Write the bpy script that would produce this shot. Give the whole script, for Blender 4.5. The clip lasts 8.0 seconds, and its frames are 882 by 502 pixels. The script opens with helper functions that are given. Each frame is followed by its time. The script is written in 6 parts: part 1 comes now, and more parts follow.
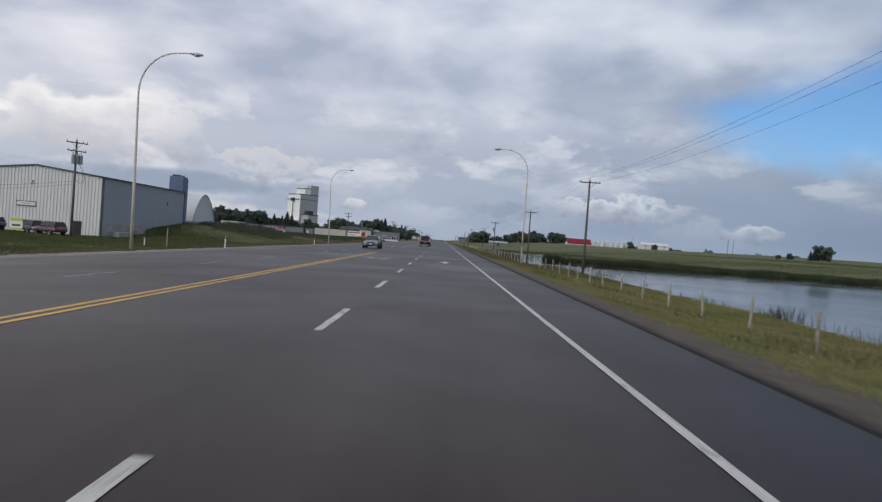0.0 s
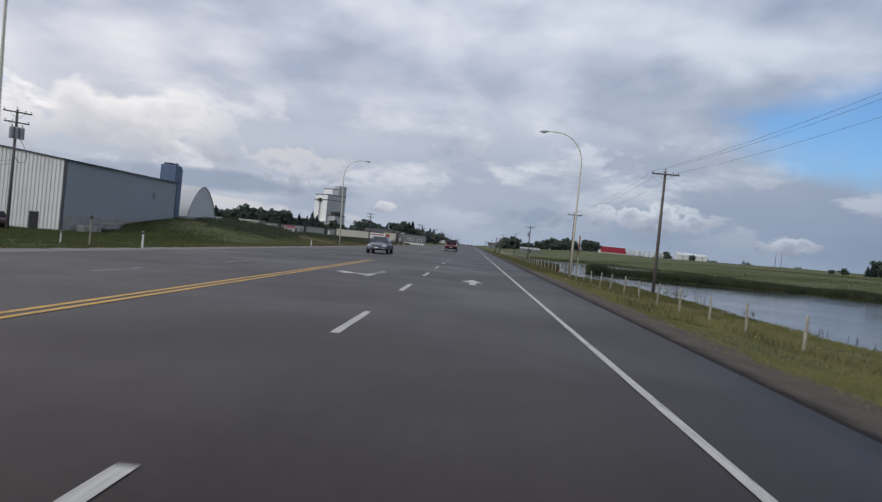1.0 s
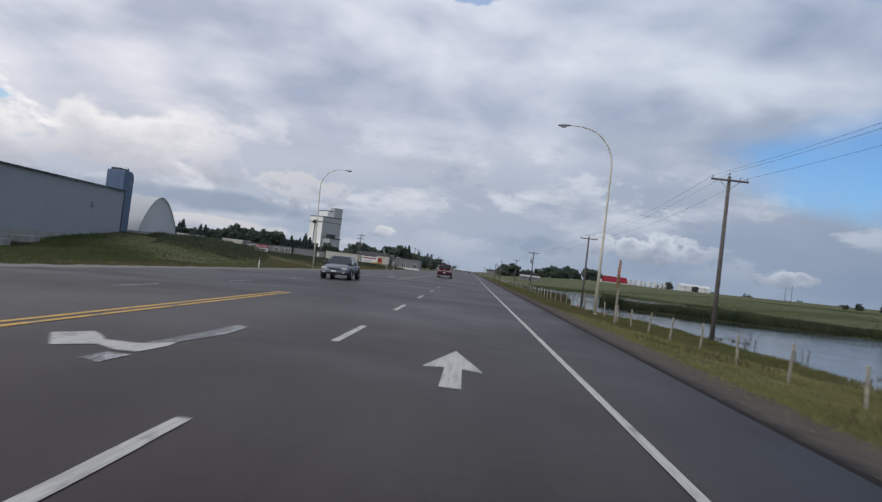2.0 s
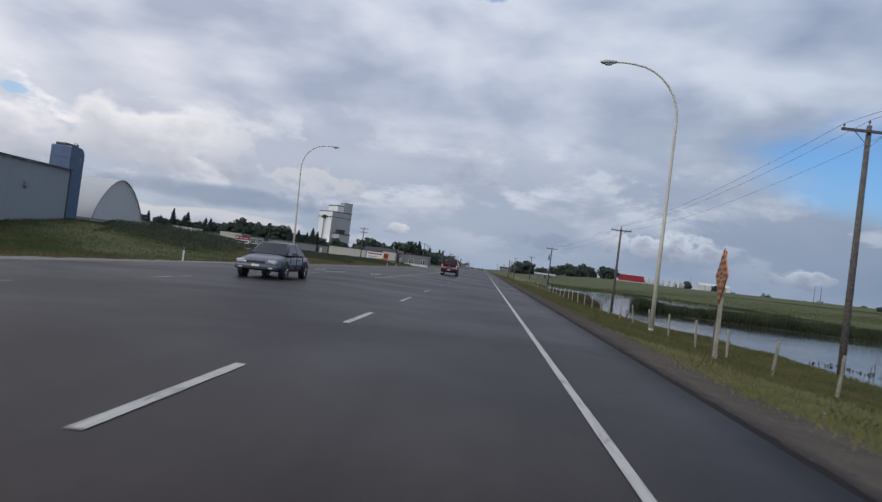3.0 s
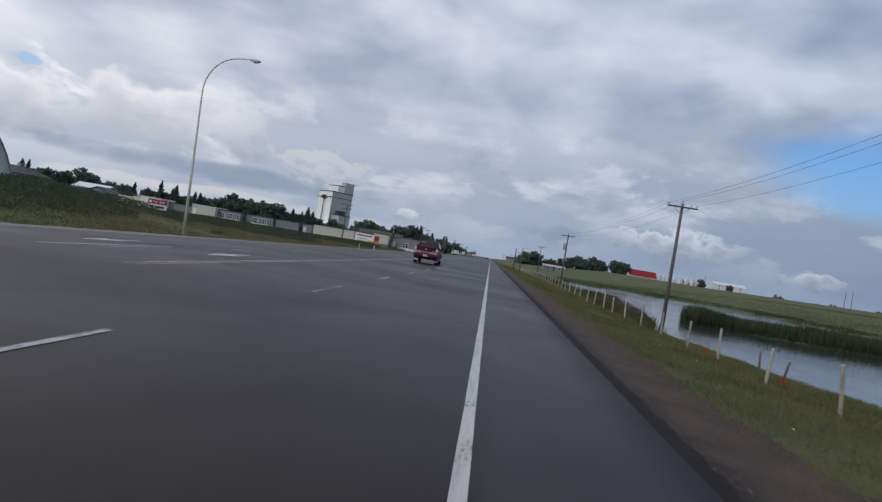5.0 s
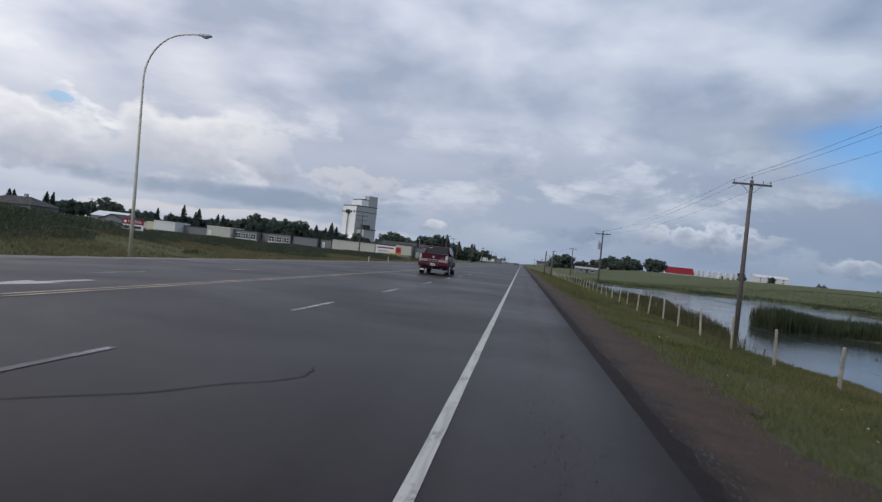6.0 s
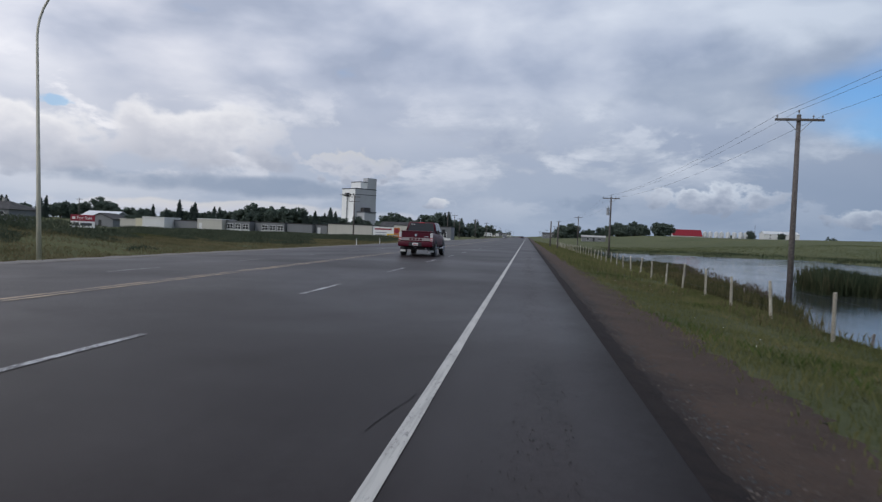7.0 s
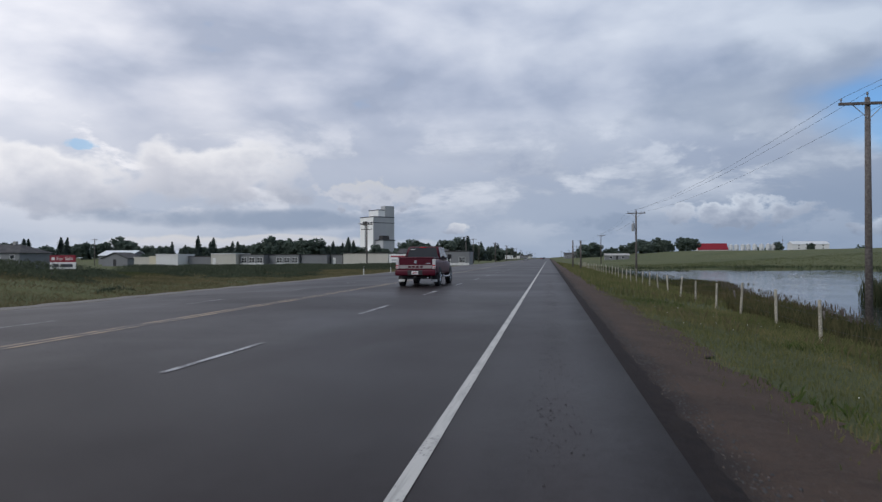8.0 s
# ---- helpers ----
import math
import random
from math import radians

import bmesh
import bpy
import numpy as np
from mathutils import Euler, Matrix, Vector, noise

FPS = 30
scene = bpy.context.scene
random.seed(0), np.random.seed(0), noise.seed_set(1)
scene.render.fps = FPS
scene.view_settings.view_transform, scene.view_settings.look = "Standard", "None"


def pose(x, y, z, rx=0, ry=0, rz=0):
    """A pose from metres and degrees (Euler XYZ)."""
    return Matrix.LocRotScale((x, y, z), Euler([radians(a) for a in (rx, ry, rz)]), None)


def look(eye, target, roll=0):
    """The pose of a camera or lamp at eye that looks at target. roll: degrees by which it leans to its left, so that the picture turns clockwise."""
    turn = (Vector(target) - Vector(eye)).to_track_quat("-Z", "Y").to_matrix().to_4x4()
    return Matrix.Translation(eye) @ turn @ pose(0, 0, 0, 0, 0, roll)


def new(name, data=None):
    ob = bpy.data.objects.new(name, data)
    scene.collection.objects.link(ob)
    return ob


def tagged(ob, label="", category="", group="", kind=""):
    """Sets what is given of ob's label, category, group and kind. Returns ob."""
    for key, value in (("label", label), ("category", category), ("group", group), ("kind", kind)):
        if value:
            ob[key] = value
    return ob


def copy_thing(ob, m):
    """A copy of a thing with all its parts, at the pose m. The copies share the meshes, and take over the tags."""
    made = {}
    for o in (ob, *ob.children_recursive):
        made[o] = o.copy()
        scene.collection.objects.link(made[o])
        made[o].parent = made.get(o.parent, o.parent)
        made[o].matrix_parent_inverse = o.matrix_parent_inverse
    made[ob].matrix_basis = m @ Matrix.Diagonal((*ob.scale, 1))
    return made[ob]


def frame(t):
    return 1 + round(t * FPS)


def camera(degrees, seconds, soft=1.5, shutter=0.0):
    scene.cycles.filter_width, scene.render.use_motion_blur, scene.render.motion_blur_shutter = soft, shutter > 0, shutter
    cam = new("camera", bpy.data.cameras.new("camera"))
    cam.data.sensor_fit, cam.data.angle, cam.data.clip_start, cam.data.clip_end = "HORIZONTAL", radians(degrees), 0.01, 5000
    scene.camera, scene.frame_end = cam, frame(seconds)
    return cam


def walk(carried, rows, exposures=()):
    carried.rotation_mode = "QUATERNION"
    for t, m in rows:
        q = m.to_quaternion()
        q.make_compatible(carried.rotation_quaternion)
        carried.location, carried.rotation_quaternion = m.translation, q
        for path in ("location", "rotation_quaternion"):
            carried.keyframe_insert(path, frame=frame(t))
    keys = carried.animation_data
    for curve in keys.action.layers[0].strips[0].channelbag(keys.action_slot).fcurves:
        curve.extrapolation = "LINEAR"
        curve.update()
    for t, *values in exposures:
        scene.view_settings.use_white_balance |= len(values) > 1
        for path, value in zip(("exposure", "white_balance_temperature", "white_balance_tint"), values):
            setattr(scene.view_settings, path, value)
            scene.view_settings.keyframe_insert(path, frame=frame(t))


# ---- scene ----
cam = camera(66.8, 8.0, soft=1.35, shutter=0.2)
PATH = [
    (0, (-2.049, -0.537, 1.397), (-2.051, 1.462, 1.364), 4.3),
    (0.5, (-2.059, 8.241, 1.371), (-2.114, 10.241, 1.352), 5.9),
    (1, (-1.961, 16.657, 1.378), (-2.051, 18.655, 1.351), 5.7),
    (1.5, (-1.849, 24.48, 1.341), (-1.921, 26.479, 1.331), 5.8),
    (2, (-1.725, 32.115, 1.338), (-1.819, 34.112, 1.388), 6.9),
    (2.2, (-1.633, 35.517, 1.35), (-1.778, 37.511, 1.396), 6.9),
    (3.3, (-1.072, 50.916, 1.346), (-1.201, 52.912, 1.368), 7.4),
    (3.5, (-0.938, 53.849, 1.34), (-1.058, 55.845, 1.327), 6.9),
    (4, (-0.56, 60.52, 1.335), (-0.66, 62.517, 1.32), 7.3),
    (4.2, (-0.499, 63.372, 1.352), (-0.592, 65.37, 1.341), 8.0),
    (5.3, (0.152, 76.026, 1.351), (-0.006, 78.019, 1.356), 9.8),
    (5.5, (0.259, 78.417, 1.371), (0.052, 80.406, 1.387), 7.3),
    (6, (0.494, 82.996, 1.352), (0.252, 84.982, 1.364), 6.2),
    (6.5, (0.666, 87.183, 1.382), (0.403, 89.166, 1.366), 5.4),
    (7, (0.751, 90.724, 1.347), (0.498, 92.708, 1.293), 2.4),
    (7.5, (0.846, 93.748, 1.354), (0.46, 95.71, 1.343), 1.0),
    (8, (0.867, 96.297, 1.373), (0.549, 98.272, 1.393), -0.1),
]
walk(cam, [(t, look(eye, target, roll)) for t, eye, target, roll in PATH], exposures=((0.0, -0.02, 6500, 10), (2.2, -0.04, 6450, 10), (3.5, -0.12, 6270, 10), (8.0, -0.1, 6250, 10)))

# ---------------------------------------------------------------- light
SUN_ELEVATION, SUN_AZIMUTH = 38, 215      # degrees; azimuth clockwise from +y


def node(tree, kind, **values):
    n = tree.nodes.new(kind)
    for key, value in values.items():
        if key == "op":
            n.operation = value
        elif key == "sky":
            n.sky_type = value
        elif key == "blend":
            n.blend_type = value
        elif key == "kind_of_data":
            n.data_type = value
    return n


def ramp(tree, source, stops, smooth=False):
    n = tree.nodes.new("ShaderNodeValToRGB")
    n.color_ramp.interpolation = "EASE" if smooth else "LINEAR"
    els = n.color_ramp.elements
    while len(els) < len(stops):
        els.new(0.5)
    for e, (p, c) in zip(els, stops):
        e.position = p
        e.color = (c, c, c, 1) if isinstance(c, (int, float)) else (*c, 1)
    tree.links.new(source, n.inputs[0])
    return n.outputs[0]


def calc(tree, op, a, b=None, clamp=False):
    n = tree.nodes.new("ShaderNodeMath")
    n.operation, n.use_clamp = op, clamp
    for k, v in enumerate((a, b)):
        if v is None:
            continue
        if isinstance(v, (int, float)):
            n.inputs[k].default_value = v
        else:
            tree.links.new(v, n.inputs[k])
    return n.outputs[0]


def vmath(tree, op, a, b=None):
    n = tree.nodes.new("ShaderNodeVectorMath")
    n.operation = op
    for k, v in enumerate((a, b)):
        if v is None:
            continue
        if isinstance(v, (tuple, list)):
            n.inputs[k].default_value = v
        else:
            tree.links.new(v, n.inputs[k])
    return n.outputs["Value"] if op in ("LENGTH", "DISTANCE", "DOT_PRODUCT") else n.outputs[0]


def mixc(tree, factor, a, b, blend="MIX"):
    n = tree.nodes.new("ShaderNodeMix")
    n.data_type, n.blend_type = "RGBA", blend
    for k, v in ((0, factor), (6, a), (7, b)):
        if isinstance(v, (int, float)):
            n.inputs[k].default_value = v
        elif isinstance(v, tuple):
            n.inputs[k].default_value = (*v, 1)
        else:
            tree.links.new(v, n.inputs[k])
    return n.outputs[2]


def noise_tex(tree, vector, scale, detail=4.0, rough=0.55, distort=0.0):
    n = tree.nodes.new("ShaderNodeTexNoise")
    n.inputs["Scale"].default_value = scale
    n.inputs["Detail"].default_value = detail
    n.inputs["Roughness"].default_value = rough
    n.inputs["Distortion"].default_value = distort
    if vector is not None:
        tree.links.new(vector, n.inputs["Vector"])
    return n.outputs[0]


def bump(tree, height, strength, distance, bsdf):
    n = tree.nodes.new("ShaderNodeBump")
    n.inputs["Strength"].default_value = strength
    n.inputs["Distance"].default_value = distance
    tree.links.new(height, n.inputs["Height"])
    tree.links.new(n.outputs[0], bsdf.inputs["Normal"])


def make_sky():
    world = bpy.data.worlds.new("world")
    scene.world = world
    world.use_nodes = True
    t = world.node_tree
    back = t.nodes["Background"]
    way = t.nodes.new("ShaderNodeTexCoord").outputs["Generated"]
    sep = t.nodes.new("ShaderNodeSeparateXYZ")
    t.links.new(way, sep.inputs[0])
    x, y, z = sep.outputs
    up = calc(t, "MAXIMUM", z, 0.0)
    # clear air above the clouds
    air = t.nodes.new("ShaderNodeTexSky")
    air.sky_type, air.sun_disc = "NISHITA", False
    air.sun_elevation, air.sun_rotation = radians(SUN_ELEVATION), radians(SUN_AZIMUTH)
    clear = mixc(t, 1.0, air.outputs[0], (0.088, 0.118, 0.140), "MULTIPLY")
    # a cloud layer seen in perspective: direction over height
    far = calc(t, "ADD", up, 0.26)
    com = t.nodes.new("ShaderNodeCombineXYZ")
    t.links.new(calc(t, "DIVIDE", x, far), com.inputs[0])
    t.links.new(calc(t, "DIVIDE", y, far), com.inputs[1])
    flat = com.outputs[0]
    large = noise_tex(t, vmath(t, "ADD", flat, (3.1, 1.7, 0.0)), 1.0, 6, 0.5, 0.1)
    fine = noise_tex(t, vmath(t, "ADD", flat, (7.3, 2.2, 4.0)), 3.4, 5, 0.46, 0.1)
    oblate = t.nodes.new("ShaderNodeMapping")
    t.links.new(way, oblate.inputs[0])
    oblate.inputs["Scale"].default_value = (1.0, 1.0, 2.2)
    lumps = noise_tex(t, oblate.outputs[0], 5.0, 5, 0.46, 0.1)
    under = noise_tex(t, vmath(t, "ADD", oblate.outputs[0], (0.03, 0.02, 0.10)), 5.0, 5, 0.46, 0.1)
    relief = calc(t, "MULTIPLY", calc(t, "SUBTRACT", lumps, under), 0.28)
    body = calc(t, "ADD", calc(t, "MULTIPLY", large, 0.34), calc(t, "ADD", calc(t, "MULTIPLY", fine, 0.12), calc(t, "MULTIPLY", lumps, 0.54)))
    body = calc(t, "ADD", body, relief)
    deck = ramp(t, body, [(0.33, (0.37, 0.415, 0.515)), (0.41, (0.46, 0.50, 0.595)), (0.49, (0.565, 0.595, 0.675)),
                          (0.57, (0.67, 0.69, 0.75)), (0.68, (0.82, 0.825, 0.855))])
    # heaped clouds low over the horizon, with grey feet
    low = t.nodes.new("ShaderNodeMapping")
    low.inputs["Scale"].default_value = (1.0, 1.0, 2.6)
    low.inputs["Location"].default_value = (0.37, 0.4, 0.1)
    t.links.new(way, low.inputs[0])
    heap = noise_tex(t, low.outputs[0], 5.2, 7, 0.58, 0.25)
    lit = t.nodes.new("ShaderNodeMapping")
    lit.inputs["Scale"].default_value = (1.0, 1.0, 2.6)
    lit.inputs["Location"].default_value = (0.37, 0.4, 0.185)
    t.links.new(way, lit.inputs[0])
    above = noise_tex(t, lit.outputs[0], 5.2, 7, 0.58, 0.25)
    shade = calc(t, "ADD", calc(t, "MULTIPLY", calc(t, "SUBTRACT", heap, above), 2.6), 0.5, True)
    puff = ramp(t, shade, [(0.1, (0.36, 0.40, 0.49)), (0.5, (0.53, 0.56, 0.62)), (0.8, (0.80, 0.80, 0.82))])
    haze = ramp(t, up, [(0.0, (0.40, 0.465, 0.56)), (0.03, (0.34, 0.405, 0.505)), (0.13, (0.45, 0.49, 0.575))])
    band = ramp(t, up, [(0.0, 0.75), (0.10, 0.9), (0.24, 0.0)], True)
    lift = ramp(t, up, [(0.0, 0.0), (0.05, 0.25), (0.12, 0.9)])
    heaped = mixc(t, calc(t, "MULTIPLY", ramp(t, heap, [(0.46, 0.0), (0.54, 1.0)], True), lift), haze, puff)
    clouds = mixc(t, band, deck, heaped)
    # single heaped clouds: bearing and height in degrees, half sizes, brightness
    bearing = calc(t, "ARCTAN2", x, y)
    round_map = t.nodes.new("ShaderNodeMapping")
    round_map.inputs["Scale"].default_value = (1.0, 1.0, 1.55)
    t.links.new(way, round_map.inputs[0])
    torn_large = noise_tex(t, round_map.outputs[0], 12, 5, 0.50)
    torn_small = noise_tex(t, round_map.outputs[0], 38, 5, 0.52)
    for az, el, wide, high, tone in ((14.4, 3.5, 6.0, 1.3, 0.86), (24.7, 2.2, 2.2, 0.8, 0.82), (-7.2, 2.5, 1.7, 0.6, 0.74), (-24.0, 1.2, 15.0, 0.7, 0.60), (-15.0, 5.2, 4.5, 1.6, 0.60),
                                    (-28.0, 6.8, 8.5, 2.8, 0.80), (-40.0, 5.8, 8.0, 2.6, 0.78), (-24.0, 3.2, 16.0, 0.95, 0.0), (5.5, 2.8, 4.0, 0.9, 0.0), (16.0, 12.5, 12.0, 4.0, 0.0)):
        u = calc(t, "MULTIPLY", calc(t, "SUBTRACT", bearing, radians(az)), 1 / radians(wide))
        v = calc(t, "MULTIPLY", calc(t, "SUBTRACT", z, radians(el)), 1 / radians(high))
        r2 = calc(t, "ADD", calc(t, "MULTIPLY", u, u), calc(t, "MULTIPLY", v, v))
        torn = torn_large if wide > 6.5 else torn_small
        r2 = calc(t, "ADD", r2, calc(t, "MULTIPLY", calc(t, "SUBTRACT", torn, 0.5), 4.0 if tone else 2.5))
        mask = ramp(t, r2, [(0.35 if tone else 0.0, 0.88 if tone else 0.85 if wide > 12.5 else 0.42), (1.0, 0.0)], True)
        if tone:
            lump = calc(t, "ADD", calc(t, "MULTIPLY", v, 0.30), calc(t, "MULTIPLY", torn, 1.0))
            tint = ramp(t, lump, [(0.2, (0.39, 0.42, 0.49)), (0.46, (0.56, 0.575, 0.625)), (0.70, (tone, tone, tone * 1.01))])
            clouds = mixc(t, mask, clouds, tint)
        else:
            clouds = mixc(t, mask, clouds, (0.26, 0.32, 0.42))
    # a gap of blue to the north-east and thin places elsewhere
    holes = None
    for az, el, wide, high in ((42.5, 11.2, 27.0, 5.4), (-37.5, 8.6, 1.4, 0.45), (34.0, 23.5, 8.0, 1.8), (-2.5, 22.6, 3.0, 0.9)):
        u = calc(t, "MULTIPLY", calc(t, "SUBTRACT", bearing, radians(az)), 1 / radians(wide))
        v = calc(t, "MULTIPLY", calc(t, "SUBTRACT", z, math.sin(radians(el))), 1 / radians(high))
        r2 = calc(t, "ADD", calc(t, "MULTIPLY", u, u), calc(t, "MULTIPLY", v, v))
        r2 = calc(t, "ADD", r2, calc(t, "MULTIPLY", calc(t, "SUBTRACT", lumps if wide > 6 else torn_small, 0.5), 1.5 if wide > 6 else 3.0))
        m = ramp(t, r2, [(0.25, 0.94 if wide > 6 else 0.6), (1.1, 0.0)], True)
        holes = m if holes is None else calc(t, "MAXIMUM", holes, m)
    hole = holes
    thin = ramp(t, body, [(0.26, 0.3), (0.32, 0.0)], True)
    open_sky = calc(t, "MAXIMUM", hole, thin)
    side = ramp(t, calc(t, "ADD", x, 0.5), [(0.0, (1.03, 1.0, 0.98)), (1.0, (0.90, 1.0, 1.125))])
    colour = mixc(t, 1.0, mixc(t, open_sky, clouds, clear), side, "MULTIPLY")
    # cloud cover grows brighter towards the zenith
    gain = calc(t, "ADD", calc(t, "MULTIPLY", ramp(t, up, [(0.0, 0.0), (0.35, 0.18), (1.0, 1.0)]), 0.5), 0.92)
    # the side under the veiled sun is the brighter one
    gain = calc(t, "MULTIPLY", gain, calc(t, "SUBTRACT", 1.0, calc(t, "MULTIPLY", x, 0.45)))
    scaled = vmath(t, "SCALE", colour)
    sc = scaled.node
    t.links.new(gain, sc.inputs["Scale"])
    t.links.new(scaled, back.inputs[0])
    back.inputs[1].default_value = 1.0


make_sky()
sun = new("sun", bpy.data.lights.new("sun", "SUN"))
sun.data.energy, sun.data.angle, sun.data.color = 1.0, radians(18), (1.0, 0.965, 0.92)
_e, _a = radians(SUN_ELEVATION), radians(SUN_AZIMUTH)
sun.matrix_world = look((0, 0, 60), (-math.sin(_a) * math.cos(_e), -math.cos(_a) * math.cos(_e), 60 - math.sin(_e)))


# ---------------------------------------------------------------- materials
def material(name, colour, rough=0.7, metal=0.0, spots=(), grain=None, random=0.0, spec=0.5, coat=0.0):
    """A principled material. spots: (scale, low, high, colour, strength) stains by noise; grain: (scale, strength, distance) relief;
    random: how far the value varies from piece to piece."""
    m = bpy.data.materials.new(name)
    m.use_nodes = True
    t = m.node_tree
    b = t.nodes["Principled BSDF"]
    b.inputs["Roughness"].default_value, b.inputs["Metallic"].default_value = rough, metal
    b.inputs["Specular IOR Level"].default_value = spec
    b.inputs["Coat Weight"].default_value = coat
    place = t.nodes.new("ShaderNodeTexCoord").outputs["Object"]
    c = None
    for scale, lo, hi, tint, strength in spots:
        n = noise_tex(t, place, scale, 6, 0.6)
        k = calc(t, "MULTIPLY", ramp(t, n, [(lo, 0.0), (hi, 1.0)]), strength)
        c = mixc(t, k, c if c is not None else colour, tint)
    if random:
        info = t.nodes.new("ShaderNodeObjectInfo").outputs["Random"]
        v = calc(t, "ADD", calc(t, "MULTIPLY", info, random), 1 - random / 2)
        s = vmath(t, "SCALE", c if c is not None else colour)
        t.links.new(v, s.node.inputs["Scale"])
        c = s
    if c is None:
        b.inputs["Base Color"].default_value = (*colour, 1)
    else:
        t.links.new(c, b.inputs["Base Color"])
    if grain:
        bump(t, noise_tex(t, place, grain[0], 5, 0.6), grain[1], grain[2], b)
    return m


def asphalt_material(name, base, seal=0.0):
    m = bpy.data.materials.new(name)
    m.use_nodes = True
    t = m.node_tree
    b = t.nodes["Principled BSDF"]
    place = t.nodes.new("ShaderNodeTexCoord").outputs["Object"]
    long = t.nodes.new("ShaderNodeMapping")
    long.inputs["Scale"].default_value = (1.0, 0.045, 1.0)
    t.links.new(place, long.inputs[0])
    streak = noise_tex(t, long.outputs[0], 0.85, 5, 0.6)
    patch = noise_tex(t, place, 0.16, 5, 0.6, 0.4)
    grit = noise_tex(t, place, 85, 3, 0.7)
    mid = noise_tex(t, place, 7, 5, 0.65)
    dark, light = tuple(v * 0.64 for v in base), tuple(v * 1.30 for v in base)
    c = mixc(t, ramp(t, streak, [(0.34, 0.0), (0.66, 1.0)]), dark, light)
    c = mixc(t, calc(t, "MULTIPLY", ramp(t, patch, [(0.42, 0.0), (0.60, 1.0)]), 0.65), c, tuple(v * 0.68 for v in base))
    c = mixc(t, calc(t, "MULTIPLY", ramp(t, mid, [(0.35, 0.0), (0.7, 1.0)]), 0.28), c, tuple(v * 1.35 for v in base))
    c = mixc(t, 0.35, c, ramp(t, grit, [(0.3, tuple(v * 0.35 for v in base)), (0.6, base), (0.75, tuple(v * 2.3 for v in base))]))
    t.links.new(c, b.inputs["Base Color"])
    # the paving is darker past the junction and along its outer border
    sep = t.nodes.new("ShaderNodeSeparateXYZ")
    t.links.new(place, sep.inputs[0])
    past_junction = ramp(t, calc(t, "MULTIPLY", calc(t, "ADD", sep.outputs[1], calc(t, "MULTIPLY", patch, 14.0)), 0.01), [(0.52, 0.0), (0.64, 1.0)], True)
    rim = ramp(t, calc(t, "MULTIPLY", calc(t, "SUBTRACT", sep.outputs[0], calc(t, "MULTIPLY", calc(t, "SUBTRACT", mid, 0.5), 0.25)), 0.5), [(1.12 / 2, 0.0), (1.85 / 2, 1.0)], True)
    rim = calc(t, "MULTIPLY", calc(t, "ADD", calc(t, "MULTIPLY", past_junction, 0.6), 0.35), rim)
    c = mixc(t, calc(t, "MULTIPLY", past_junction, 0.82), c, (base[1] * 0.37, base[1] * 0.255, base[1] * 0.26))
    paved = calc(t, "MULTIPLY", ramp(t, sep.outputs[0], [(0.05, 0.0), (0.3, 0.85)], True), calc(t, "ADD", calc(t, "MULTIPLY", past_junction, 0.6), 0.4))
    c = mixc(t, paved, c, (base[1] * 1.02, base[1] * 0.83, base[1] * 0.84))
    c = mixc(t, rim, c, tuple(v * 0.32 for v in base))
    # pitted, gritty wear along the middle of the paved shoulder
    trail = calc(t, "ABSOLUTE", calc(t, "SUBTRACT", calc(t, "ADD", sep.outputs[0], calc(t, "MULTIPLY", calc(t, "SUBTRACT", streak, 0.5), 0.5)), 0.92))
    pits = noise_tex(t, place, 17, 5, 0.7)
    late = ramp(t, calc(t, "MULTIPLY", sep.outputs[1], 0.01), [(0.80, 0.0), (0.92, 1.0)])
    dusty = calc(t, "MULTIPLY", ramp(t, trail, [(0.0, 1.0), (0.42, 0.0)], True), late)
    trail = calc(t, "MULTIPLY", ramp(t, trail, [(0.05, 1.0), (0.30, 0.0)], True), ramp(t, calc(t, "ADD", pits, calc(t, "MULTIPLY", calc(t, "SUBTRACT", patch, 0.5), 0.8)), [(0.55, 0.0), (0.60, 0.9)]))
    trail = calc(t, "MULTIPLY", trail, late)
    c = mixc(t, calc(t, "MULTIPLY", dusty, 0.22), c, tuple(v * 1.2 for v in base))
    c = mixc(t, trail, c, tuple(v * 0.18 for v in base))
    t.links.new(c, b.inputs["Base Color"])
    worn = calc(t, "ADD", calc(t, "MULTIPLY", streak, 0.4), calc(t, "ADD", calc(t, "MULTIPLY", mid, 0.3), calc(t, "MULTIPLY", patch, 0.3)))
    r = calc(t, "ADD", calc(t, "MULTIPLY", patch, 0.30), calc(t, "ADD", 0.16, calc(t, "MULTIPLY", worn, 0.25)))
    t.links.new(r, b.inputs["Roughness"])
    gloss = calc(t, "MULTIPLY", ramp(t, worn, [(0.39, 0.064), (0.60, 0.146)]), calc(t, "SUBTRACT", 1.0, calc(t, "MULTIPLY", rim, 0.65)))
    t.links.new(gloss, b.inputs["Specular IOR Level"])
    b.inputs["Specular Tint"].default_value = (1.0, 0.885, 0.885, 1)
    bump(t, grit, 0.3, 0.006, b)
    return m


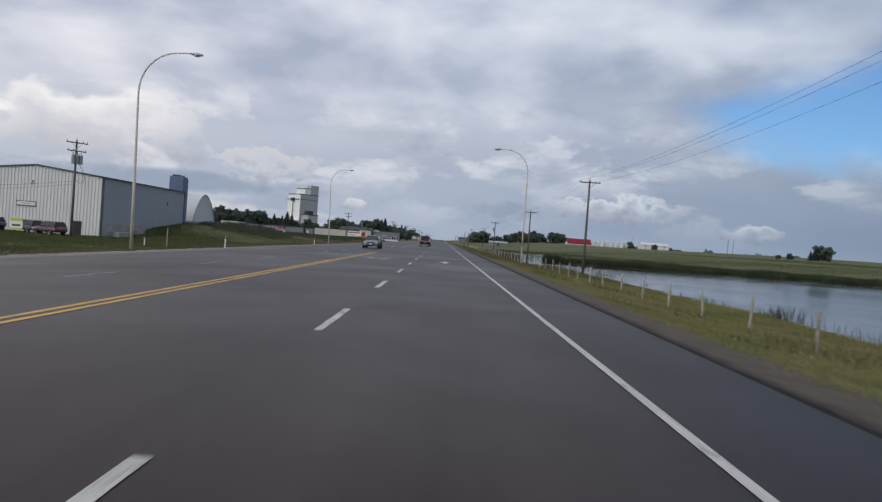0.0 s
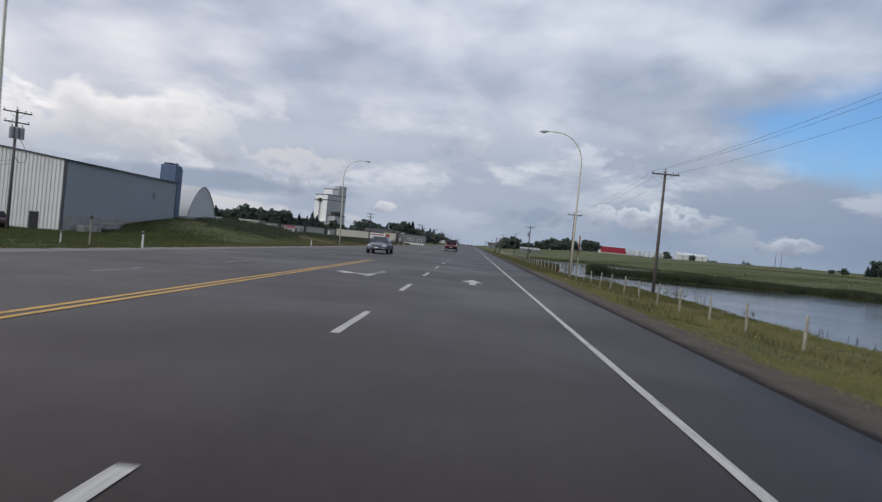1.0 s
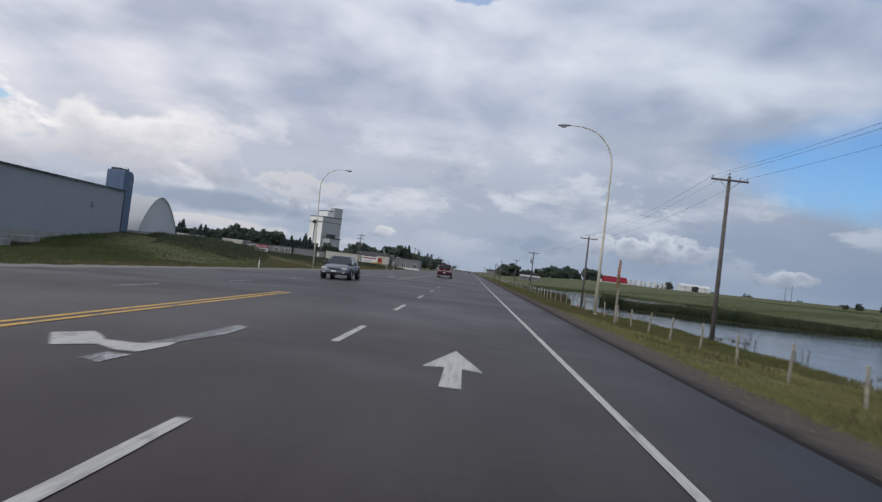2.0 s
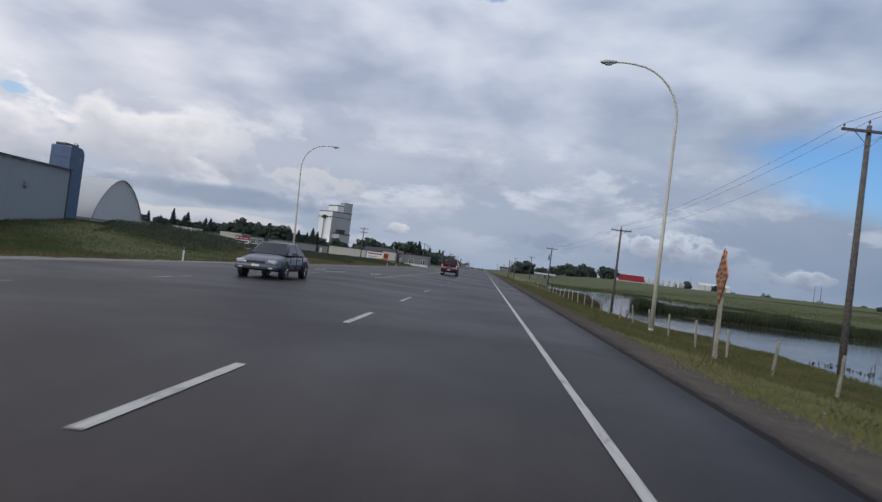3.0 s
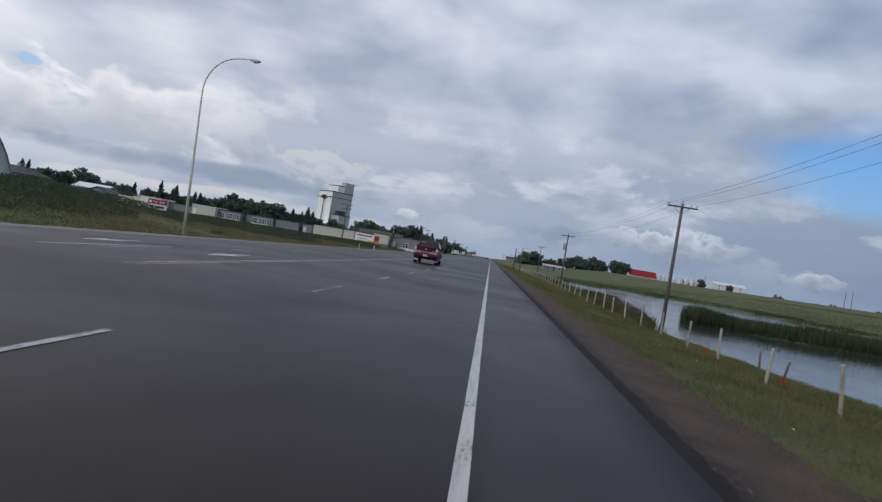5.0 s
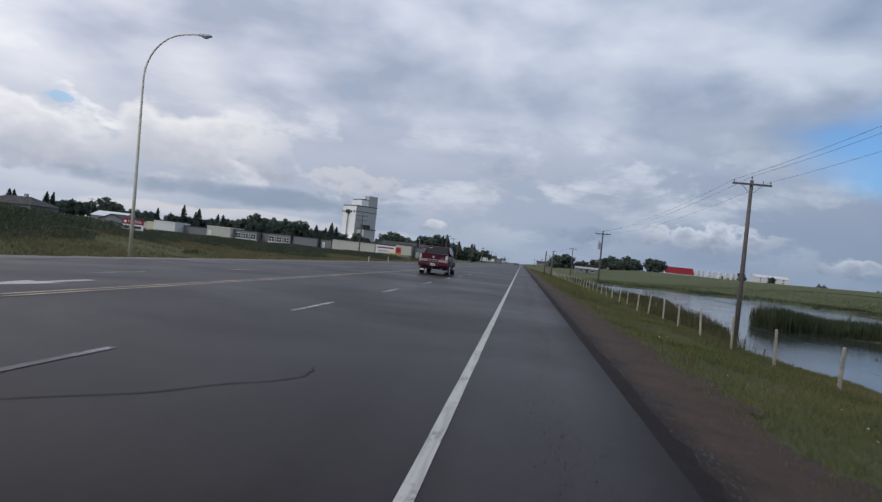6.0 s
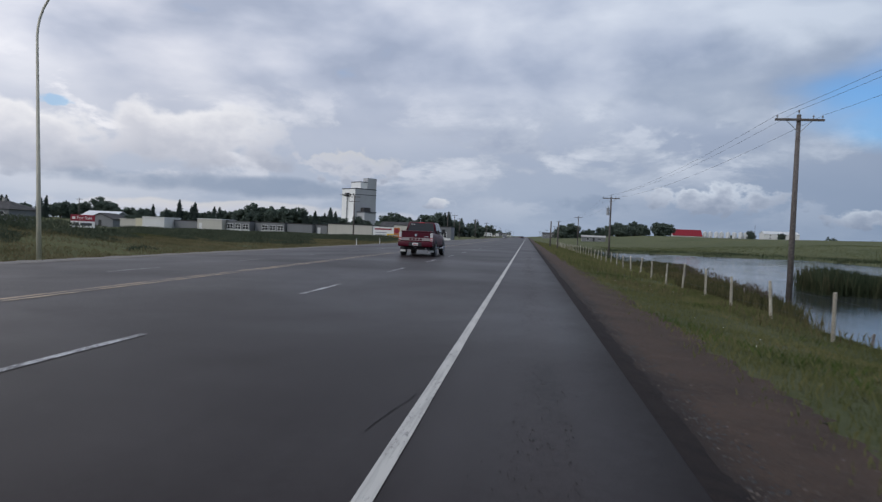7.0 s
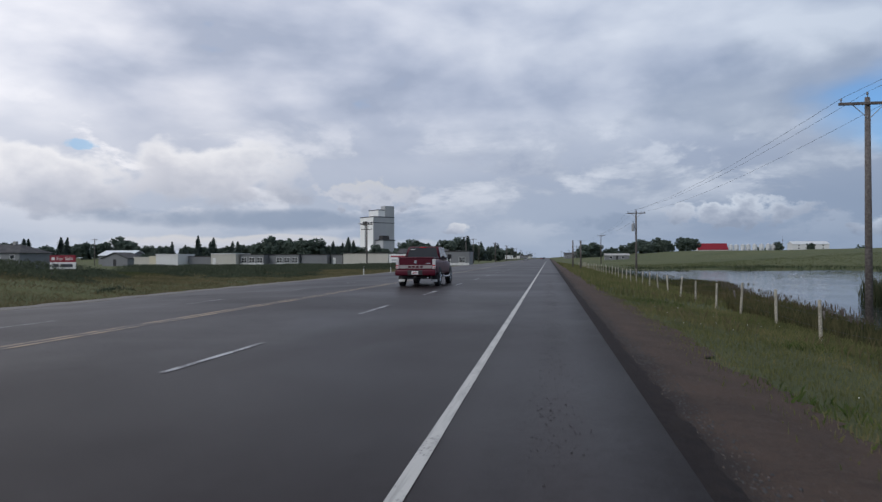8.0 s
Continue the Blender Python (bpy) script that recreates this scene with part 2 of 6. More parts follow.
def paint_material(name, colour, worn):
    """Road paint, worn away in flecks and along cracks."""
    m = bpy.data.materials.new(name)
    m.use_nodes = True
    t = m.node_tree
    b = t.nodes["Principled BSDF"]
    place = t.nodes.new("ShaderNodeTexCoord").outputs["Object"]
    fleck = noise_tex(t, place, 26, 5, 0.7)
    wear = noise_tex(t, place, 1.3, 4, 0.6)
    k = calc(t, "ADD", fleck, calc(t, "MULTIPLY", calc(t, "SUBTRACT", wear, 0.5), 0.8))
    keep = ramp(t, k, [(worn - 0.05, 0.0), (worn + 0.05, 1.0)])
    c = mixc(t, calc(t, "MULTIPLY", wear, 0.35), colour, tuple(v * 0.6 for v in colour))
    drawn = t.nodes.new("ShaderNodeMapping")
    drawn.inputs["Scale"].default_value = (1.0, 0.05, 1.0)
    t.links.new(place, drawn.inputs[0])
    grime = ramp(t, noise_tex(t, drawn.outputs[0], 22, 4, 0.6), [(0.46, 0.0), (0.66, 0.55)])
    c = mixc(t, grime, c, tuple(v * 0.45 for v in colour))
    t.links.new(mixc(t, keep, (0.085, 0.08, 0.08), c), b.inputs["Base Color"])
    b.inputs["Roughness"].default_value = 0.6
    bump(t, fleck, 0.3, 0.003, b)
    return m


def grass_material(name, tints, translucent=0.35):
    """Leaves and blades: each island takes a shade between the tints."""
    m = bpy.data.materials.new(name)
    m.use_nodes = True
    t = m.node_tree
    out = t.nodes["Material Output"]
    t.nodes.remove(t.nodes["Principled BSDF"])
    island = t.nodes.new("ShaderNodeNewGeometry").outputs["Random Per Island"]
    place = t.nodes.new("ShaderNodeTexCoord").outputs["Object"]
    n = noise_tex(t, place, 0.35, 4, 0.6)
    k = calc(t, "ADD", calc(t, "MULTIPLY", island, 0.5), calc(t, "SUBTRACT", calc(t, "MULTIPLY", n, 1.6), 0.55), True)
    c = ramp(t, k, [(i / (len(tints) - 1), tint) for i, tint in enumerate(tints)])
    d, l, mix = (t.nodes.new("ShaderNode" + s) for s in ("BsdfDiffuse", "BsdfTranslucent", "MixShader"))
    t.links.new(c, d.inputs[0])
    t.links.new(c, l.inputs[0])
    mix.inputs[0].default_value = translucent
    t.links.new(d.outputs[0], mix.inputs[1])
    t.links.new(l.outputs[0], mix.inputs[2])
    t.links.new(mix.outputs[0], out.inputs[0])
    return m


def ground_material():
    m = bpy.data.materials.new("grassland")
    m.use_nodes = True
    t = m.node_tree
    b = t.nodes["Principled BSDF"]
    place = t.nodes.new("ShaderNodeTexCoord").outputs["Object"]
    sep = t.nodes.new("ShaderNodeSeparateXYZ")
    t.links.new(place, sep.inputs[0])
    big = noise_tex(t, place, 0.03, 6, 0.6, 0.5)
    mid = noise_tex(t, place, 0.35, 6, 0.65)
    fine = noise_tex(t, place, 9, 5, 0.7)
    c = mixc(t, ramp(t, big, [(0.36, 0.0), (0.64, 1.0)]), (0.066, 0.080, 0.036), (0.104, 0.108, 0.050))
    c = mixc(t, calc(t, "MULTIPLY", ramp(t, mid, [(0.4, 0.0), (0.7, 1.0)]), 0.55), c, (0.142, 0.132, 0.064))
    c = mixc(t, calc(t, "MULTIPLY", ramp(t, fine, [(0.35, 1.0), (0.6, 0.0)]), 0.5), c, (0.050, 0.064, 0.027))
    t.links.new(c, b.inputs["Base Color"])
    b.inputs["Roughness"].default_value = 0.95
    b.inputs["Specular IOR Level"].default_value = 0.15
    bump(t, calc(t, "ADD", fine, mid), 0.9, 0.12, b)
    return m


def gravel_material():
    """Shoulder gravel: grey-brown before the junction, red-brown soil after it."""
    m = bpy.data.materials.new("gravel")
    m.use_nodes = True
    t = m.node_tree
    b = t.nodes["Principled BSDF"]
    place = t.nodes.new("ShaderNodeTexCoord").outputs["Object"]
    sep = t.nodes.new("ShaderNodeSeparateXYZ")
    t.links.new(place, sep.inputs[0])
    broad = noise_tex(t, place, 1.1, 6, 0.6)
    lumps = noise_tex(t, place, 13, 6, 0.65)
    grit = noise_tex(t, place, 60, 4, 0.7)
    along = ramp(t, calc(t, "ADD", calc(t, "MULTIPLY", sep.outputs[1], 0.01), calc(t, "MULTIPLY", broad, 0.2)), [(0.62, 0.0), (0.95, 1.0)], True)
    c = mixc(t, along, (0.128, 0.104, 0.083), (0.088, 0.059, 0.043))
    dark = mixc(t, along, (0.084, 0.071, 0.058), (0.050, 0.035, 0.027))
    c = mixc(t, calc(t, "MULTIPLY", ramp(t, broad, [(0.4, 0.0), (0.65, 1.0)]), 0.75), c, dark)
    c = mixc(t, calc(t, "MULTIPLY", ramp(t, lumps, [(0.5, 0.0), (0.68, 1.0)]), 0.5), c, (0.105, 0.082, 0.068))
    c = mixc(t, calc(t, "MULTIPLY", ramp(t, grit, [(0.4, 1.0), (0.55, 0.0)]), 0.6), c, (0.034, 0.027, 0.023))
    # crumbled asphalt worked into the gravel beside the paving
    reach = calc(t, "SUBTRACT", sep.outputs[0], calc(t, "ADD", calc(t, "MULTIPLY", broad, 0.5), calc(t, "MULTIPLY", lumps, 0.35)))
    c = mixc(t, ramp(t, calc(t, "MULTIPLY", reach, 0.5), [(0.76, 0.9), (1.02, 0.0)], True), c, (0.024, 0.0195, 0.0180))
    t.links.new(c, b.inputs["Base Color"])
    b.inputs["Roughness"].default_value = 0.95
    b.inputs["Specular IOR Level"].default_value = 0.2
    bump(t, calc(t, "ADD", grit, lumps), 0.8, 0.03, b)
    return m


def water_material():
    m = bpy.data.materials.new("pond_water")
    m.use_nodes = True
    t = m.node_tree
    b = t.nodes["Principled BSDF"]
    b.inputs["Base Color"].default_value = (0.035, 0.04, 0.038, 1)
    b.inputs["IOR"].default_value = 1.33
    place = t.nodes.new("ShaderNodeTexCoord").outputs["Object"]
    calm = noise_tex(t, place, 0.05, 4, 0.6, 0.6)
    rip = noise_tex(t, place, 5.5, 4, 0.6)
    t.links.new(ramp(t, calm, [(0.4, 0.04), (0.65, 0.16)]), b.inputs["Roughness"])
    bump(t, rip, 0.22, 0.02, b)
    return m


def siding_material(name, colour, scale, dirt=0.25, rough=0.5):
    """Painted sheet metal or boards, streaked downwards."""
    m = bpy.data.materials.new(name)
    m.use_nodes = True
    t = m.node_tree
    b = t.nodes["Principled BSDF"]
    place = t.nodes.new("ShaderNodeTexCoord").outputs["Object"]
    mp = t.nodes.new("ShaderNodeMapping")
    mp.inputs["Scale"].default_value = (1, 1, 0.12)
    t.links.new(place, mp.inputs[0])
    streak = noise_tex(t, mp.outputs[0], scale, 5, 0.65)
    blot = noise_tex(t, place, scale * 0.25, 4, 0.6)
    c = mixc(t, calc(t, "MULTIPLY", ramp(t, streak, [(0.4, 0.0), (0.7, 1.0)]), dirt), colour, tuple(v * 0.62 for v in colour))
    c = mixc(t, calc(t, "MULTIPLY", ramp(t, blot, [(0.4, 0.0), (0.7, 1.0)]), dirt), c, tuple(min(1, v * 1.12) for v in colour))
    t.links.new(c, b.inputs["Base Color"])
    b.inputs["Roughness"].default_value = rough
    b.inputs["Specular IOR Level"].default_value = 0.3
    return m


def fabric_material():
    """White shelter cloth, which lets daylight through."""
    m = siding_material("white_fabric_cover", (0.74, 0.75, 0.75), 0.4, 0.15, 0.6)
    t = m.node_tree
    b, out = t.nodes["Principled BSDF"], t.nodes["Material Output"]
    thin, mix = t.nodes.new("ShaderNodeBsdfTranslucent"), t.nodes.new("ShaderNodeMixShader")
    thin.inputs[0].default_value = (0.82, 0.83, 0.84, 1)
    mix.inputs[0].default_value = 0.4
    t.links.new(b.outputs[0], mix.inputs[1])
    t.links.new(thin.outputs[0], mix.inputs[2])
    t.links.new(mix.outputs[0], out.inputs[0])
    return m


ASPHALT = asphalt_material("asphalt", (0.0300, 0.0212, 0.0188))
ASPHALT_EDGE = material("dark_asphalt_edge", (0.023, 0.0185, 0.0175), 0.8, spots=((5, 0.4, 0.65, (0.036, 0.028, 0.024), 0.7), (60, 0.45, 0.6, (0.012, 0.011, 0.011), 0.6)), grain=(50, 0.8, 0.02), spec=0.06)
CRACK = material("crack_filler", (0.013, 0.012, 0.0125), 0.75, spec=0.15)
WHITE_LINE = paint_material("white_road_paint", (0.45, 0.435, 0.40), 0.36)
WHITE_FADED = paint_material("faded_white_road_paint", (0.50, 0.50, 0.50), 0.585)
WHITE_WORN = paint_material("worn_white_road_paint", (0.50, 0.50, 0.50), 0.50)
YELLOW_WORN = paint_material("faded_yellow_road_paint", (0.42, 0.31, 0.20), 0.47)
YELLOW_LINE = paint_material("yellow_road_paint", (0.56, 0.31, 0.035), 0.38)
GRAVEL = gravel_material()
GRAVEL_PALE = material("pale_gravel", (0.165, 0.150, 0.138), 0.95, spots=((0.8, 0.4, 0.65, (0.125, 0.112, 0.10), 0.7), (20, 0.4, 0.6, (0.25, 0.235, 0.22), 0.6)),
                       grain=(30, 0.7, 0.03), spec=0.2)
STONE = material("loose_stones", (0.062, 0.046, 0.038), 0.9, spots=((9, 0.45, 0.65, (0.15, 0.125, 0.11), 0.7),))
CRUMB = material("asphalt_crumbs", (0.034, 0.031, 0.031), 0.8, spots=((14, 0.5, 0.65, (0.07, 0.06, 0.055), 0.7),))
GROUND = ground_material()
WATER = water_material()
GRASS = grass_material("verge_grass", [(0.140, 0.146, 0.058), (0.205, 0.200, 0.082), (0.262, 0.240, 0.108), (0.325, 0.275, 0.150)])
GRASS_DARKER = grass_material("darker_green_grass", [(0.074, 0.088, 0.036), (0.116, 0.124, 0.052), (0.165, 0.160, 0.070), (0.225, 0.186, 0.098)])
STRAW = grass_material("straw", [(0.085, 0.076, 0.038), (0.13, 0.115, 0.06), (0.17, 0.15, 0.085)], 0.2)
GRASS_TALL = grass_material("long_grass", [(0.042, 0.060, 0.028), (0.068, 0.084, 0.036), (0.101, 0.103, 0.049), (0.145, 0.124, 0.068)])
GRASS_DRY = grass_material("olive_grass", [(0.086, 0.084, 0.044), (0.130, 0.117, 0.062), (0.182, 0.155, 0.086), (0.235, 0.190, 0.115)])
GRASS_HILL = grass_material("hill_grass", [(0.052, 0.070, 0.030), (0.078, 0.098, 0.040), (0.108, 0.120, 0.052), (0.150, 0.132, 0.070)])
BUSH = grass_material("bush_leaves", [(0.050, 0.062, 0.044), (0.076, 0.090, 0.060), (0.108, 0.120, 0.078)], 0.2)
SEDGE = grass_material("sedge", [(0.047, 0.055, 0.026), (0.073, 0.074, 0.036), (0.104, 0.094, 0.048), (0.137, 0.111, 0.061)], 0.2)
REED = grass_material("reeds", [(0.024, 0.038, 0.024), (0.042, 0.058, 0.034), (0.068, 0.078, 0.044), (0.104, 0.094, 0.058)], 0.25)
FLOWER = material("white_flowers", (0.7, 0.7, 0.62), 0.8)
WEED = grass_material("weed_leaves", [(0.052, 0.078, 0.023), (0.081, 0.112, 0.034), (0.120, 0.146, 0.047)], 0.3)
# haze over the far trees is painted into these paler, bluish tints
LEAF = grass_material("leaves", [(0.060, 0.080, 0.070), (0.098, 0.125, 0.102), (0.140, 0.170, 0.132)], 0.2)
NEEDLE = grass_material("needles", [(0.050, 0.068, 0.064), (0.075, 0.098, 0.087), (0.105, 0.132, 0.112)], 0.1)
BARK = material("bark", (0.085, 0.066, 0.05), 0.95, spots=((3, 0.4, 0.6, (0.04, 0.032, 0.026), 0.8),))
POLE_WOOD = material("weathered_pole_wood", (0.125, 0.108, 0.098), 0.9, spots=((1.2, 0.4, 0.65, (0.19, 0.172, 0.16), 0.6), (9, 0.4, 0.6, (0.06, 0.05, 0.045), 0.7)))
POST_WOOD = material("pale_fence_wood", (0.42, 0.385, 0.31), 0.9, spots=((2.5, 0.42, 0.62, (0.22, 0.20, 0.16), 0.8), (22, 0.45, 0.6, (0.16, 0.145, 0.12), 0.6)), random=0.35)
LAMP_POLE = material("lamp_pole_steel", (0.66, 0.62, 0.50), 0.6, 0.0, spots=((0.9, 0.4, 0.65, (0.50, 0.475, 0.40), 0.7),))
WIRE = material("wire", (0.035, 0.035, 0.04), 0.6)
CERAMIC = material("insulator", (0.10, 0.09, 0.09), 0.3)
GREY_METAL = material("grey_metal", (0.30, 0.31, 0.32), 0.5, 0.3)
BLACK = material("black_rubber", (0.018, 0.018, 0.02), 0.8, spots=((6, 0.4, 0.65, (0.04, 0.036, 0.033), 0.6),))
DARK = material("dark_plastic", (0.028, 0.028, 0.03), 0.6)
GLASS = material("dark_glass", (0.014, 0.017, 0.020), 0.08, spec=0.4)
CHROME = material("chrome", (0.62, 0.62, 0.63), 0.18, 1.0)
SILVER = material("silver_band", (0.33, 0.30, 0.29), 0.4, 0.3)
RED_LENS = material("red_lens", (0.42, 0.02, 0.025), 0.2)
CLEAR_LENS = material("clear_lens", (0.56, 0.55, 0.55), 0.2)
WINE = material("wine_red_paint", (0.072, 0.003, 0.013), 0.42, 0.0, coat=0.06, spec=0.25, spots=((2.0, 0.4, 0.7, (0.058, 0.003, 0.010), 0.5),))
GREY_PAINT = material("grey_car_paint", (0.085, 0.095, 0.12), 0.35, 0.3, coat=0.35, spots=((2.5, 0.4, 0.7, (0.06, 0.068, 0.085), 0.5),))
DARK_PAINT = material("dark_car_paint", (0.05, 0.05, 0.058), 0.3, 0.3, coat=0.5)
MAROON_PAINT = material("maroon_car_paint", (0.10, 0.045, 0.05), 0.3, 0.3, coat=0.5)
WHITE_PLATE = material("white_plate", (0.72, 0.72, 0.70), 0.5)
WHITE_RIB = siding_material("white_ribbed_metal", (0.66, 0.66, 0.635), 0.8, 0.3)
GREY_RIB = siding_material("grey_metal_siding", (0.32, 0.34, 0.37), 0.3, 0.15)
TRIM_DARK = material("dark_trim", (0.05, 0.055, 0.065), 0.5)
CONCRETE = material("concrete", (0.36, 0.35, 0.33), 0.9, spots=((0.8, 0.4, 0.65, (0.22, 0.215, 0.2), 0.7),))
BLUE = siding_material("blue_steel", (0.110, 0.155, 0.245), 0.9, 0.35)
FABRIC = fabric_material()
ELEVATOR = siding_material("pale_elevator_siding", (0.82, 0.82, 0.80), 0.10, 0.25)
ELEVATOR_GREY = siding_material("grey_elevator_siding", (0.40, 0.41, 0.42), 0.12, 0.3)
BEIGE = siding_material("beige_siding", (0.50, 0.48, 0.42), 0.6, 0.25)
CREAM = siding_material("cream_siding", (0.58, 0.54, 0.40), 0.6, 0.25)
OFF_WHITE = siding_material("off_white_siding", (0.66, 0.66, 0.64), 0.6, 0.2)
GREY_SIDING = siding_material("grey_siding", (0.19, 0.195, 0.20), 0.6, 0.25)
SLATE = material("slate_roofing", (0.045, 0.044, 0.046), 0.9, spots=((0.9, 0.4, 0.6, (0.10, 0.095, 0.09), 0.6),), spec=0.2)
PALE_ROOF = siding_material("pale_metal_roof", (0.55, 0.57, 0.58), 0.3, 0.2, 0.4)
RED_ROOF = siding_material("red_metal_roof", (0.19, 0.007, 0.016), 0.4, 0.25, 0.75)
BIN_STEEL = siding_material("bin_steel", (0.62, 0.63, 0.63), 0.4, 0.2, 0.4)
SIGN_RED = material("sign_red", (0.25, 0.010, 0.028), 0.5, spots=((2, 0.4, 0.7, (0.21, 0.009, 0.024), 0.6),))
SIGN_WHITE = material("sign_white", (0.74, 0.74, 0.72), 0.5, spots=((2, 0.4, 0.7, (0.62, 0.62, 0.60), 0.6),))
SIGN_YELLOW = material("sign_yellow", (0.68, 0.46, 0.05), 0.5)
SIGN_ORANGE = material("sign_orange", (0.47, 0.165, 0.03), 0.5, spots=((3, 0.4, 0.7, (0.38, 0.14, 0.035), 0.6),))
SIGN_BLACK = material("sign_black", (0.035, 0.03, 0.032), 0.6)
FLAG_RED = material("flag_red", (0.55, 0.05, 0.03), 0.6)
GREEN_YELLOW = material("sign_lime", (0.42, 0.55, 0.06), 0.5)


# ---------------------------------------------------------------- mesh helpers
def link_mesh(name, me, mat, parent=None, label="", smooth=False):
    me.materials.append(mat)
    if smooth:
        me.polygons.foreach_set("use_smooth", [True] * len(me.polygons))
    ob = new(name, me)
    ob.parent = parent
    if label:
        tagged(ob, label)
    return ob


def part(name, bm, mat, parent, label="", smooth=False):
    """Links a bmesh as one mesh object under a thing or part."""
    me = bpy.data.meshes.new(name)
    bm.to_mesh(me)
    bm.free()
    return link_mesh(name, me, mat, parent, label, smooth)


def arrays(name, verts, tris, mat, smooth=False):
    """A mesh from numpy arrays of corners and triangles."""
    me = bpy.data.meshes.new(name)
    n = tris.shape[1]
    me.vertices.add(len(verts))
    me.vertices.foreach_set("co", np.asarray(verts, np.float32).ravel())
    me.loops.add(tris.size)
    me.loops.foreach_set("vertex_index", np.asarray(tris, np.int32).ravel())
    me.polygons.add(len(tris))
    me.polygons.foreach_set("loop_start", np.arange(0, tris.size, n, dtype=np.int32))
    me.update(calc_edges=True)
    return link_mesh(name, me, mat, None, "", smooth)


def thing(name, m, label, category, group="", kind=""):
    ob = new(name)
    ob.matrix_basis = m
    ob.empty_display_size = 0.2
    return tagged(ob, label, category, group, kind)


def box(x0, x1, y0, y1, z0, z1, bevel=0.0, bm=None):
    bm = bm or bmesh.new()
    made = bmesh.ops.create_cube(bm, size=1, matrix=Matrix.Translation(((x0 + x1) / 2, (y0 + y1) / 2, (z0 + z1) / 2))
                                 @ Matrix.Diagonal((x1 - x0, y1 - y0, z1 - z0, 1)))["verts"]
    if bevel:
        edges = list({e for v in made for e in v.link_edges})
        bmesh.ops.bevel(bm, geom=edges, offset=bevel, segments=2, affect="EDGES", profile=0.6)
    return bm


def tube(points, radii, sides=10, bm=None, caps=True):
    """A round rod through points, with a radius at each (or one for all)."""
    bm = bm or bmesh.new()
    pts = [Vector(p) for p in points]
    if isinstance(radii, (int, float)):
        radii = [radii] * len(pts)
    rings, side = [], None
    for i, p in enumerate(pts):
        d = (pts[min(i + 1, len(pts) - 1)] - pts[max(i - 1, 0)]).normalized()
        if side is None:
            side = d.orthogonal().normalized()
        side = (side - d * side.dot(d)).normalized()
        other = d.cross(side)
        rings.append([bm.verts.new(p + (side * math.cos(a) + other * math.sin(a)) * radii[i]) for a in
                      (2 * math.pi * k / sides for k in range(sides))])
    for a, b in zip(rings, rings[1:]):
        for k in range(sides):
            bm.faces.new((a[k], a[(k + 1) % sides], b[(k + 1) % sides], b[k]))
    if caps:
        bm.faces.new(rings[0][::-1])
        bm.faces.new(rings[-1])
    return bm


def prism(outline, axis, lo, hi, bm=None):
    """A polygon in the plane across an axis, drawn out from lo to hi along it."""
    bm = bm or bmesh.new()

    def at(p, q):
        return {"x": (q, p[0], p[1]), "y": (p[0], q, p[1]), "z": (p[0], p[1], q)}[axis]
    a = [bm.verts.new(at(p, lo)) for p in outline]
    b = [bm.verts.new(at(p, hi)) for p in outline]
    n = len(outline)
    for i in range(n):
        bm.faces.new((a[i], a[(i + 1) % n], b[(i + 1) % n], b[i]))
    bm.faces.new(a[::-1])
    bm.faces.new(b)
    bmesh.ops.recalc_face_normals(bm, faces=bm.faces)
    return bm


def loft(sections, n=28, power=4.0, bm=None):
    """A closed skin through rounded oblong rings at (y, half width, bottom, top, half width at top)."""
    bm = bm or bmesh.new()
    rings = []
    for y, hw, z0, z1, hwt in sections:
        ring = []
        for k in range(n):
            a = 2 * math.pi * (k + 0.5) / n
            c, s = math.cos(a), math.sin(a)
            u = math.copysign(abs(c) ** (2 / power), c)
            v = math.copysign(abs(s) ** (2 / power), s)
            h = (v + 1) / 2
            ring.append(bm.verts.new((u * (hw + (hwt - hw) * h), y, z0 + (z1 - z0) * h)))
        rings.append(ring)
    for a, b in zip(rings, rings[1:]):
        for k in range(n):
            bm.faces.new((a[k], a[(k + 1) % n], b[(k + 1) % n], b[k]))
    bm.faces.new(rings[0])
    bm.faces.new(rings[-1][::-1])
    bmesh.ops.recalc_face_normals(bm, faces=bm.faces)
    return bm


def slab(corners, thick, inset=0.0, bm=None):
    """A plate on four corners (counter-clockwise from outside), standing out by thick, its rim drawn in by inset metres."""
    bm = bm or bmesh.new()
    c = [Vector(p) for p in corners]
    nrm = (c[1] - c[0]).cross(c[3] - c[0]).normalized()
    mid = sum(c, Vector()) / 4
    c = [p + (mid - p).normalized() * inset for p in c]
    lo = [bm.verts.new(p - nrm * 0.02) for p in c]
    hi = [bm.verts.new(p + nrm * thick) for p in c]
    bm.faces.new(hi)
    bm.faces.new(lo[::-1])
    for i in range(4):
        bm.faces.new((lo[i], lo[(i + 1) % 4], hi[(i + 1) % 4], hi[i]))
    return bm


def words(text, size, mat, parent, m):
    """Raised letters in the built-in font, standing upright and facing -y, as one mesh."""
    cu = bpy.data.curves.new("letters", "FONT")
    cu.body, cu.size, cu.extrude, cu.align_x, cu.align_y = text, size, 0.006, "CENTER", "CENTER"
    tmp = bpy.data.objects.new("letters", cu)
    me = bpy.data.meshes.new_from_object(tmp)
    bpy.data.objects.remove(tmp)
    ob = link_mesh("lettering", me, mat, parent, "white lettering that reads " + text)
    ob.matrix_basis = m @ pose(0, 0, 0, 90, 0, 0)
    return ob


# ---------------------------------------------------------------- the lie of the land
WATER_Z = -1.5
EDGE = 1.78                                # right edge of the asphalt
LEFT_EDGE = -16.6


def ease(a, b, v):
    v = np.clip((v - a) / (b - a), 0, 1)
    return v * v * (3 - 2 * v)


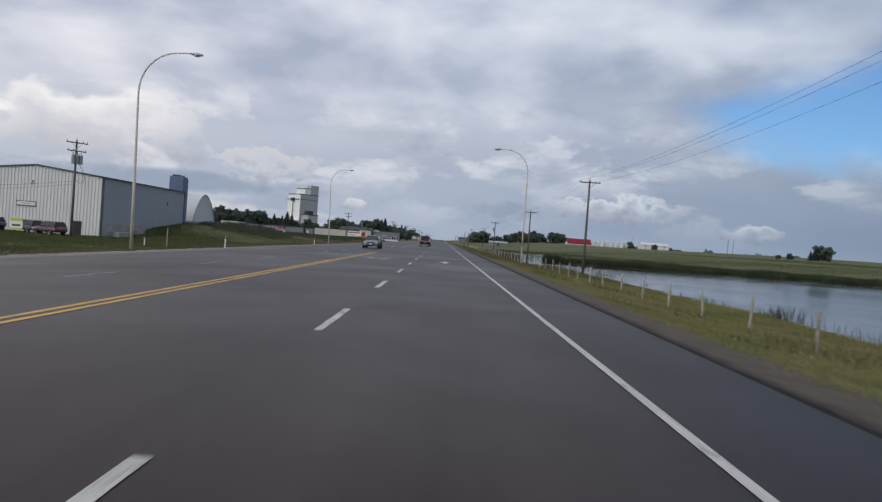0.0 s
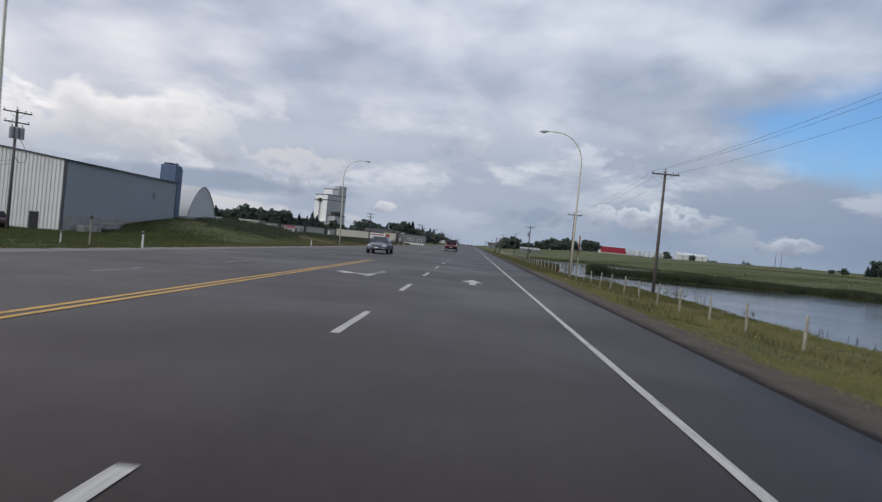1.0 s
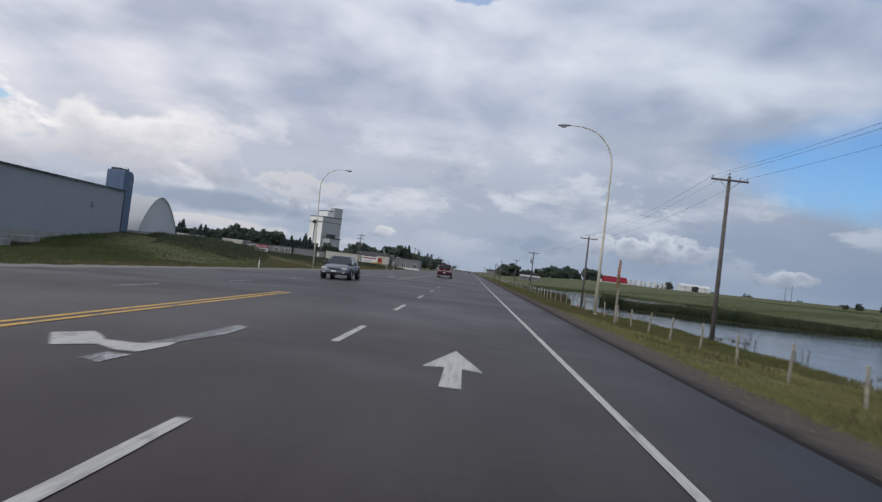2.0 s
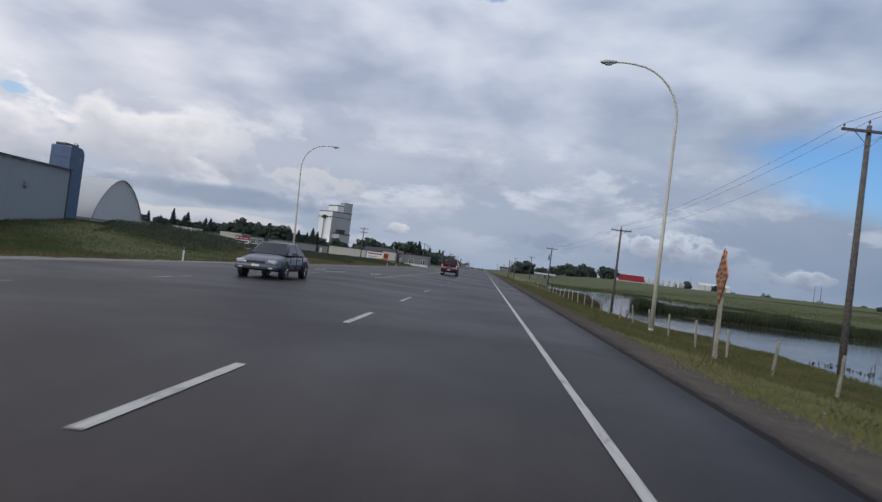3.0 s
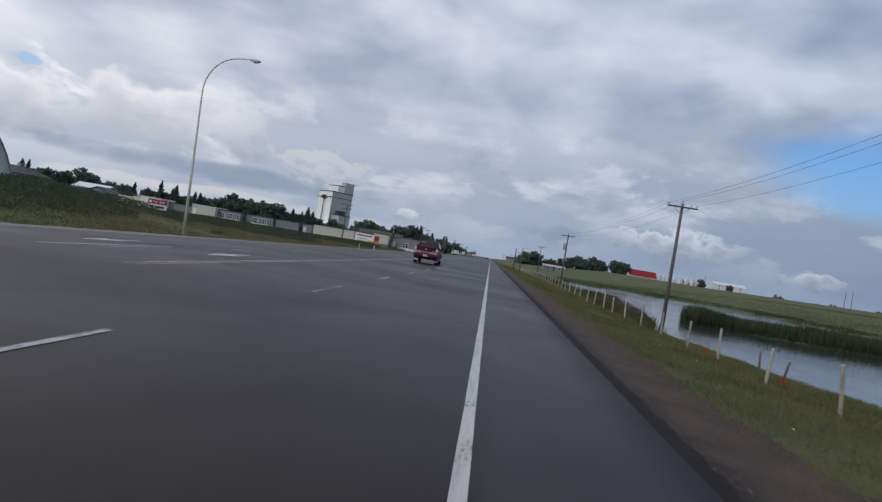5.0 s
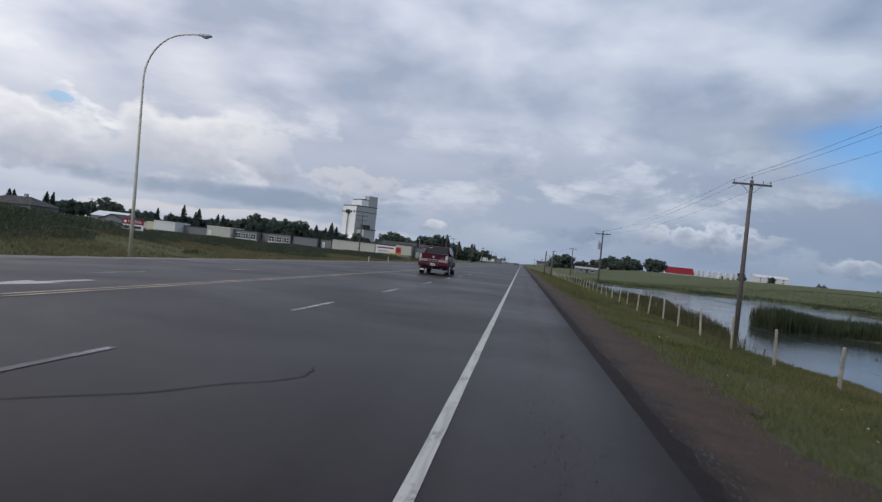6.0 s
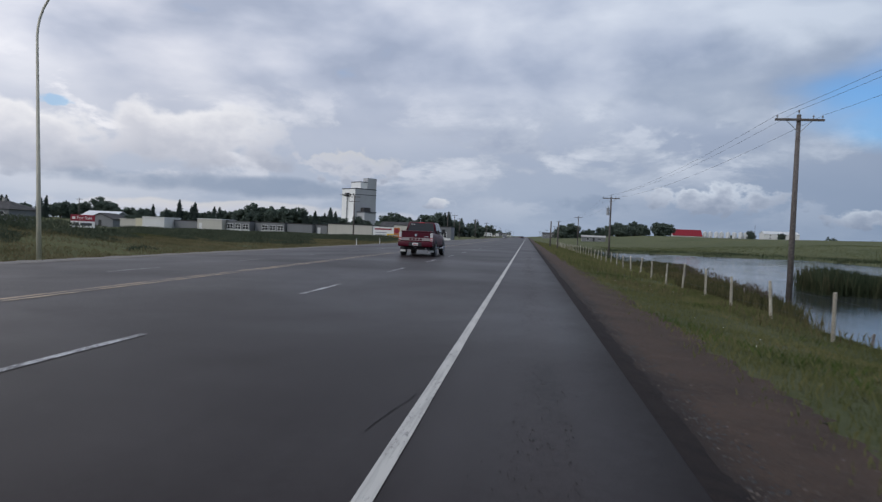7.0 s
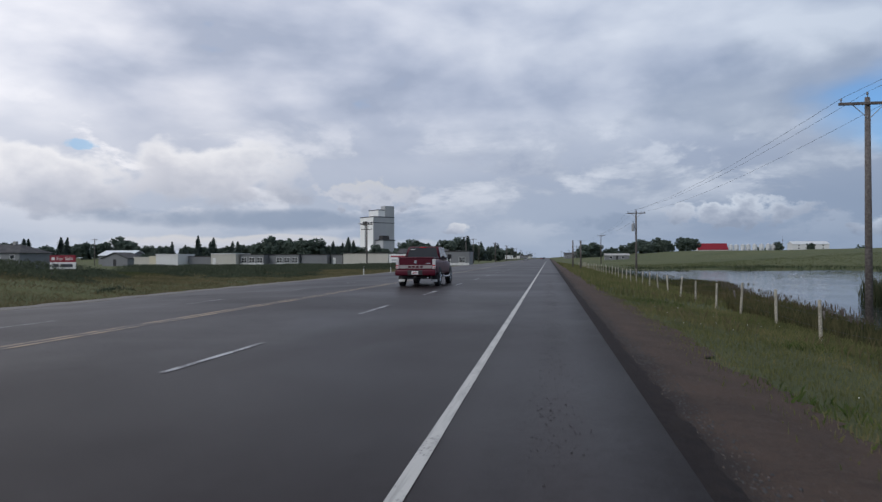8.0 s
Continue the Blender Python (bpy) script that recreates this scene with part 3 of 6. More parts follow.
def wave(x, y, s):
    """A smooth uneven field, about -1 to 1."""
    return (np.sin(x / s + 1.3 * np.sin(y / s * 0.7 + 0.4)) + np.sin(y / s * 0.83 + 1.7 * np.sin(x / s * 0.6)) + np.sin((x + y) / s * 0.47 + 2)) / 3


def pond_distance(x, y):
    """Metres to the pond's shore, negative in the water."""
    def oblong(cx, cy, hx, hy, r):
        qx, qy = np.abs(x - cx) - hx + r, np.abs(y - cy) - hy + r
        return np.hypot(np.maximum(qx, 0), np.maximum(qy, 0)) + np.minimum(np.maximum(qx, qy), 0) - r
    x = x + np.interp(y, [40, 90, 98, 105, 112, 121, 133, 158, 172, 250], [0, 0.0, 0.9, 4.5, 5.0, 3.6, 1.0, -1, 1.0, 1.0]) * (1 - ease(18, 34, x))
    near = oblong(52.5, 33.65, 37.5, 99.65, 5)
    far = oblong(40, 197.5, 25.5, 57.5, 6)
    neck = oblong(16.4, 130, 2.6, 24, 2)
    return np.minimum(np.minimum(near, far), neck) + 1.1 * wave(x, y, 5.0) + 0.5 * wave(x + 40, y, 1.7)


def road_z(x):
    return np.where(x > -7.4, 0.0, 0.035 * (x + 7.4))


def ground_z(x, y):
    x, y = np.asarray(x, float), np.asarray(y, float)
    right = np.interp(x, [0, EDGE, 3.1, 5.0, 8.1, 12, 20], [-0.3, -0.07, -0.18, -0.42, -0.88, -1.35, -1.35])
    field = 0.022 * np.clip(x - 20, 0, 300) + 0.0045 * np.clip(y - 160, 0, 500) * ease(15, 70, x)
    rise = 2.6 * ease(290, 600, y) * ease(7, 32, x) * (1 - ease(60, 180, x) * 0.6)
    right = np.where(x > 20, -1.35 + (field + 1.35) * ease(20, 105, x), right)
    sd = pond_distance(x, y)
    shore = np.where(x < 20, np.minimum(right, WATER_Z + 0.12 + 0.16 * np.maximum(sd, 0)), np.minimum(right, WATER_Z + 0.25 + 0.055 * np.maximum(sd, 0)))
    past_line = WATER_Z - np.clip(-sd * 0.18, 0, 0.6)
    k = ease(-0.6, 1.2, sd)
    right_all = np.where(sd < 60, past_line * (1 - k) + shore * k, right)
    right_all = np.where((x < 9) | (sd > 60), right, right_all)
    top = np.interp(y, [20, 66, 94, 106, 118, 135, 152, 230, 330, 460], [-1.5, -1.6, -1.75, -0.4, 0.85, 0.8, -0.35, -1.15, -1.1, 0.0])
    left = np.interp(x, [-46, -40, -24, LEFT_EDGE - 1.4, LEFT_EDGE, -10], [0, 0.16, 1, 1, 1, 1])
    verge = np.interp(x, [-24, LEFT_EDGE - 1.4, LEFT_EDGE, -10], [-0.98, -0.52, -0.40, -0.5])
    verge = np.where(y > 130, np.maximum(verge, -0.75), verge)
    hill = 1.5 * ease(330, 560, y) * ease(-60, -120, x)
    left_all = top * (1 - left) + verge * left + hill
    rough = 0.06 * wave(x, y, 1.1) + 0.05 * wave(x, y, 0.43)
    off = np.clip(np.minimum(np.abs(x - EDGE) / 3, np.abs(x - LEFT_EDGE) / 3), 0, 1)
    z = np.where(x > -7, right_all + rise, left_all)
    inside = (x < EDGE - 0.1) & (x > LEFT_EDGE + 0.1)
    return np.where(inside, -0.75, z + rough * off)


def sheet(name, xs, ys, height, mat, smooth=True):
    gx, gy = np.meshgrid(xs, ys)
    verts = np.stack([gx, gy, height(gx, gy)], -1).reshape(-1, 3)
    n = len(xs)
    i = (np.arange(len(ys) - 1)[:, None] * n + np.arange(n - 1)).ravel()
    return arrays(name, verts, np.stack([i, i + 1, i + n + 1, i + n], 1), mat, smooth)


XS = np.concatenate([np.array([-2600, -1800, -1200, -800, -600.0]), np.arange(-500, -110, 14), np.arange(-110, -50, 4), np.arange(-50, -18.1, 1.0),
                     np.array([LEFT_EDGE - 1.4, LEFT_EDGE, LEFT_EDGE + 0.12, -12, -4, EDGE - 0.12, EDGE]), np.arange(2.2, 26, 0.5),
                     np.arange(26, 110, 2.5), np.arange(110, 420, 14), np.array([500, 650, 900, 1300, 1900, 2700.0])])
YS = np.concatenate([np.array([-400, -250, -150, -90.0]), np.arange(-60, 0, 4), np.arange(0, 140, 0.8), np.arange(140, 280, 2.5),
                     np.arange(280, 900, 20), np.array([1000, 1200, 1500, 1900, 2400, 3000, 3800, 4700.0])])
ground = tagged(sheet("ground", XS, YS, ground_z, GROUND), "uneven green and straw-coloured grassland reaching the horizon", "grass", kind="structure")

pond = tagged(sheet("water", np.linspace(11, 100, 60), np.linspace(-90, 268, 120), lambda x, y: 0 * x + WATER_Z, WATER),
              "still grey roadside pond reflecting the cloudy sky", "pond", kind="structure")

# ---- the road: four lanes on one crowned sheet of asphalt
ROAD_YS = np.concatenate([np.array([-200, -100.0]), np.arange(-40, 140, 0.5), np.arange(140, 300, 4), np.array([350, 450, 600, 900, 1500, 3000.0])])
ROAD_XS = np.array([LEFT_EDGE - 0.12, LEFT_EDGE, -14, -11, -9, -7.4, -5.5, -3.7, -1.8, 0, 0.9, EDGE - 0.25, EDGE])


def road_height(x, y):
    lip = np.where((x < LEFT_EDGE - 0.05), -0.5, 0.0)
    return road_z(x) + lip


road = tagged(sheet("road", ROAD_XS, ROAD_YS, road_height, ASPHALT), "straight four-lane highway of grey worn asphalt", "road", kind="structure")

# the dark lower lift of asphalt along the right edge, and the gravel shoulders
EDGE_T = np.linspace(0, 1, 6)


def strip(name, mat, x0, x1, z0, z1, ys, wob0, wob1, label, category):
    """A strip along the road whose two borders wander a little."""
    gy, gt = np.meshgrid(ys, EDGE_T, indexing="ij")
    a = x0 + wob0 * wave(gy * 3.1 + 5, gy * 0.7, 1.0)
    b = x1 + wob1 * (wave(gy * 1.3 + 50, gy * 0.9, 1.0) + 0.6 * wave(gy * 4 + 9, gy, 1.0) + 0.6 * wave(gy * 11 + 3, gy * 7, 1.0) + 0.4 * wave(gy * 23, gy * 15, 1.0))
    gx = a + (b - a) * gt
    gz = z0 + (z1 - z0) * gt + 0.008 * wave(gx * 9, gy * 9, 1.0) * np.sin(gt * np.pi)
    n = len(EDGE_T)
    verts = np.stack([gx, gy, gz], -1).reshape(-1, 3)
    i = (np.arange(len(ys) - 1)[:, None] * n + np.arange(n - 1)).ravel()
    return tagged(arrays(name, verts, np.stack([i, i + 1, i + n + 1, i + n], 1), mat, True), label, category, kind="structure")


STRIP_YS = np.concatenate([np.arange(-40, 140, 0.12), np.arange(140, 300, 3), np.array([350, 450, 600, 900.0])])
strip("asphalt_edge", ASPHALT_EDGE, EDGE - 0.03, EDGE + 0.30, -0.004, -0.055, STRIP_YS, 0.0, 0.018, "dark crumbling asphalt edge of the highway", "road edge")
strip("gravel_shoulder", GRAVEL, EDGE + 0.22, 3.45, -0.045, -0.175, STRIP_YS, 0.0, 0.16, "brown gravel shoulder beside the highway", "shoulder")
strip("gravel_verge", GRAVEL_PALE, LEFT_EDGE - 1.35, LEFT_EDGE + 0.05, -0.345, -0.312, STRIP_YS, 0.2, 0.06, "pale gravel shoulder on the far side of the highway", "shoulder")


# ---- paint on the road
def flat_marking(name, outline, mat, label, category="road marking", group="", kind="structure"):
    """A thin sheet of paint with the given outline, laid on the road."""
    bm = bmesh.new()
    top = [bm.verts.new((x, y, float(road_z(np.array(x))) + 0.006)) for x, y in outline]
    bm.faces.new(top)
    bmesh.ops.recalc_face_normals(bm, faces=bm.faces)
    bmesh.ops.triangulate(bm, faces=bm.faces)
    for fc in bm.faces:
        if fc.normal.z < 0:
            fc.normal_flip()
    return tagged(part(name, bm, mat, None), label, category, group, kind)


def stripe(name, x, y0, y1, width, mat, label, group="", wobble=0.006, step=1.5):
    ys = np.arange(y0, y1, step).tolist() + [y1]
    rng = random.Random(int(y0 * 10) + int(x * 100))
    lft = [(x - width / 2 + rng.uniform(-wobble, wobble), y) for y in ys]
    rgt = [(x + width / 2 + rng.uniform(-wobble, wobble), y) for y in ys]
    return flat_marking(name, lft + rgt[::-1], mat, label, "road marking", group)


def long_stripe(name, x, ys, width, mat, label):
    ys = np.asarray(ys, float)
    w = 0.0015 * np.sin(ys * 2.1)
    z = float(road_z(np.array(x))) + 0.006
    verts = np.concatenate([np.stack([x - width / 2 + w, ys, 0 * ys + z], 1), np.stack([x + width / 2 - w, ys, 0 * ys + z], 1)])
    n = len(ys)
    i = np.arange(n - 1)
    return tagged(arrays(name, verts, np.stack([i, i + n, i + n + 1, i + 1], 1), mat), label, "road marking", kind="structure")


ALONG = np.concatenate([np.arange(-40, 200, 0.5), np.arange(200, 900, 20), np.array([1500, 3000.0])])
long_stripe("edge_line", 0.0, ALONG, 0.108, WHITE_LINE, "long white edge line painted along the shoulder")
for x in (-7.28, -7.53):
    near = np.arange(-40, 53.2, 0.5)
    long_stripe("centre_line", x, near, 0.11, YELLOW_LINE, "yellow line of the double centre line, slightly worn")
    far = np.concatenate([np.arange(86, 200, 0.5), np.arange(200, 900, 20), np.array([1500, 3000.0])])
    long_stripe("centre_line", x, far, 0.10, YELLOW_WORN, "faded yellow line of the double centre line")
for k in range(-3, 34):
    y1 = 11.76 + 8.42 * k if k < 9 else 89.66 + 8.47 * (k - 9)
    worn = k > 6
    stripe("lane_dash", -3.7, y1 - 2.93, y1, 0.10 if worn else 0.125, (WHITE_FADED if k == 9 else WHITE_WORN) if worn else WHITE_LINE,
           "thin worn white lane dash" if worn else "white lane dash on the asphalt", "lane dashes on the near side", step=0.5)
    y1 = 17.6 + 8.45 * k
    stripe("lane_dash", -10.75, y1 - 2.6, y1, 0.10, WHITE_WORN, "worn white lane dash on the asphalt", "lane dashes on the far side", step=0.5)


def arrow_outline(x, y, length, turn=0):
    """A straight-on arrow with its foot at x, y; turn -1 or 1 bends its head to the left or right."""
    if not turn:
        return [(x - 0.13, y), (x + 0.13, y), (x + 0.12, y + length * 0.44), (x + 0.42, y + length * 0.40), (x, y + length), (x - 0.42, y + length * 0.40), (x - 0.12, y + length * 0.44)]
    return [(x + turn * a, y + length * b) for a, b in ((-0.12, 0), (0.10, 0), (0.10, 0.28), (0.55, 0.38), (0.55, 0.22), (1.25, 0.50), (0.55, 0.95), (0.55, 0.72), (-0.12, 0.55))]


flat_marking("lane_arrow", arrow_outline(-1.80, 39.7, 3.5), WHITE_LINE, "white straight-ahead arrow painted in the lane", group="lane arrows")
flat_marking("lane_arrow", [(-6.16, 39.21), (-5.86, 39.62), (-5.54, 39.40), (-5.30, 39.45), (-5.24, 40.1), (-5.30, 40.45), (-5.56, 40.02), (-5.98, 39.98), (-6.12, 40.2), (-6.40, 40.5), (-6.66, 40.0)],
             WHITE_LINE, "white left-turn arrow head painted in the lane, chipped", group="lane arrows")
flat_marking("lane_arrow", [(-5.55, 38.74), (-5.28, 38.62), (-5.26, 39.22), (-5.53, 39.22)], WHITE_WORN, "worn barb of the left-turn arrow", group="lane arrows")
flat_marking("lane_arrow", [(-5.53, 40.15), (-5.31, 40.50), (-5.14, 41.7), (-5.20, 42.95), (-5.42, 42.95), (-5.45, 41.6)][::-1],
             WHITE_FADED, "torn, half worn away stem of the left-turn arrow", group="lane arrows")
flat_marking("lane_arrow", [(x, 190.0 - y) for x, y in arrow_outline(-9.0, 93.0, 3.6)], WHITE_LINE, "white arrow for oncoming traffic", group="lane arrows")
flat_marking("lane_arrow", [(x, 187.5 - y) for x, y in arrow_outline(-12.9, 91.0, 3.8)], WHITE_LINE, "white arrow for oncoming traffic", group="lane arrows")
stripe("lane_dash", -11.2, 88.5, 95.5, 0.12, WHITE_LINE, "white lane line between the oncoming turn lanes", "lane dashes on the far side", step=0.5)


def crack(points, width, label="dark sealed crack across the asphalt"):
    """A crooked dark seam on the road between the given places."""
    rng = random.Random(len(points) + int(points[0][1]))
    bm = bmesh.new()
    pts = []
    for (ax, ay), (bx, by) in zip(points, points[1:]):
        n = max(4, int(math.hypot(bx - ax, by - ay) / 0.15))
        pts += [(ax + (bx - ax) * i / n + rng.gauss(0, 0.012), ay + (by - ay) * i / n + rng.gauss(0, 0.018)) for i in range(n)]
    rows = []
    for i, (px, py) in enumerate(pts):
        w = width * rng.uniform(0.4, 1.0) / 2
        z = float(road_z(np.array(px))) + 0.004
        dx = pts[min(i + 1, len(pts) - 1)][0] - pts[max(i - 1, 0)][0]
        dy = pts[min(i + 1, len(pts) - 1)][1] - pts[max(i - 1, 0)][1]
        d = math.hypot(dx, dy) or 1
        rows.append((bm.verts.new((px - dy / d * w, py + dx / d * w, z)), bm.verts.new((px + dy / d * w, py - dx / d * w, z))))
    for a, b in zip(rows, rows[1:]):
        bm.faces.new((a[0], a[1], b[1], b[0]))
    bmesh.ops.recalc_face_normals(bm, faces=bm.faces)
    for fc in bm.faces:
        if fc.normal.z < 0:
            fc.normal_flip()
    return tagged(part("crack", bm, CRACK, None), label, "crack", "cracks in the asphalt", "structure")


crack([(0.1, 60.3), (0.9, 60.0), (1.75, 59.4)], 0.04)
crack([(-2.4, 61.6), (-1.3, 61.5)], 0.05)
crack([(-3.1, 87.3), (-2.4, 88.0), (-2.07, 88.6), (-1.68, 89.1), (-1.52, 89.5), (-1.62, 90.2)], 0.022)
crack([(-0.10, 96.2), (-0.17, 95.6), (-0.31, 94.9)], 0.010)
crack([(-9.0, 71.5), (-7.2, 71.0), (-5.3, 71.4)], 0.025)


# ---------------------------------------------------------------- grass, reeds and stones
rng = np.random.default_rng(5)


def blades(name, x, y, height, width, mat, lean=0.35, z=None):
    """Many single blades as one mesh: a tapered, leaning pair of triangles at each place."""
    n = len(x)
    z = ground_z(x, y) if z is None else z
    a = rng.uniform(0, 2 * np.pi, n)
    d = np.stack([np.cos(a), np.sin(a)], 1) * (width / 2)[:, None]
    b = rng.uniform(0, 2 * np.pi, n)
    tip = np.stack([np.cos(b), np.sin(b)], 1) * (height * lean * rng.uniform(0, 1, n))[:, None]
    foot = np.stack([x, y], 1)
    v = np.empty((n, 4, 3))
    v[:, 0, :2], v[:, 1, :2] = foot - d, foot + d
    v[:, 2, :2], v[:, 3, :2] = foot + d * 0.8 + tip * 0.35, foot + tip
    v[:, 0, 2] = v[:, 1, 2] = z - 0.03
    v[:, 2, 2], v[:, 3, 2] = z + height * 0.6, z + height
    i = np.arange(n)[:, None] * 4
    tris = np.concatenate([i + [0, 1, 2], i + [0, 2, 3]], 1).reshape(-1, 3)
    return arrays(name, v.reshape(-1, 3), tris, mat)


def clumped(n, x0, x1, y0, y1, s=1.2, power=1.0):
    x, y = rng.uniform(x0, x1, n), y0 + (y1 - y0) * rng.uniform(0, 1, n) ** power
    keep = rng.uniform(-1.3, 1, n) < wave(x, y, s) + 0.4
    return x[keep], y[keep]


x, y = clumped(430000, 2.5, 14.5, 3, 125)
keep = (pond_distance(x, y) > 0.1) & (x > 2.3 + 0.3 * ease(80, 92, y) + 0.25 * wave(y, x, 1.3) + rng.exponential(0.42, len(x))) & (rng.uniform(0, 1, len(x)) < np.interp(x, [2.7, 3.8], [0.04, 1.0]))
x, y = x[keep], y[keep]
foot = np.maximum(ground_z(x, y), np.where(x < 3.5, -0.045 - 0.09 * (x - 2.0), -9.0))
tall = np.interp(x, [2.6, 4, 8, 12, 15], [0.04, 0.085, 0.13, 0.16, 0.20]) * rng.uniform(0.5, 1.35, len(x)) * (1 + 0.35 * wave(x, y, 1.9))
# past about y = 66 the blades take darker, slightly greener tints
past_line = y + 9 * wave(x, y, 2.0) + 1.2 * (x - 6) > 66
for k, mat, label in ((~past_line, GRASS, "uneven green roadside grass with straw-coloured patches"), (past_line, GRASS_DARKER, "deep green roadside grass beside the pond")):
    tagged(blades("verge_grass", x[k], y[k], tall[k], rng.uniform(0.006, 0.014, k.sum()), mat, 0.7, foot[k]), label, "grass", kind="stuff")
x, y = clumped(60000, 3.0, 16, 125, 300)
keep = (pond_distance(x, y) > 0.1) & (x > 3 + rng.exponential(0.3, len(x)))
x, y = x[keep], y[keep]
tagged(blades("verge_grass", x, y, rng.uniform(0.15, 0.36, len(x)), rng.uniform(0.03, 0.06, len(x)), GRASS_DARKER), "green roadside grass further along the fence", "grass", kind="stuff")
x, y = clumped(520000, -62, LEFT_EDGE - 1.25, 14, 250, 2.2)
tall = np.interp(x, [-60, -35, -24, -18], [0.36, 0.34, 0.26, 0.12]) * rng.uniform(0.5, 1.3, len(x)) * (1 + 0.4 * wave(x, y, 4.0))
dry = x + 5 * wave(x, y, 4.3) + rng.normal(0, 1.5, len(x)) > np.interp(y, [60, 110, 125, 250], [-23, -26, -37, -44])
hill = y < 112
for k, mat, label in ((~dry & ~hill, GRASS_TALL, "long dark green grass on the far verge"), (~dry & hill, GRASS_HILL, "long green grass on the rise before the hall"), (dry, GRASS_DRY, "olive-brown grass with seed heads along the far side")):
    tagged(blades("long_grass", x[k], y[k], tall[k] * 0.6, rng.uniform(0.010, 0.026, k.sum()), mat, 1.2), label, "grass", kind="stuff")

# tufts of broad-leaved weeds and dry stalks in the near verge
x, y = rng.uniform(3.3, 10.5, 60000), rng.uniform(5, 150, 60000)
k = (wave(x, y, 0.8) + 0.6 * wave(x, y, 2.7) > np.where(y < 86, 0.85, 0.55)) & (pond_distance(x, y) > 0.4)
x, y = x[k], y[k]
tagged(blades("weeds", x, y, rng.uniform(0.06, 0.17, len(x)), rng.uniform(0.006, 0.013, len(x)), WEED, 0.9), "dark green leafy weeds in the near verge", "weeds", kind="stuff")
x, y = rng.uniform(3.5, 11, 18000), rng.uniform(5, 150, 18000)
k = (wave(x + 30, y, 1.4) > 0.3) & (pond_distance(x, y) > 0.3)
x, y = x[k], y[k]
tagged(blades("dry_stalks", x, y, rng.uniform(0.15, 0.38, len(x)), rng.uniform(0.004, 0.009, len(x)), STRAW, 0.5), "thin dry brown grass stalks", "grass", kind="stuff")

# reeds stand along the shores and on the tongue of land between the two waters
x, y = rng.uniform(10, 110, 520000), rng.uniform(-20, 285, 520000)
sd = pond_distance(x, y)
tongue = (y > 130) & (y < 141) & (x > 16)
south = (y < 124) & (x < 16)
width_of_belt = np.where(tongue, 9, np.where(x < 19, np.where(south, 0.8, 2.6), 7.0))
keep = (sd > -0.5) & (sd < width_of_belt) & ~(south & (y > 50)) & ~((x < 16.4) & (y > 118) & (y < 146)) & (wave(x, y, 2.3) + rng.uniform(-1, 1, len(x)) > np.where(south, 0.75, np.where(x < 19, 0.0, 0.1)))
x, y, sd, tongue = x[keep], y[keep], sd[keep], tongue[keep]
tall = np.where(tongue, np.interp(x, [30, 60], [1.25, 0.8]), np.where(x < 19, np.where(y < 112, 0.6, 0.8), 0.6)) * rng.uniform(0.55, 1.2, len(x)) * (1 + 0.2 * wave(x, y, 3.1))
tagged(blades("reeds", x, y, tall, np.where(x < 20, 0.016, 0.07) * rng.uniform(0.7, 1.4, len(x)), REED, 0.22, np.maximum(ground_z(x, y), WATER_Z - 0.1)),
       "dark green reeds and bulrushes along the water's edge", "reeds", kind="stuff")
x, y = rng.uniform(17.5, 90, 60000), rng.uniform(130.5, 141, 60000)
k = (pond_distance(x, y) > -0.3) & (rng.uniform(0, 1, len(x)) < 1.25 - (x - 20) / 110)
x, y = x[k], y[k]
tagged(blades("reeds", x, y, rng.uniform(0.6, 1.2, len(x)) * (1 + 0.25 * wave(x, y, 2.5)), rng.uniform(0.03, 0.08, len(x)), REED, 0.25, np.maximum(ground_z(x, y), WATER_Z - 0.1)),
       "dense dark green bulrushes on a tongue of land", "reeds", kind="stuff")
# a belt of brown-green sedge between the fence and the water
x, y = rng.uniform(8.6, 18.5, 150000), rng.uniform(66, 165, 150000)
sd = pond_distance(x, y)
k = (sd > -0.7) & (sd < 3.4 + wave(x, y, 2.0)) & (rng.uniform(0, 1, len(x)) < np.interp(y, [114, 121], [0.0, 1.0]))
x, y, sd = x[k], y[k], sd[k]
tagged(blades("sedge", x, y, rng.uniform(0.3, 0.78, len(x)) * (1.15 - 0.16 * np.clip(sd, 0, 4)), rng.uniform(0.012, 0.03, len(x)), SEDGE, 0.35, np.maximum(ground_z(x, y), WATER_Z - 0.1)),
       "brown-green sedge between the fence and the water", "sedge", kind="stuff")
# rough pasture beyond the pond
x, y = rng.uniform(24, 170, 150000), rng.uniform(30, 330, 150000)
k = (pond_distance(x, y) > 1.0) & (rng.uniform(-1.4, 1, len(x)) < wave(x, y, 13.0) + wave(y, x, 4.1) * 0.6 + wave(x + 77, y, 1.9) * 0.4)
x, y = x[k], y[k]
tagged(blades("pasture", x, y, rng.uniform(0.08, 0.34, len(x)), rng.uniform(0.04, 0.12, len(x)), GRASS_HILL, 1.2), "rough green pasture rising beyond the pond", "grass", kind="stuff")
# the tall tip of the tongue
x, y = rng.uniform(16.6, 23.5, 15000), rng.uniform(130, 140, 15000)
k = (pond_distance(x, y) > -0.5) & (wave(x, y, 1.7) > -0.75)
x, y = x[k], y[k]
tagged(blades("reeds", x, y, rng.uniform(0.8, 1.9, len(x)) * np.interp(x, [17, 20, 23.5], [1.0, 0.95, 0.6]), rng.uniform(0.02, 0.05, len(x)), REED, 0.22, np.maximum(ground_z(x, y), WATER_Z - 0.1)),
       "tall dense bulrushes at the tip of the tongue of land", "reeds", kind="stuff")
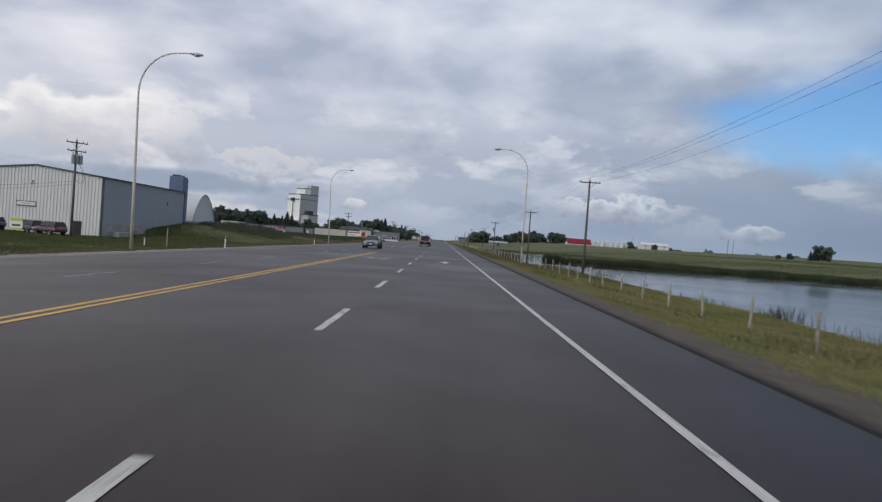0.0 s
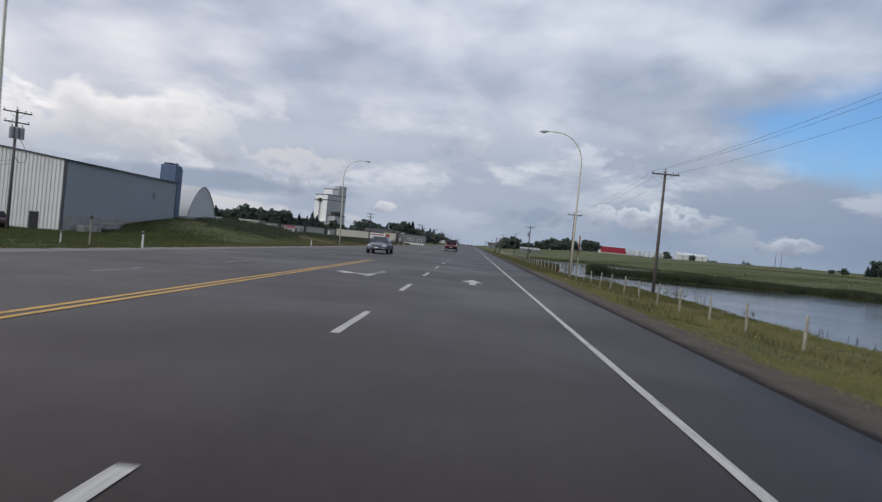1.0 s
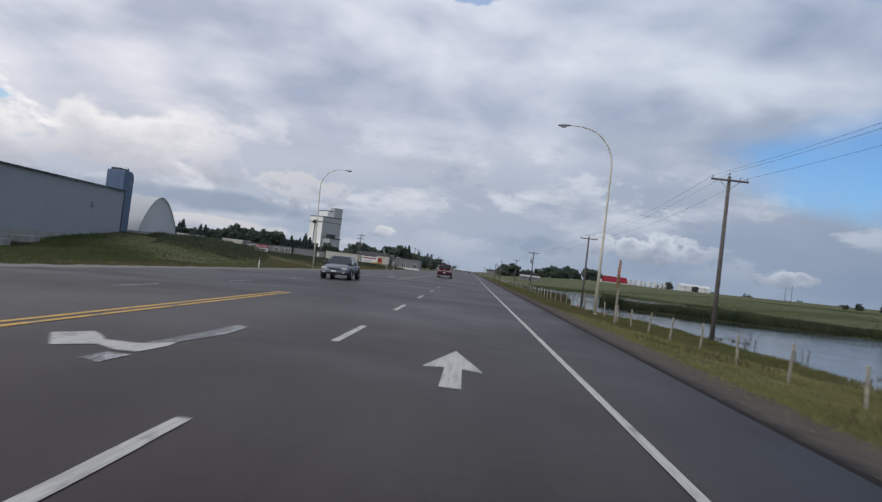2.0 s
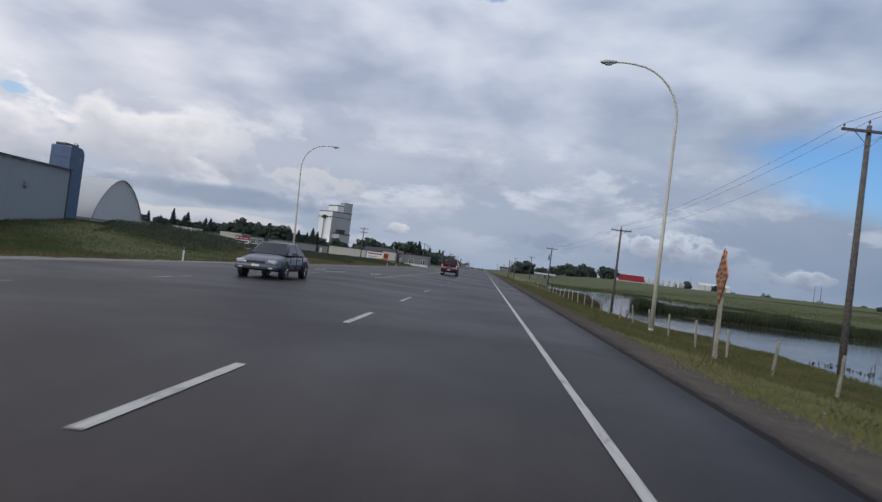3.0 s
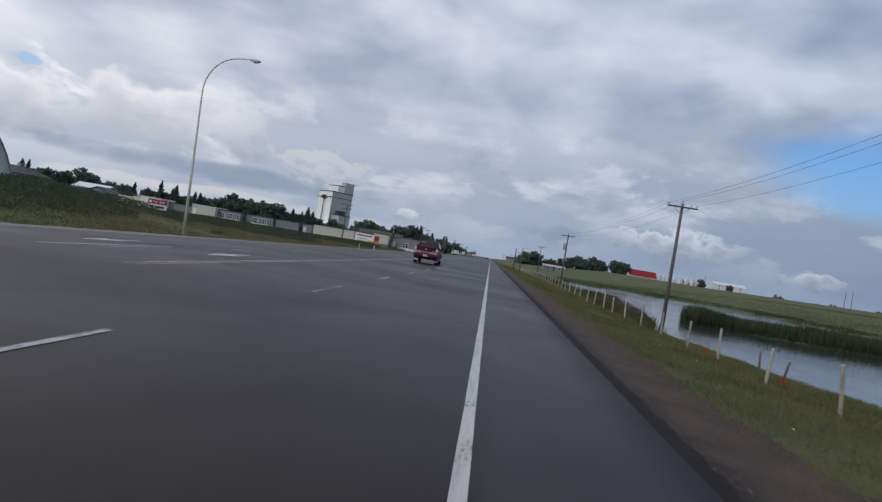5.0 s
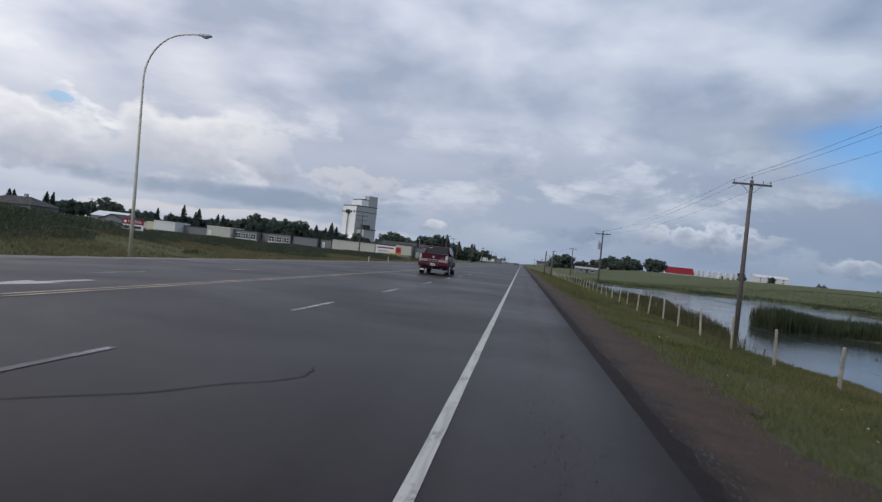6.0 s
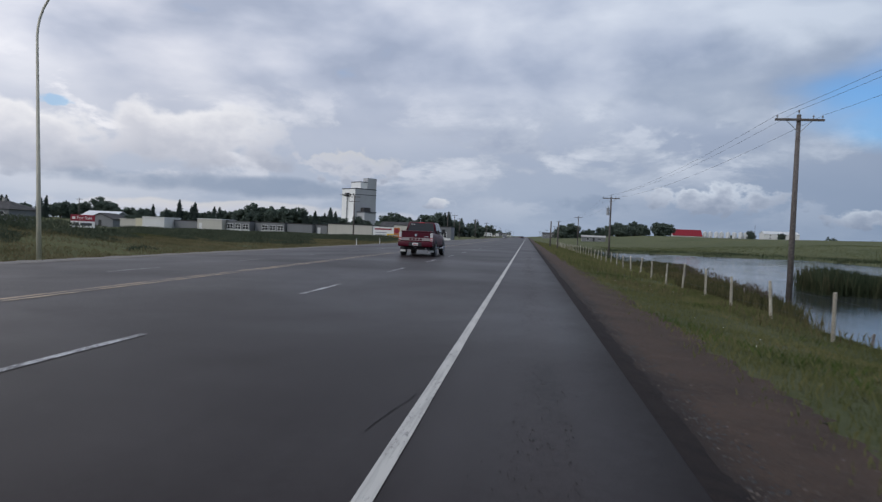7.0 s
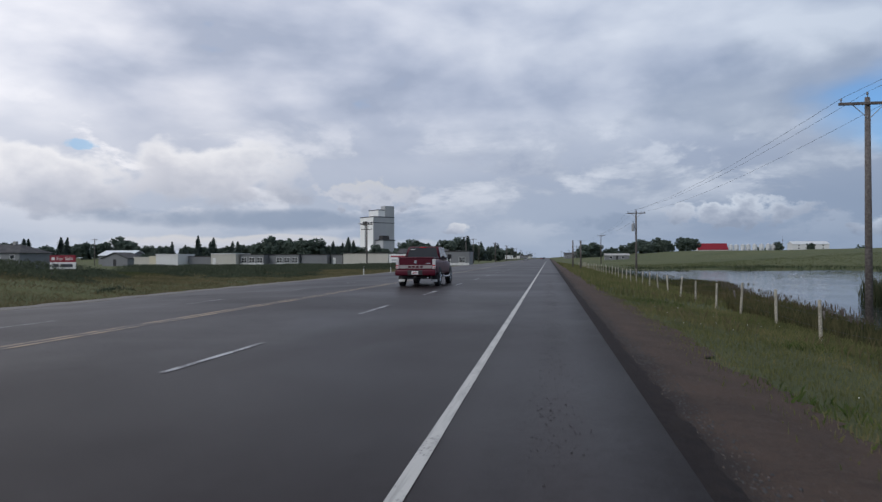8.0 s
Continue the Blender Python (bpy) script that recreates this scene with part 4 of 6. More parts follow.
# loose mats of dead reed floating near the far shore
x, y = rng.uniform(17, 60, 40000), rng.uniform(60, 250, 40000)
k = (pond_distance(x, y) < -1.5) & (pond_distance(x, y) > -9) & (wave(x * 1.6, y, 2.2) + 0.5 * wave(x, y, 0.7) > 0.95)
x, y = x[k], y[k]
tagged(blades("water_weed", x, y, rng.uniform(0.05, 0.14, len(x)), rng.uniform(0.05, 0.14, len(x)), SEDGE, 2.5, 0 * x + WATER_Z + 0.02), "dark mats of dead reed floating on the pond", "water weed", kind="stuff")
# a thin stand of reeds in the open water near the fence
x = 14.6 + rng.normal(0, 0.55, 130)
y = 32.0 + rng.normal(0, 0.8, 130)
tagged(blades("reeds", x, y, rng.uniform(0.5, 1.1, 130), rng.uniform(0.015, 0.03, 130), REED, 0.25, 0 * x + WATER_Z - 0.05), "sparse clump of reeds standing in the pond", "reeds", kind="stuff")
# bulrushes with brown heads along the near shore
x, y = rng.uniform(8.6, 18.5, 60000), rng.uniform(60, 150, 60000)
sd = pond_distance(x, y)
k = (sd > -0.5) & (sd < 0.9) & (wave(x, y, 1.4) + 0.5 * wave(y, x, 0.6) > np.where(y < 85, 0.25, -0.1)) & (rng.uniform(0, 1, len(x)) < 0.55) & ((y < 76) | ((y > 119) & (x < 15.5)))
x, y = x[k], y[k]
z = np.maximum(ground_z(x, y), WATER_Z - 0.05)
tall = rng.uniform(0.55, 1.05, len(x))
tagged(blades("bulrushes", x, y, tall, rng.uniform(0.008, 0.014, len(x)), SEDGE, 0.15, z), "thin bulrush stems along the near shore of the pond", "reeds", kind="stuff")
k = rng.uniform(0, 1, len(x)) < 0.5
hx, hy, hz = x[k], y[k], z[k] + tall[k] * 0.92
ring = np.array([(0.016, 0, 0), (-0.008, 0.014, 0), (-0.008, -0.014, 0), (0.014, 0, 0.15), (-0.007, 0.012, 0.15), (-0.007, -0.012, 0.15)])
heads = ring[None] + np.stack([hx, hy, hz], -1)[:, None]
i = np.arange(len(hx))[:, None] * 6
tris = np.concatenate([i + q for q in ([0, 1, 4], [0, 4, 3], [1, 2, 5], [1, 5, 4], [2, 0, 3], [2, 3, 5], [3, 4, 5])], 1).reshape(-1, 3)
tagged(arrays("bulrush_heads", heads.reshape(-1, 3), tris, BARK), "dark brown seed heads of the bulrushes", "reeds", kind="stuff")
# broad-leaved weeds and bushes of long growth on the far verge
x, y = rng.uniform(-64, -25, 230000), rng.uniform(112, 268, 230000)
mound = wave(x, y, 3.6) + 0.35 * wave(x + 9, y, 1.3) - np.interp(x, [-34, -26], [0.0, 0.45])
k = mound > -0.12 - 0.3 * ease(190, 225, y)
mound = mound + 0.12 + 0.3 * ease(190, 225, y)
x, y, mound = x[k], y[k], mound[k]
z = ground_z(x, y) + np.minimum(mound * 1.9, 1.05) * rng.uniform(0, 1, len(x)) ** 0.6
tagged(blades("bushes", x, y, rng.uniform(0.10, 0.24, len(x)), rng.uniform(0.04, 0.09, len(x)), BUSH, 1.6, z), "low dense grey-green bushes on the far verge", "bushes", kind="stuff")


def pebbles(name, x, y, z, size, mat, label):
    """Many small angular stones as one mesh."""
    n = len(x)
    base = np.array([(1, 0, 0), (-0.5, 0.87, 0), (-0.5, -0.87, 0), (0.1, 0.1, 0.75)])
    a = rng.uniform(0, 2 * np.pi, n)
    v = np.repeat(base[None], n, 0) * rng.uniform(0.6, 1.3, (n, 4, 1)) * size[:, None, None]
    rx = v[:, :, 0] * np.cos(a)[:, None] - v[:, :, 1] * np.sin(a)[:, None]
    ry = v[:, :, 0] * np.sin(a)[:, None] + v[:, :, 1] * np.cos(a)[:, None]
    v = np.stack([rx + x[:, None], ry + y[:, None], v[:, :, 2] + z[:, None]], -1)
    i = np.arange(n)[:, None] * 4
    tris = np.concatenate([i + [0, 1, 3], i + [1, 2, 3], i + [2, 0, 3]], 1).reshape(-1, 3)
    return tagged(arrays(name, v.reshape(-1, 3), tris, mat), label, "stones", kind="stuff")


x, y = rng.uniform(2.02, 3.5, 18000), rng.uniform(4, 130, 18000)
keep = rng.uniform(0, 1, len(x)) < 0.35 + 0.6 * (np.abs(x - 2.2) < 0.2)
x, y = x[keep], y[keep]
z = -0.04 - 0.11 * np.clip((x - 1.98) / 1.17, 0, 1.3) - 0.004
pebbles("gravel", x, y, z, rng.uniform(0.005, 0.02, len(x)), STONE, "loose brown and grey gravel stones on the shoulder")
x, y = 2.12 + np.abs(rng.normal(0, 0.14, 9000)) - 0.06, rng.uniform(30, 128, 9000)
keep = wave(x, y * 2, 1.1) > -0.35
x, y = x[keep], y[keep]
pebbles("gravel", x, y, -0.055 - 0.06 * np.clip(x - 2.05, 0, 1), rng.uniform(0.006, 0.024, len(x)), CRUMB, "dark asphalt crumbs and gravel along the road's edge")
x, y = 0.95 + rng.normal(0, 0.16, 2600), rng.uniform(86, 135, 2600)
keep = wave(x * 2, y, 0.9) > -0.1
x, y = x[keep], y[keep]
pebbles("gravel", x, y, 0 * x + 0.002, rng.uniform(0.004, 0.013, len(x)), CRUMB, "loose grit scattered along the paved shoulder")
x, y = rng.uniform(3.4, 8, 420), rng.uniform(8, 125, 420)
k = wave(x, y, 1.5) > 0.25
x, y = x[k], y[k]
pebbles("flowers", x, y, ground_z(x, y) + rng.uniform(0.15, 0.32, len(x)), rng.uniform(0.008, 0.018, len(x)), FLOWER, "small white wildflowers in the roadside grass")


# ---------------------------------------------------------------- street furniture
def at(x, y, z=None, rz=0, sink=0.0):
    """A pose on the ground at x, y."""
    return pose(x, y, (float(ground_z(x, y)) if z is None else z) - sink, 0, 0, rz)


def street_lamp():
    ob = thing("street_lamp", Matrix(), "tall curved steel street lamp on the grass verge", "street lamp", "street lamps along the highway")
    bend = [(-0.20, 10.35), (-0.20, 10.75), (-0.17, 11.15), (-0.07, 11.6), (0.11, 12.05), (0.38, 12.48), (0.74, 12.86), (1.15, 13.15), (1.62, 13.34), (2.12, 13.43), (2.66, 13.47), (3.10, 13.46)]
    pts = [(0, 0, 0.0), (-0.08, 0, 4.5), (-0.15, 0, 8.0)] + [(px, 0, pz) for px, pz in bend]
    radii = [0.118, 0.092, 0.072] + [0.060 - 0.0016 * i for i in range(len(bend))]
    part("pole", tube(pts, radii, 12), LAMP_POLE, ob, "pale galvanised curved pole", True)
    part("base_flange", tube([(0, 0, -0.1), (0, 0, 0.04)], [0.155, 0.14], 12), LAMP_POLE, ob)
    head = loft([(-0.10, 0.05, -0.05, 0.05, 0.05), (0.05, 0.10, -0.09, 0.08, 0.07), (0.35, 0.17, -0.12, 0.10, 0.10), (0.62, 0.14, -0.10, 0.07, 0.08), (0.74, 0.05, -0.05, 0.02, 0.04)], 16, 2.6)
    h = part("lamp_head", head, GREY_METAL, ob, "grey cobra lamp head", True)
    h.matrix_basis = pose(3.10, 0, 13.46, -3, 0, -90)
    part("lens", loft([(0.16, 0.07, -0.155, -0.09, 0.1), (0.33, 0.13, -0.19, -0.1, 0.14), (0.52, 0.08, -0.155, -0.09, 0.1)], 14, 2.2), CLEAR_LENS, h, "", True)
    return ob


lamp = street_lamp()
copy_thing(lamp, pose(-23.45, 45.6, -1.0)).scale = (1.06, 1.06, 1.03)
copy_thing(lamp, pose(-22.5, 120.2, -0.80, 0, -1.0, 0))
lamp.matrix_basis = pose(7.90, 82.8, -0.70, 0, 1.1, 180)
lamp.scale = (1.06, 1.06, 1.038)


def power_pole(height, arms=1, transformers=0, label="weathered wooden power pole with a crossarm", lean=0.0):
    ob = thing("power_pole", Matrix(), label, "power pole", "power poles")
    part("pole", tube([(0, 0, -0.8), (0, lean * 0.3, height * 0.5), (0, lean, height)], [0.16, 0.135, 0.105], 12), POLE_WOOD, ob, "", True)
    for k in range(arms):
        z = height - 0.28 - 0.95 * k
        w = 1.2 - 0.15 * k
        arm = part("crossarm", box(-w, w, -0.19, -0.09, z - 0.06, z + 0.06, 0.012), POLE_WOOD, ob)
        for s in (-1, 1):
            part("brace", tube([(s * 0.62, -0.1, z - 0.05), (s * 0.05, -0.12, z - 0.62)], 0.018, 6), GREY_METAL, ob)
        for px in (-w + 0.1, -0.35 if k else w * 0.55, w - 0.1):
            part("insulator", tube([(px, -0.14, z + 0.05), (px, -0.14, z + 0.12), (px, -0.14, z + 0.15), (px, -0.14, z + 0.24)], [0.02, 0.02, 0.05, 0.03], 8), CERAMIC, arm)
    part("insulator", tube([(0, lean, height - 0.02), (0, lean, height + 0.10), (0, lean, height + 0.13), (0, lean, height + 0.24)], [0.02, 0.02, 0.055, 0.035], 8), CERAMIC, ob)
    for k in range(transformers):
        a = (-0.42, 0.0, 0.42)[k]
        tr = part("transformer", tube([(a, -0.36, height - 2.75), (a, -0.36, height - 1.75), (a, -0.36, height - 1.68)], [0.21, 0.21, 0.17], 14), GREY_METAL, ob, "grey transformer can")
        part("bushing", tube([(a, -0.36, height - 1.7), (a, -0.36, height - 1.38)], [0.05, 0.03], 8), CERAMIC, tr)
    return ob


POLES = [(14.3, 18.5, -1.45, 11.1), (14.3, 76.3, -1.5, 11.0), (14.36, 127.4, -1.7, 9.9), (12.7, 191.0, -1.3, 9.0), (16.2, 300.0, 0.2, 7.9), (16.5, 440.0, 1.0, 9.0)]
for x, y, z, h in POLES:
    power_pole(h, 1, 1 if y == 191.0 else 0).matrix_basis = pose(x, y, z)
for (x0, y0, z0, h0), (x1, y1, z1, h1) in zip(POLES, POLES[1:]):
    for px, dz in ((-1.1, -0.04), (0.0, 0.24), (1.1, -0.04)):
        a, b = Vector((x0 + px, y0 - 0.14, z0 + h0 + dz)), Vector((x1 + px, y1 - 0.14, z1 + h1 + dz))
        pts = [a.lerp(b, i / 16) - Vector((0, 0, 0.75 * (1 - (i / 8 - 1) ** 2))) for i in range(17)]
        tagged(part("power_line", tube(pts, 0.0075, 5), WIRE, None), "thin dark power line sagging between wooden poles", "power line", "power lines", "structure")

yard_pole = power_pole(11.4, 2, 3, "wooden power pole with two crossarms and transformers")
yard_pole.matrix_basis = pose(-45.0, 76.8, -1.7, 0, 0, 52)
part("riser_cable", tube([(0.15, -0.2, 9.0), (0.7, -0.2, 8.1), (1.05, -0.2, 7.2), (0.9, -0.2, 6.6), (0.4, -0.2, 6.5), (0.14, -0.1, 6.9)], 0.025, 6), WIRE, yard_pole, "black looped cable")
for z, end in ((6.35, 4.6), (6.7, 5.2)):
    a, b = Vector((-45.0, 76.7, z - 1.7)), Vector((-72, 84, end - 1.5))
    pts = [a.lerp(b, i / 10) - Vector((0, 0, 0.5 * (1 - (i / 5 - 1) ** 2))) for i in range(11)]
    tagged(part("power_line", tube(pts, 0.014, 5), WIRE, None), "dark service cable running off to the yard", "power line", "power lines", "structure")
for x, y, h, n in ((-33.8, 221.5, 9.0, 2), (-26.0, 315.0, 9.2, 1), (-23.5, 405.0, 9.2, 1), (-24.0, 500.0, 9.5, 1), (-24.0, 620.0, 9.5, 1), (-150.0, 300.0, 9.0, 1)):
    power_pole(h, n).matrix_basis = at(x, y)
for x, y, h in ((5.9, 205.0, 4.6), (4.9, 212.0, 4.7), (177.0, 420.0, 9.6), (180.4, 420.0, 9.8), (196.0, 700.0, 12.0)):
    ob = thing("wooden_post", at(x, y), "plain weathered wooden pole standing in grass", "pole", "plain poles")
    part("pole", tube([(0, 0, -0.5), (0, 0, h * 0.5), (0.03, 0, h)], [0.15, 0.13, 0.10], 9), POLE_WOOD, ob, "", True)


# ---- the pasture fence
def post_mesh():
    bm = bmesh.new()
    tube([(0, 0, -0.5), (0.004, 0, 0.3), (0, 0.005, 0.8), (0.0, 0, 1.17), (0, 0, 1.2)], [0.050, 0.048, 0.045, 0.043, 0.036], 9, bm)
    me = bpy.data.meshes.new("post")
    bm.to_mesh(me)
    bm.free()
    me.materials.append(POST_WOOD)
    me.polygons.foreach_set("use_smooth", [len(p.vertices) < 6 for p in me.polygons])
    return me


fence = thing("fence", Matrix(), "pasture fence of pale wooden posts strung with wire", "fence")
POST = post_mesh()
frng = random.Random(3)
tops = []
for k in range(-5, 66):
    y = 17.35 + 3.93 * k
    x = 8.13 if y < 140 else 8.13 + (y - 140) * 0.004
    x += frng.uniform(-0.06, 0.06)
    y += frng.uniform(-0.08, 0.08)
    lean, tilt = frng.gauss(0, 2.2), frng.gauss(0, 2.0)
    if k in (17, 18):
        lean += 7
    z = float(ground_z(x, y)) - frng.uniform(0.0, 0.07)
    o = new("post", POST)
    o.parent = fence
    o.matrix_basis = pose(x, y, z, lean, tilt, frng.uniform(0, 360)) @ Matrix.Diagonal((1, 1, frng.uniform(0.93, 1.06), 1))
    tops.append(Vector((x - 0.06, y, z)))
for hgt in (0.45, 0.78, 1.08):
    pts = []
    for a, b in zip(tops, tops[1:]):
        pts += [a + Vector((0, 0, hgt)), a.lerp(b, 0.5) + Vector((0, 0, hgt - 0.03))]
    part("wire", tube(pts, 0.0026, 4), WIRE, fence, "thin rusty fence wire")
# old short stakes between the fence and the water
for x, y, h in ((8.6, 92.2, 0.8), (9.3, 95.5, 0.75), (9.8, 109.5, 0.7), (10.3, 121.0, 0.8), (10.6, 133.5, 0.8)):
    ob = thing("stake", at(x, y), "short grey weathered stake leaning in the grass", "stake", "old stakes")
    ob.matrix_basis = at(x, y) @ pose(0, 0, 0, frng.gauss(0, 6), frng.gauss(0, 6))
    part("stake_body", tube([(0, 0, -0.3), (0, 0, h)], [0.045, 0.038], 8), POLE_WOOD, ob, "", True)


# ---- survey flags in the grass by the fence
def marker_flag(x, y, rz):
    ob = thing("marker_flag", at(x, y, None, rz), "small red plastic survey flag on a wire in the grass", "flag", "survey flags")
    part("wire", tube([(0, 0, -0.1), (0.01, 0, 0.42)], 0.003, 5), WIRE, ob)
    bm = bmesh.new()
    rows = [[bm.verts.new((u * 0.13, 0.014 * math.sin(5 * u + z), 0.31 + 0.10 * z - 0.02 * u)) for z in (0, 0.5, 1)] for u in (0, 0.25, 0.5, 0.75, 1)]
    for a, b in zip(rows, rows[1:]):
        for i in range(2):
            bm.faces.new((a[i], b[i], b[i + 1], a[i + 1]))
    bmesh.ops.solidify(bm, geom=bm.faces, thickness=0.002)
    part("flag", bm, FLAG_RED, ob, "faded red plastic flag")


for x, y, rz in ((6.8, 93.6, 20), (7.7, 90.2, -35), (7.6, 77.4, 60)):
    marker_flag(x, y, rz)


# ---- hazard board across from the side road
def hazard_sign():
    ob = thing("hazard_sign", pose(6.15, 68.2, float(ground_z(6.15, 68.2)), 0, 0, 262), "diamond-shaped orange and black checkered hazard board on wooden posts", "road sign")
    r = 0.87
    c = 2.62
    bm = bmesh.new()
    prism([(0, c - r), (r, c), (0, c + r), (-r, c)], "y", -0.016, 0.016, bm)
    board = part("board", bm, SIGN_ORANGE, ob, "orange board with black checks")
    n = 9
    s = 2.0 / n
    for i in range(n):
        for j in range(n):
            if (i + j) % 2 or (3 <= i <= 5 and 3 <= j <= 5):
                continue
            u0, v0 = -1 + i * s, -1 + j * s
            q = [((u0 + a * s), (v0 + b * s)) for a, b in ((0.1, 0.1), (0.9, 0.1), (0.9, 0.9), (0.1, 0.9))]
            part("check", prism([((u - v) * r / 2, c + (u + v) * r / 2) for u, v in q], "y", -0.0195, 0.0195), SIGN_BLACK, board)
    bars = bmesh.new()
    box(-0.16, 0.16, -0.021, -0.018, c + 0.02, c + 0.10, 0, bars)
    box(-0.12, 0.12, -0.021, -0.018, c - 0.10, c - 0.03, 0, bars)
    part("lettering", bars, SIGN_BLACK, board)
    for px in (-0.11, 0.13):
        part("post", box(px - 0.035, px + 0.035, 0.02, 0.10, -0.5, 3.42 if px < 0 else 2.3, 0.008), POST_WOOD, ob)
    part("stay", box(-0.28, -0.20, 0.0, 0.09, -0.4, 1.15, 0.008), POLE_WOOD, ob, "short grey brace post")
    return ob


hazard_sign()


def delineator(x, y, h, tall=False):
    ob = thing("marker_post", at(x, y), "tall weathered marker post with a dark cap" if tall else "white plastic marker post with a black band", "marker post", "marker posts")
    part("stem", box(-0.045 if tall else -0.036, 0.045 if tall else 0.036, -0.03, 0.03, -0.3, h, 0.012), POST_WOOD if tall else WHITE_PLATE, ob)
    part("band", box(-0.07 if tall else -0.039, 0.07 if tall else 0.039, -0.05 if tall else -0.034, 0.05 if tall else 0.034, h - 0.14, h + (0.08 if tall else -0.03), 0.006), DARK, ob, "black cap")
    return ob


for x, y, h, tall in ((-26.2, 58.2, 1.8, True), (-18.0, 48.7, 0.95, False), (-18.1, 83.5, 0.9, False), (-28.3, 58.5, 0.85, False),
                      (-18.2, 164.0, 0.9, False), (-18.2, 176.0, 0.9, False)):
    delineator(x, y, h, tall)


# ---------------------------------------------------------------- vehicles
def wheel(parent, x, y, r, w, spokes=5, tilt=0):
    side = 1 if x > 0 else -1
    tyre = bmesh.new()
    rings = [(r * 0.66, w / 2 - 0.01), (r * 0.80, w / 2 + 0.005), (r * 0.95, w / 2 - 0.01), (r, w / 2 - 0.045), (r, -w / 2 + 0.045), (r * 0.95, -w / 2 + 0.01), (r * 0.66, -w / 2)]
    n = 28
    vs = [[tyre.verts.new((side * o, rr * math.cos(2 * math.pi * k / n), rr * math.sin(2 * math.pi * k / n))) for k in range(n)] for rr, o in rings]
    for a, b in zip(vs, vs[1:] + vs[:1]):
        for k in range(n):
            tyre.faces.new((a[k], a[(k + 1) % n], b[(k + 1) % n], b[k]))
    bmesh.ops.recalc_face_normals(tyre, faces=tyre.faces)
    wh = part("wheel", tube([(side * (w / 2 - 0.10), 0, 0), (side * (w / 2 - 0.06), 0, 0)], r * 0.64, 24), DARK, parent, "wheel with bright alloy rim")
    wh.matrix_basis = pose(x, y, r)
    part("tyre", tyre, BLACK, wh, "black rubber tyre", True)
    rim = bmesh.new()
    out = side * (w / 2 - 0.015)
    ring = [[rim.verts.new((o, rr * math.cos(2 * math.pi * k / 24), rr * math.sin(2 * math.pi * k / 24))) for k in range(24)] for rr, o in ((r * 0.67, out - side * 0.08), (r * 0.67, out), (r * 0.59, out), (r * 0.57, out - side * 0.08))]
    for a, b in zip(ring, ring[1:]):
        for k in range(24):
            rim.faces.new((a[k], a[(k + 1) % 24], b[(k + 1) % 24], b[k]))
    for k in range(spokes):
        a = 2 * math.pi * k / spokes + 0.3
        tube([(out - side * 0.03, 0.05 * math.cos(a), 0.05 * math.sin(a)), (out - side * 0.012, r * 0.61 * math.cos(a), r * 0.61 * math.sin(a))], [r * 0.11, r * 0.085], 6, rim)
    tube([(out - side * 0.05, 0, 0), (out + side * 0.005, 0, 0)], r * 0.16, 12, rim)
    bmesh.ops.recalc_face_normals(rim, faces=rim.faces)
    part("rim", rim, CHROME, wh, "polished five-spoke rim")
    return wh


def cabin(parent, y0, y1, roof0, roof1, belt, roof, hw, hwt, mat, posts=(0.5,)):
    """A glasshouse: painted shell with separate panes. y0, y1 at the belt (rear, front), roof0, roof1 at the roof."""
    lo = [(-hw, y0, belt), (hw, y0, belt), (hw, y1, belt), (-hw, y1, belt)]
    hi = [(-hwt, roof0, roof), (hwt, roof0, roof), (hwt, roof1, roof), (-hwt, roof1, roof)]
    bm = bmesh.new()
    a, b = [bm.verts.new(p) for p in lo], [bm.verts.new(p) for p in hi]
    for i in range(4):
        bm.faces.new((a[i], a[(i + 1) % 4], b[(i + 1) % 4], b[i]))
    bm.faces.new(b)
    bm.faces.new(a[::-1])
    bmesh.ops.bevel(bm, geom=[e for e in bm.edges if max(v.co.z for v in e.verts) > belt + 0.1], offset=0.07, segments=3, affect="EDGES", profile=0.55)
    part("cab_shell", bm, mat, parent, "", True)

    def pane(name, q, inset=0.075):
        part(name, slab(q, 0.008, inset), GLASS, parent, "dark tinted glass")
    pane("rear_window", [lo[0], lo[1], hi[1], hi[0]], 0.12)
    pane("windscreen", [lo[2], lo[3], hi[3], hi[2]], 0.10)
    cuts = (0.0, *posts, 1.0)
    for s, (l0, l1, h0, h1) in ((1, (lo[1], lo[2], hi[1], hi[2])), (-1, (lo[0], lo[3], hi[0], hi[3]))):
        for u, v in zip(cuts, cuts[1:]):
            q = [Vector(l0).lerp(Vector(l1), u), Vector(l0).lerp(Vector(l1), v), Vector(h0).lerp(Vector(h1), v), Vector(h0).lerp(Vector(h1), u)]
            if s < 0:
                q = [q[1], q[0], q[3], q[2]]
            pane("side_window", q, 0.06)


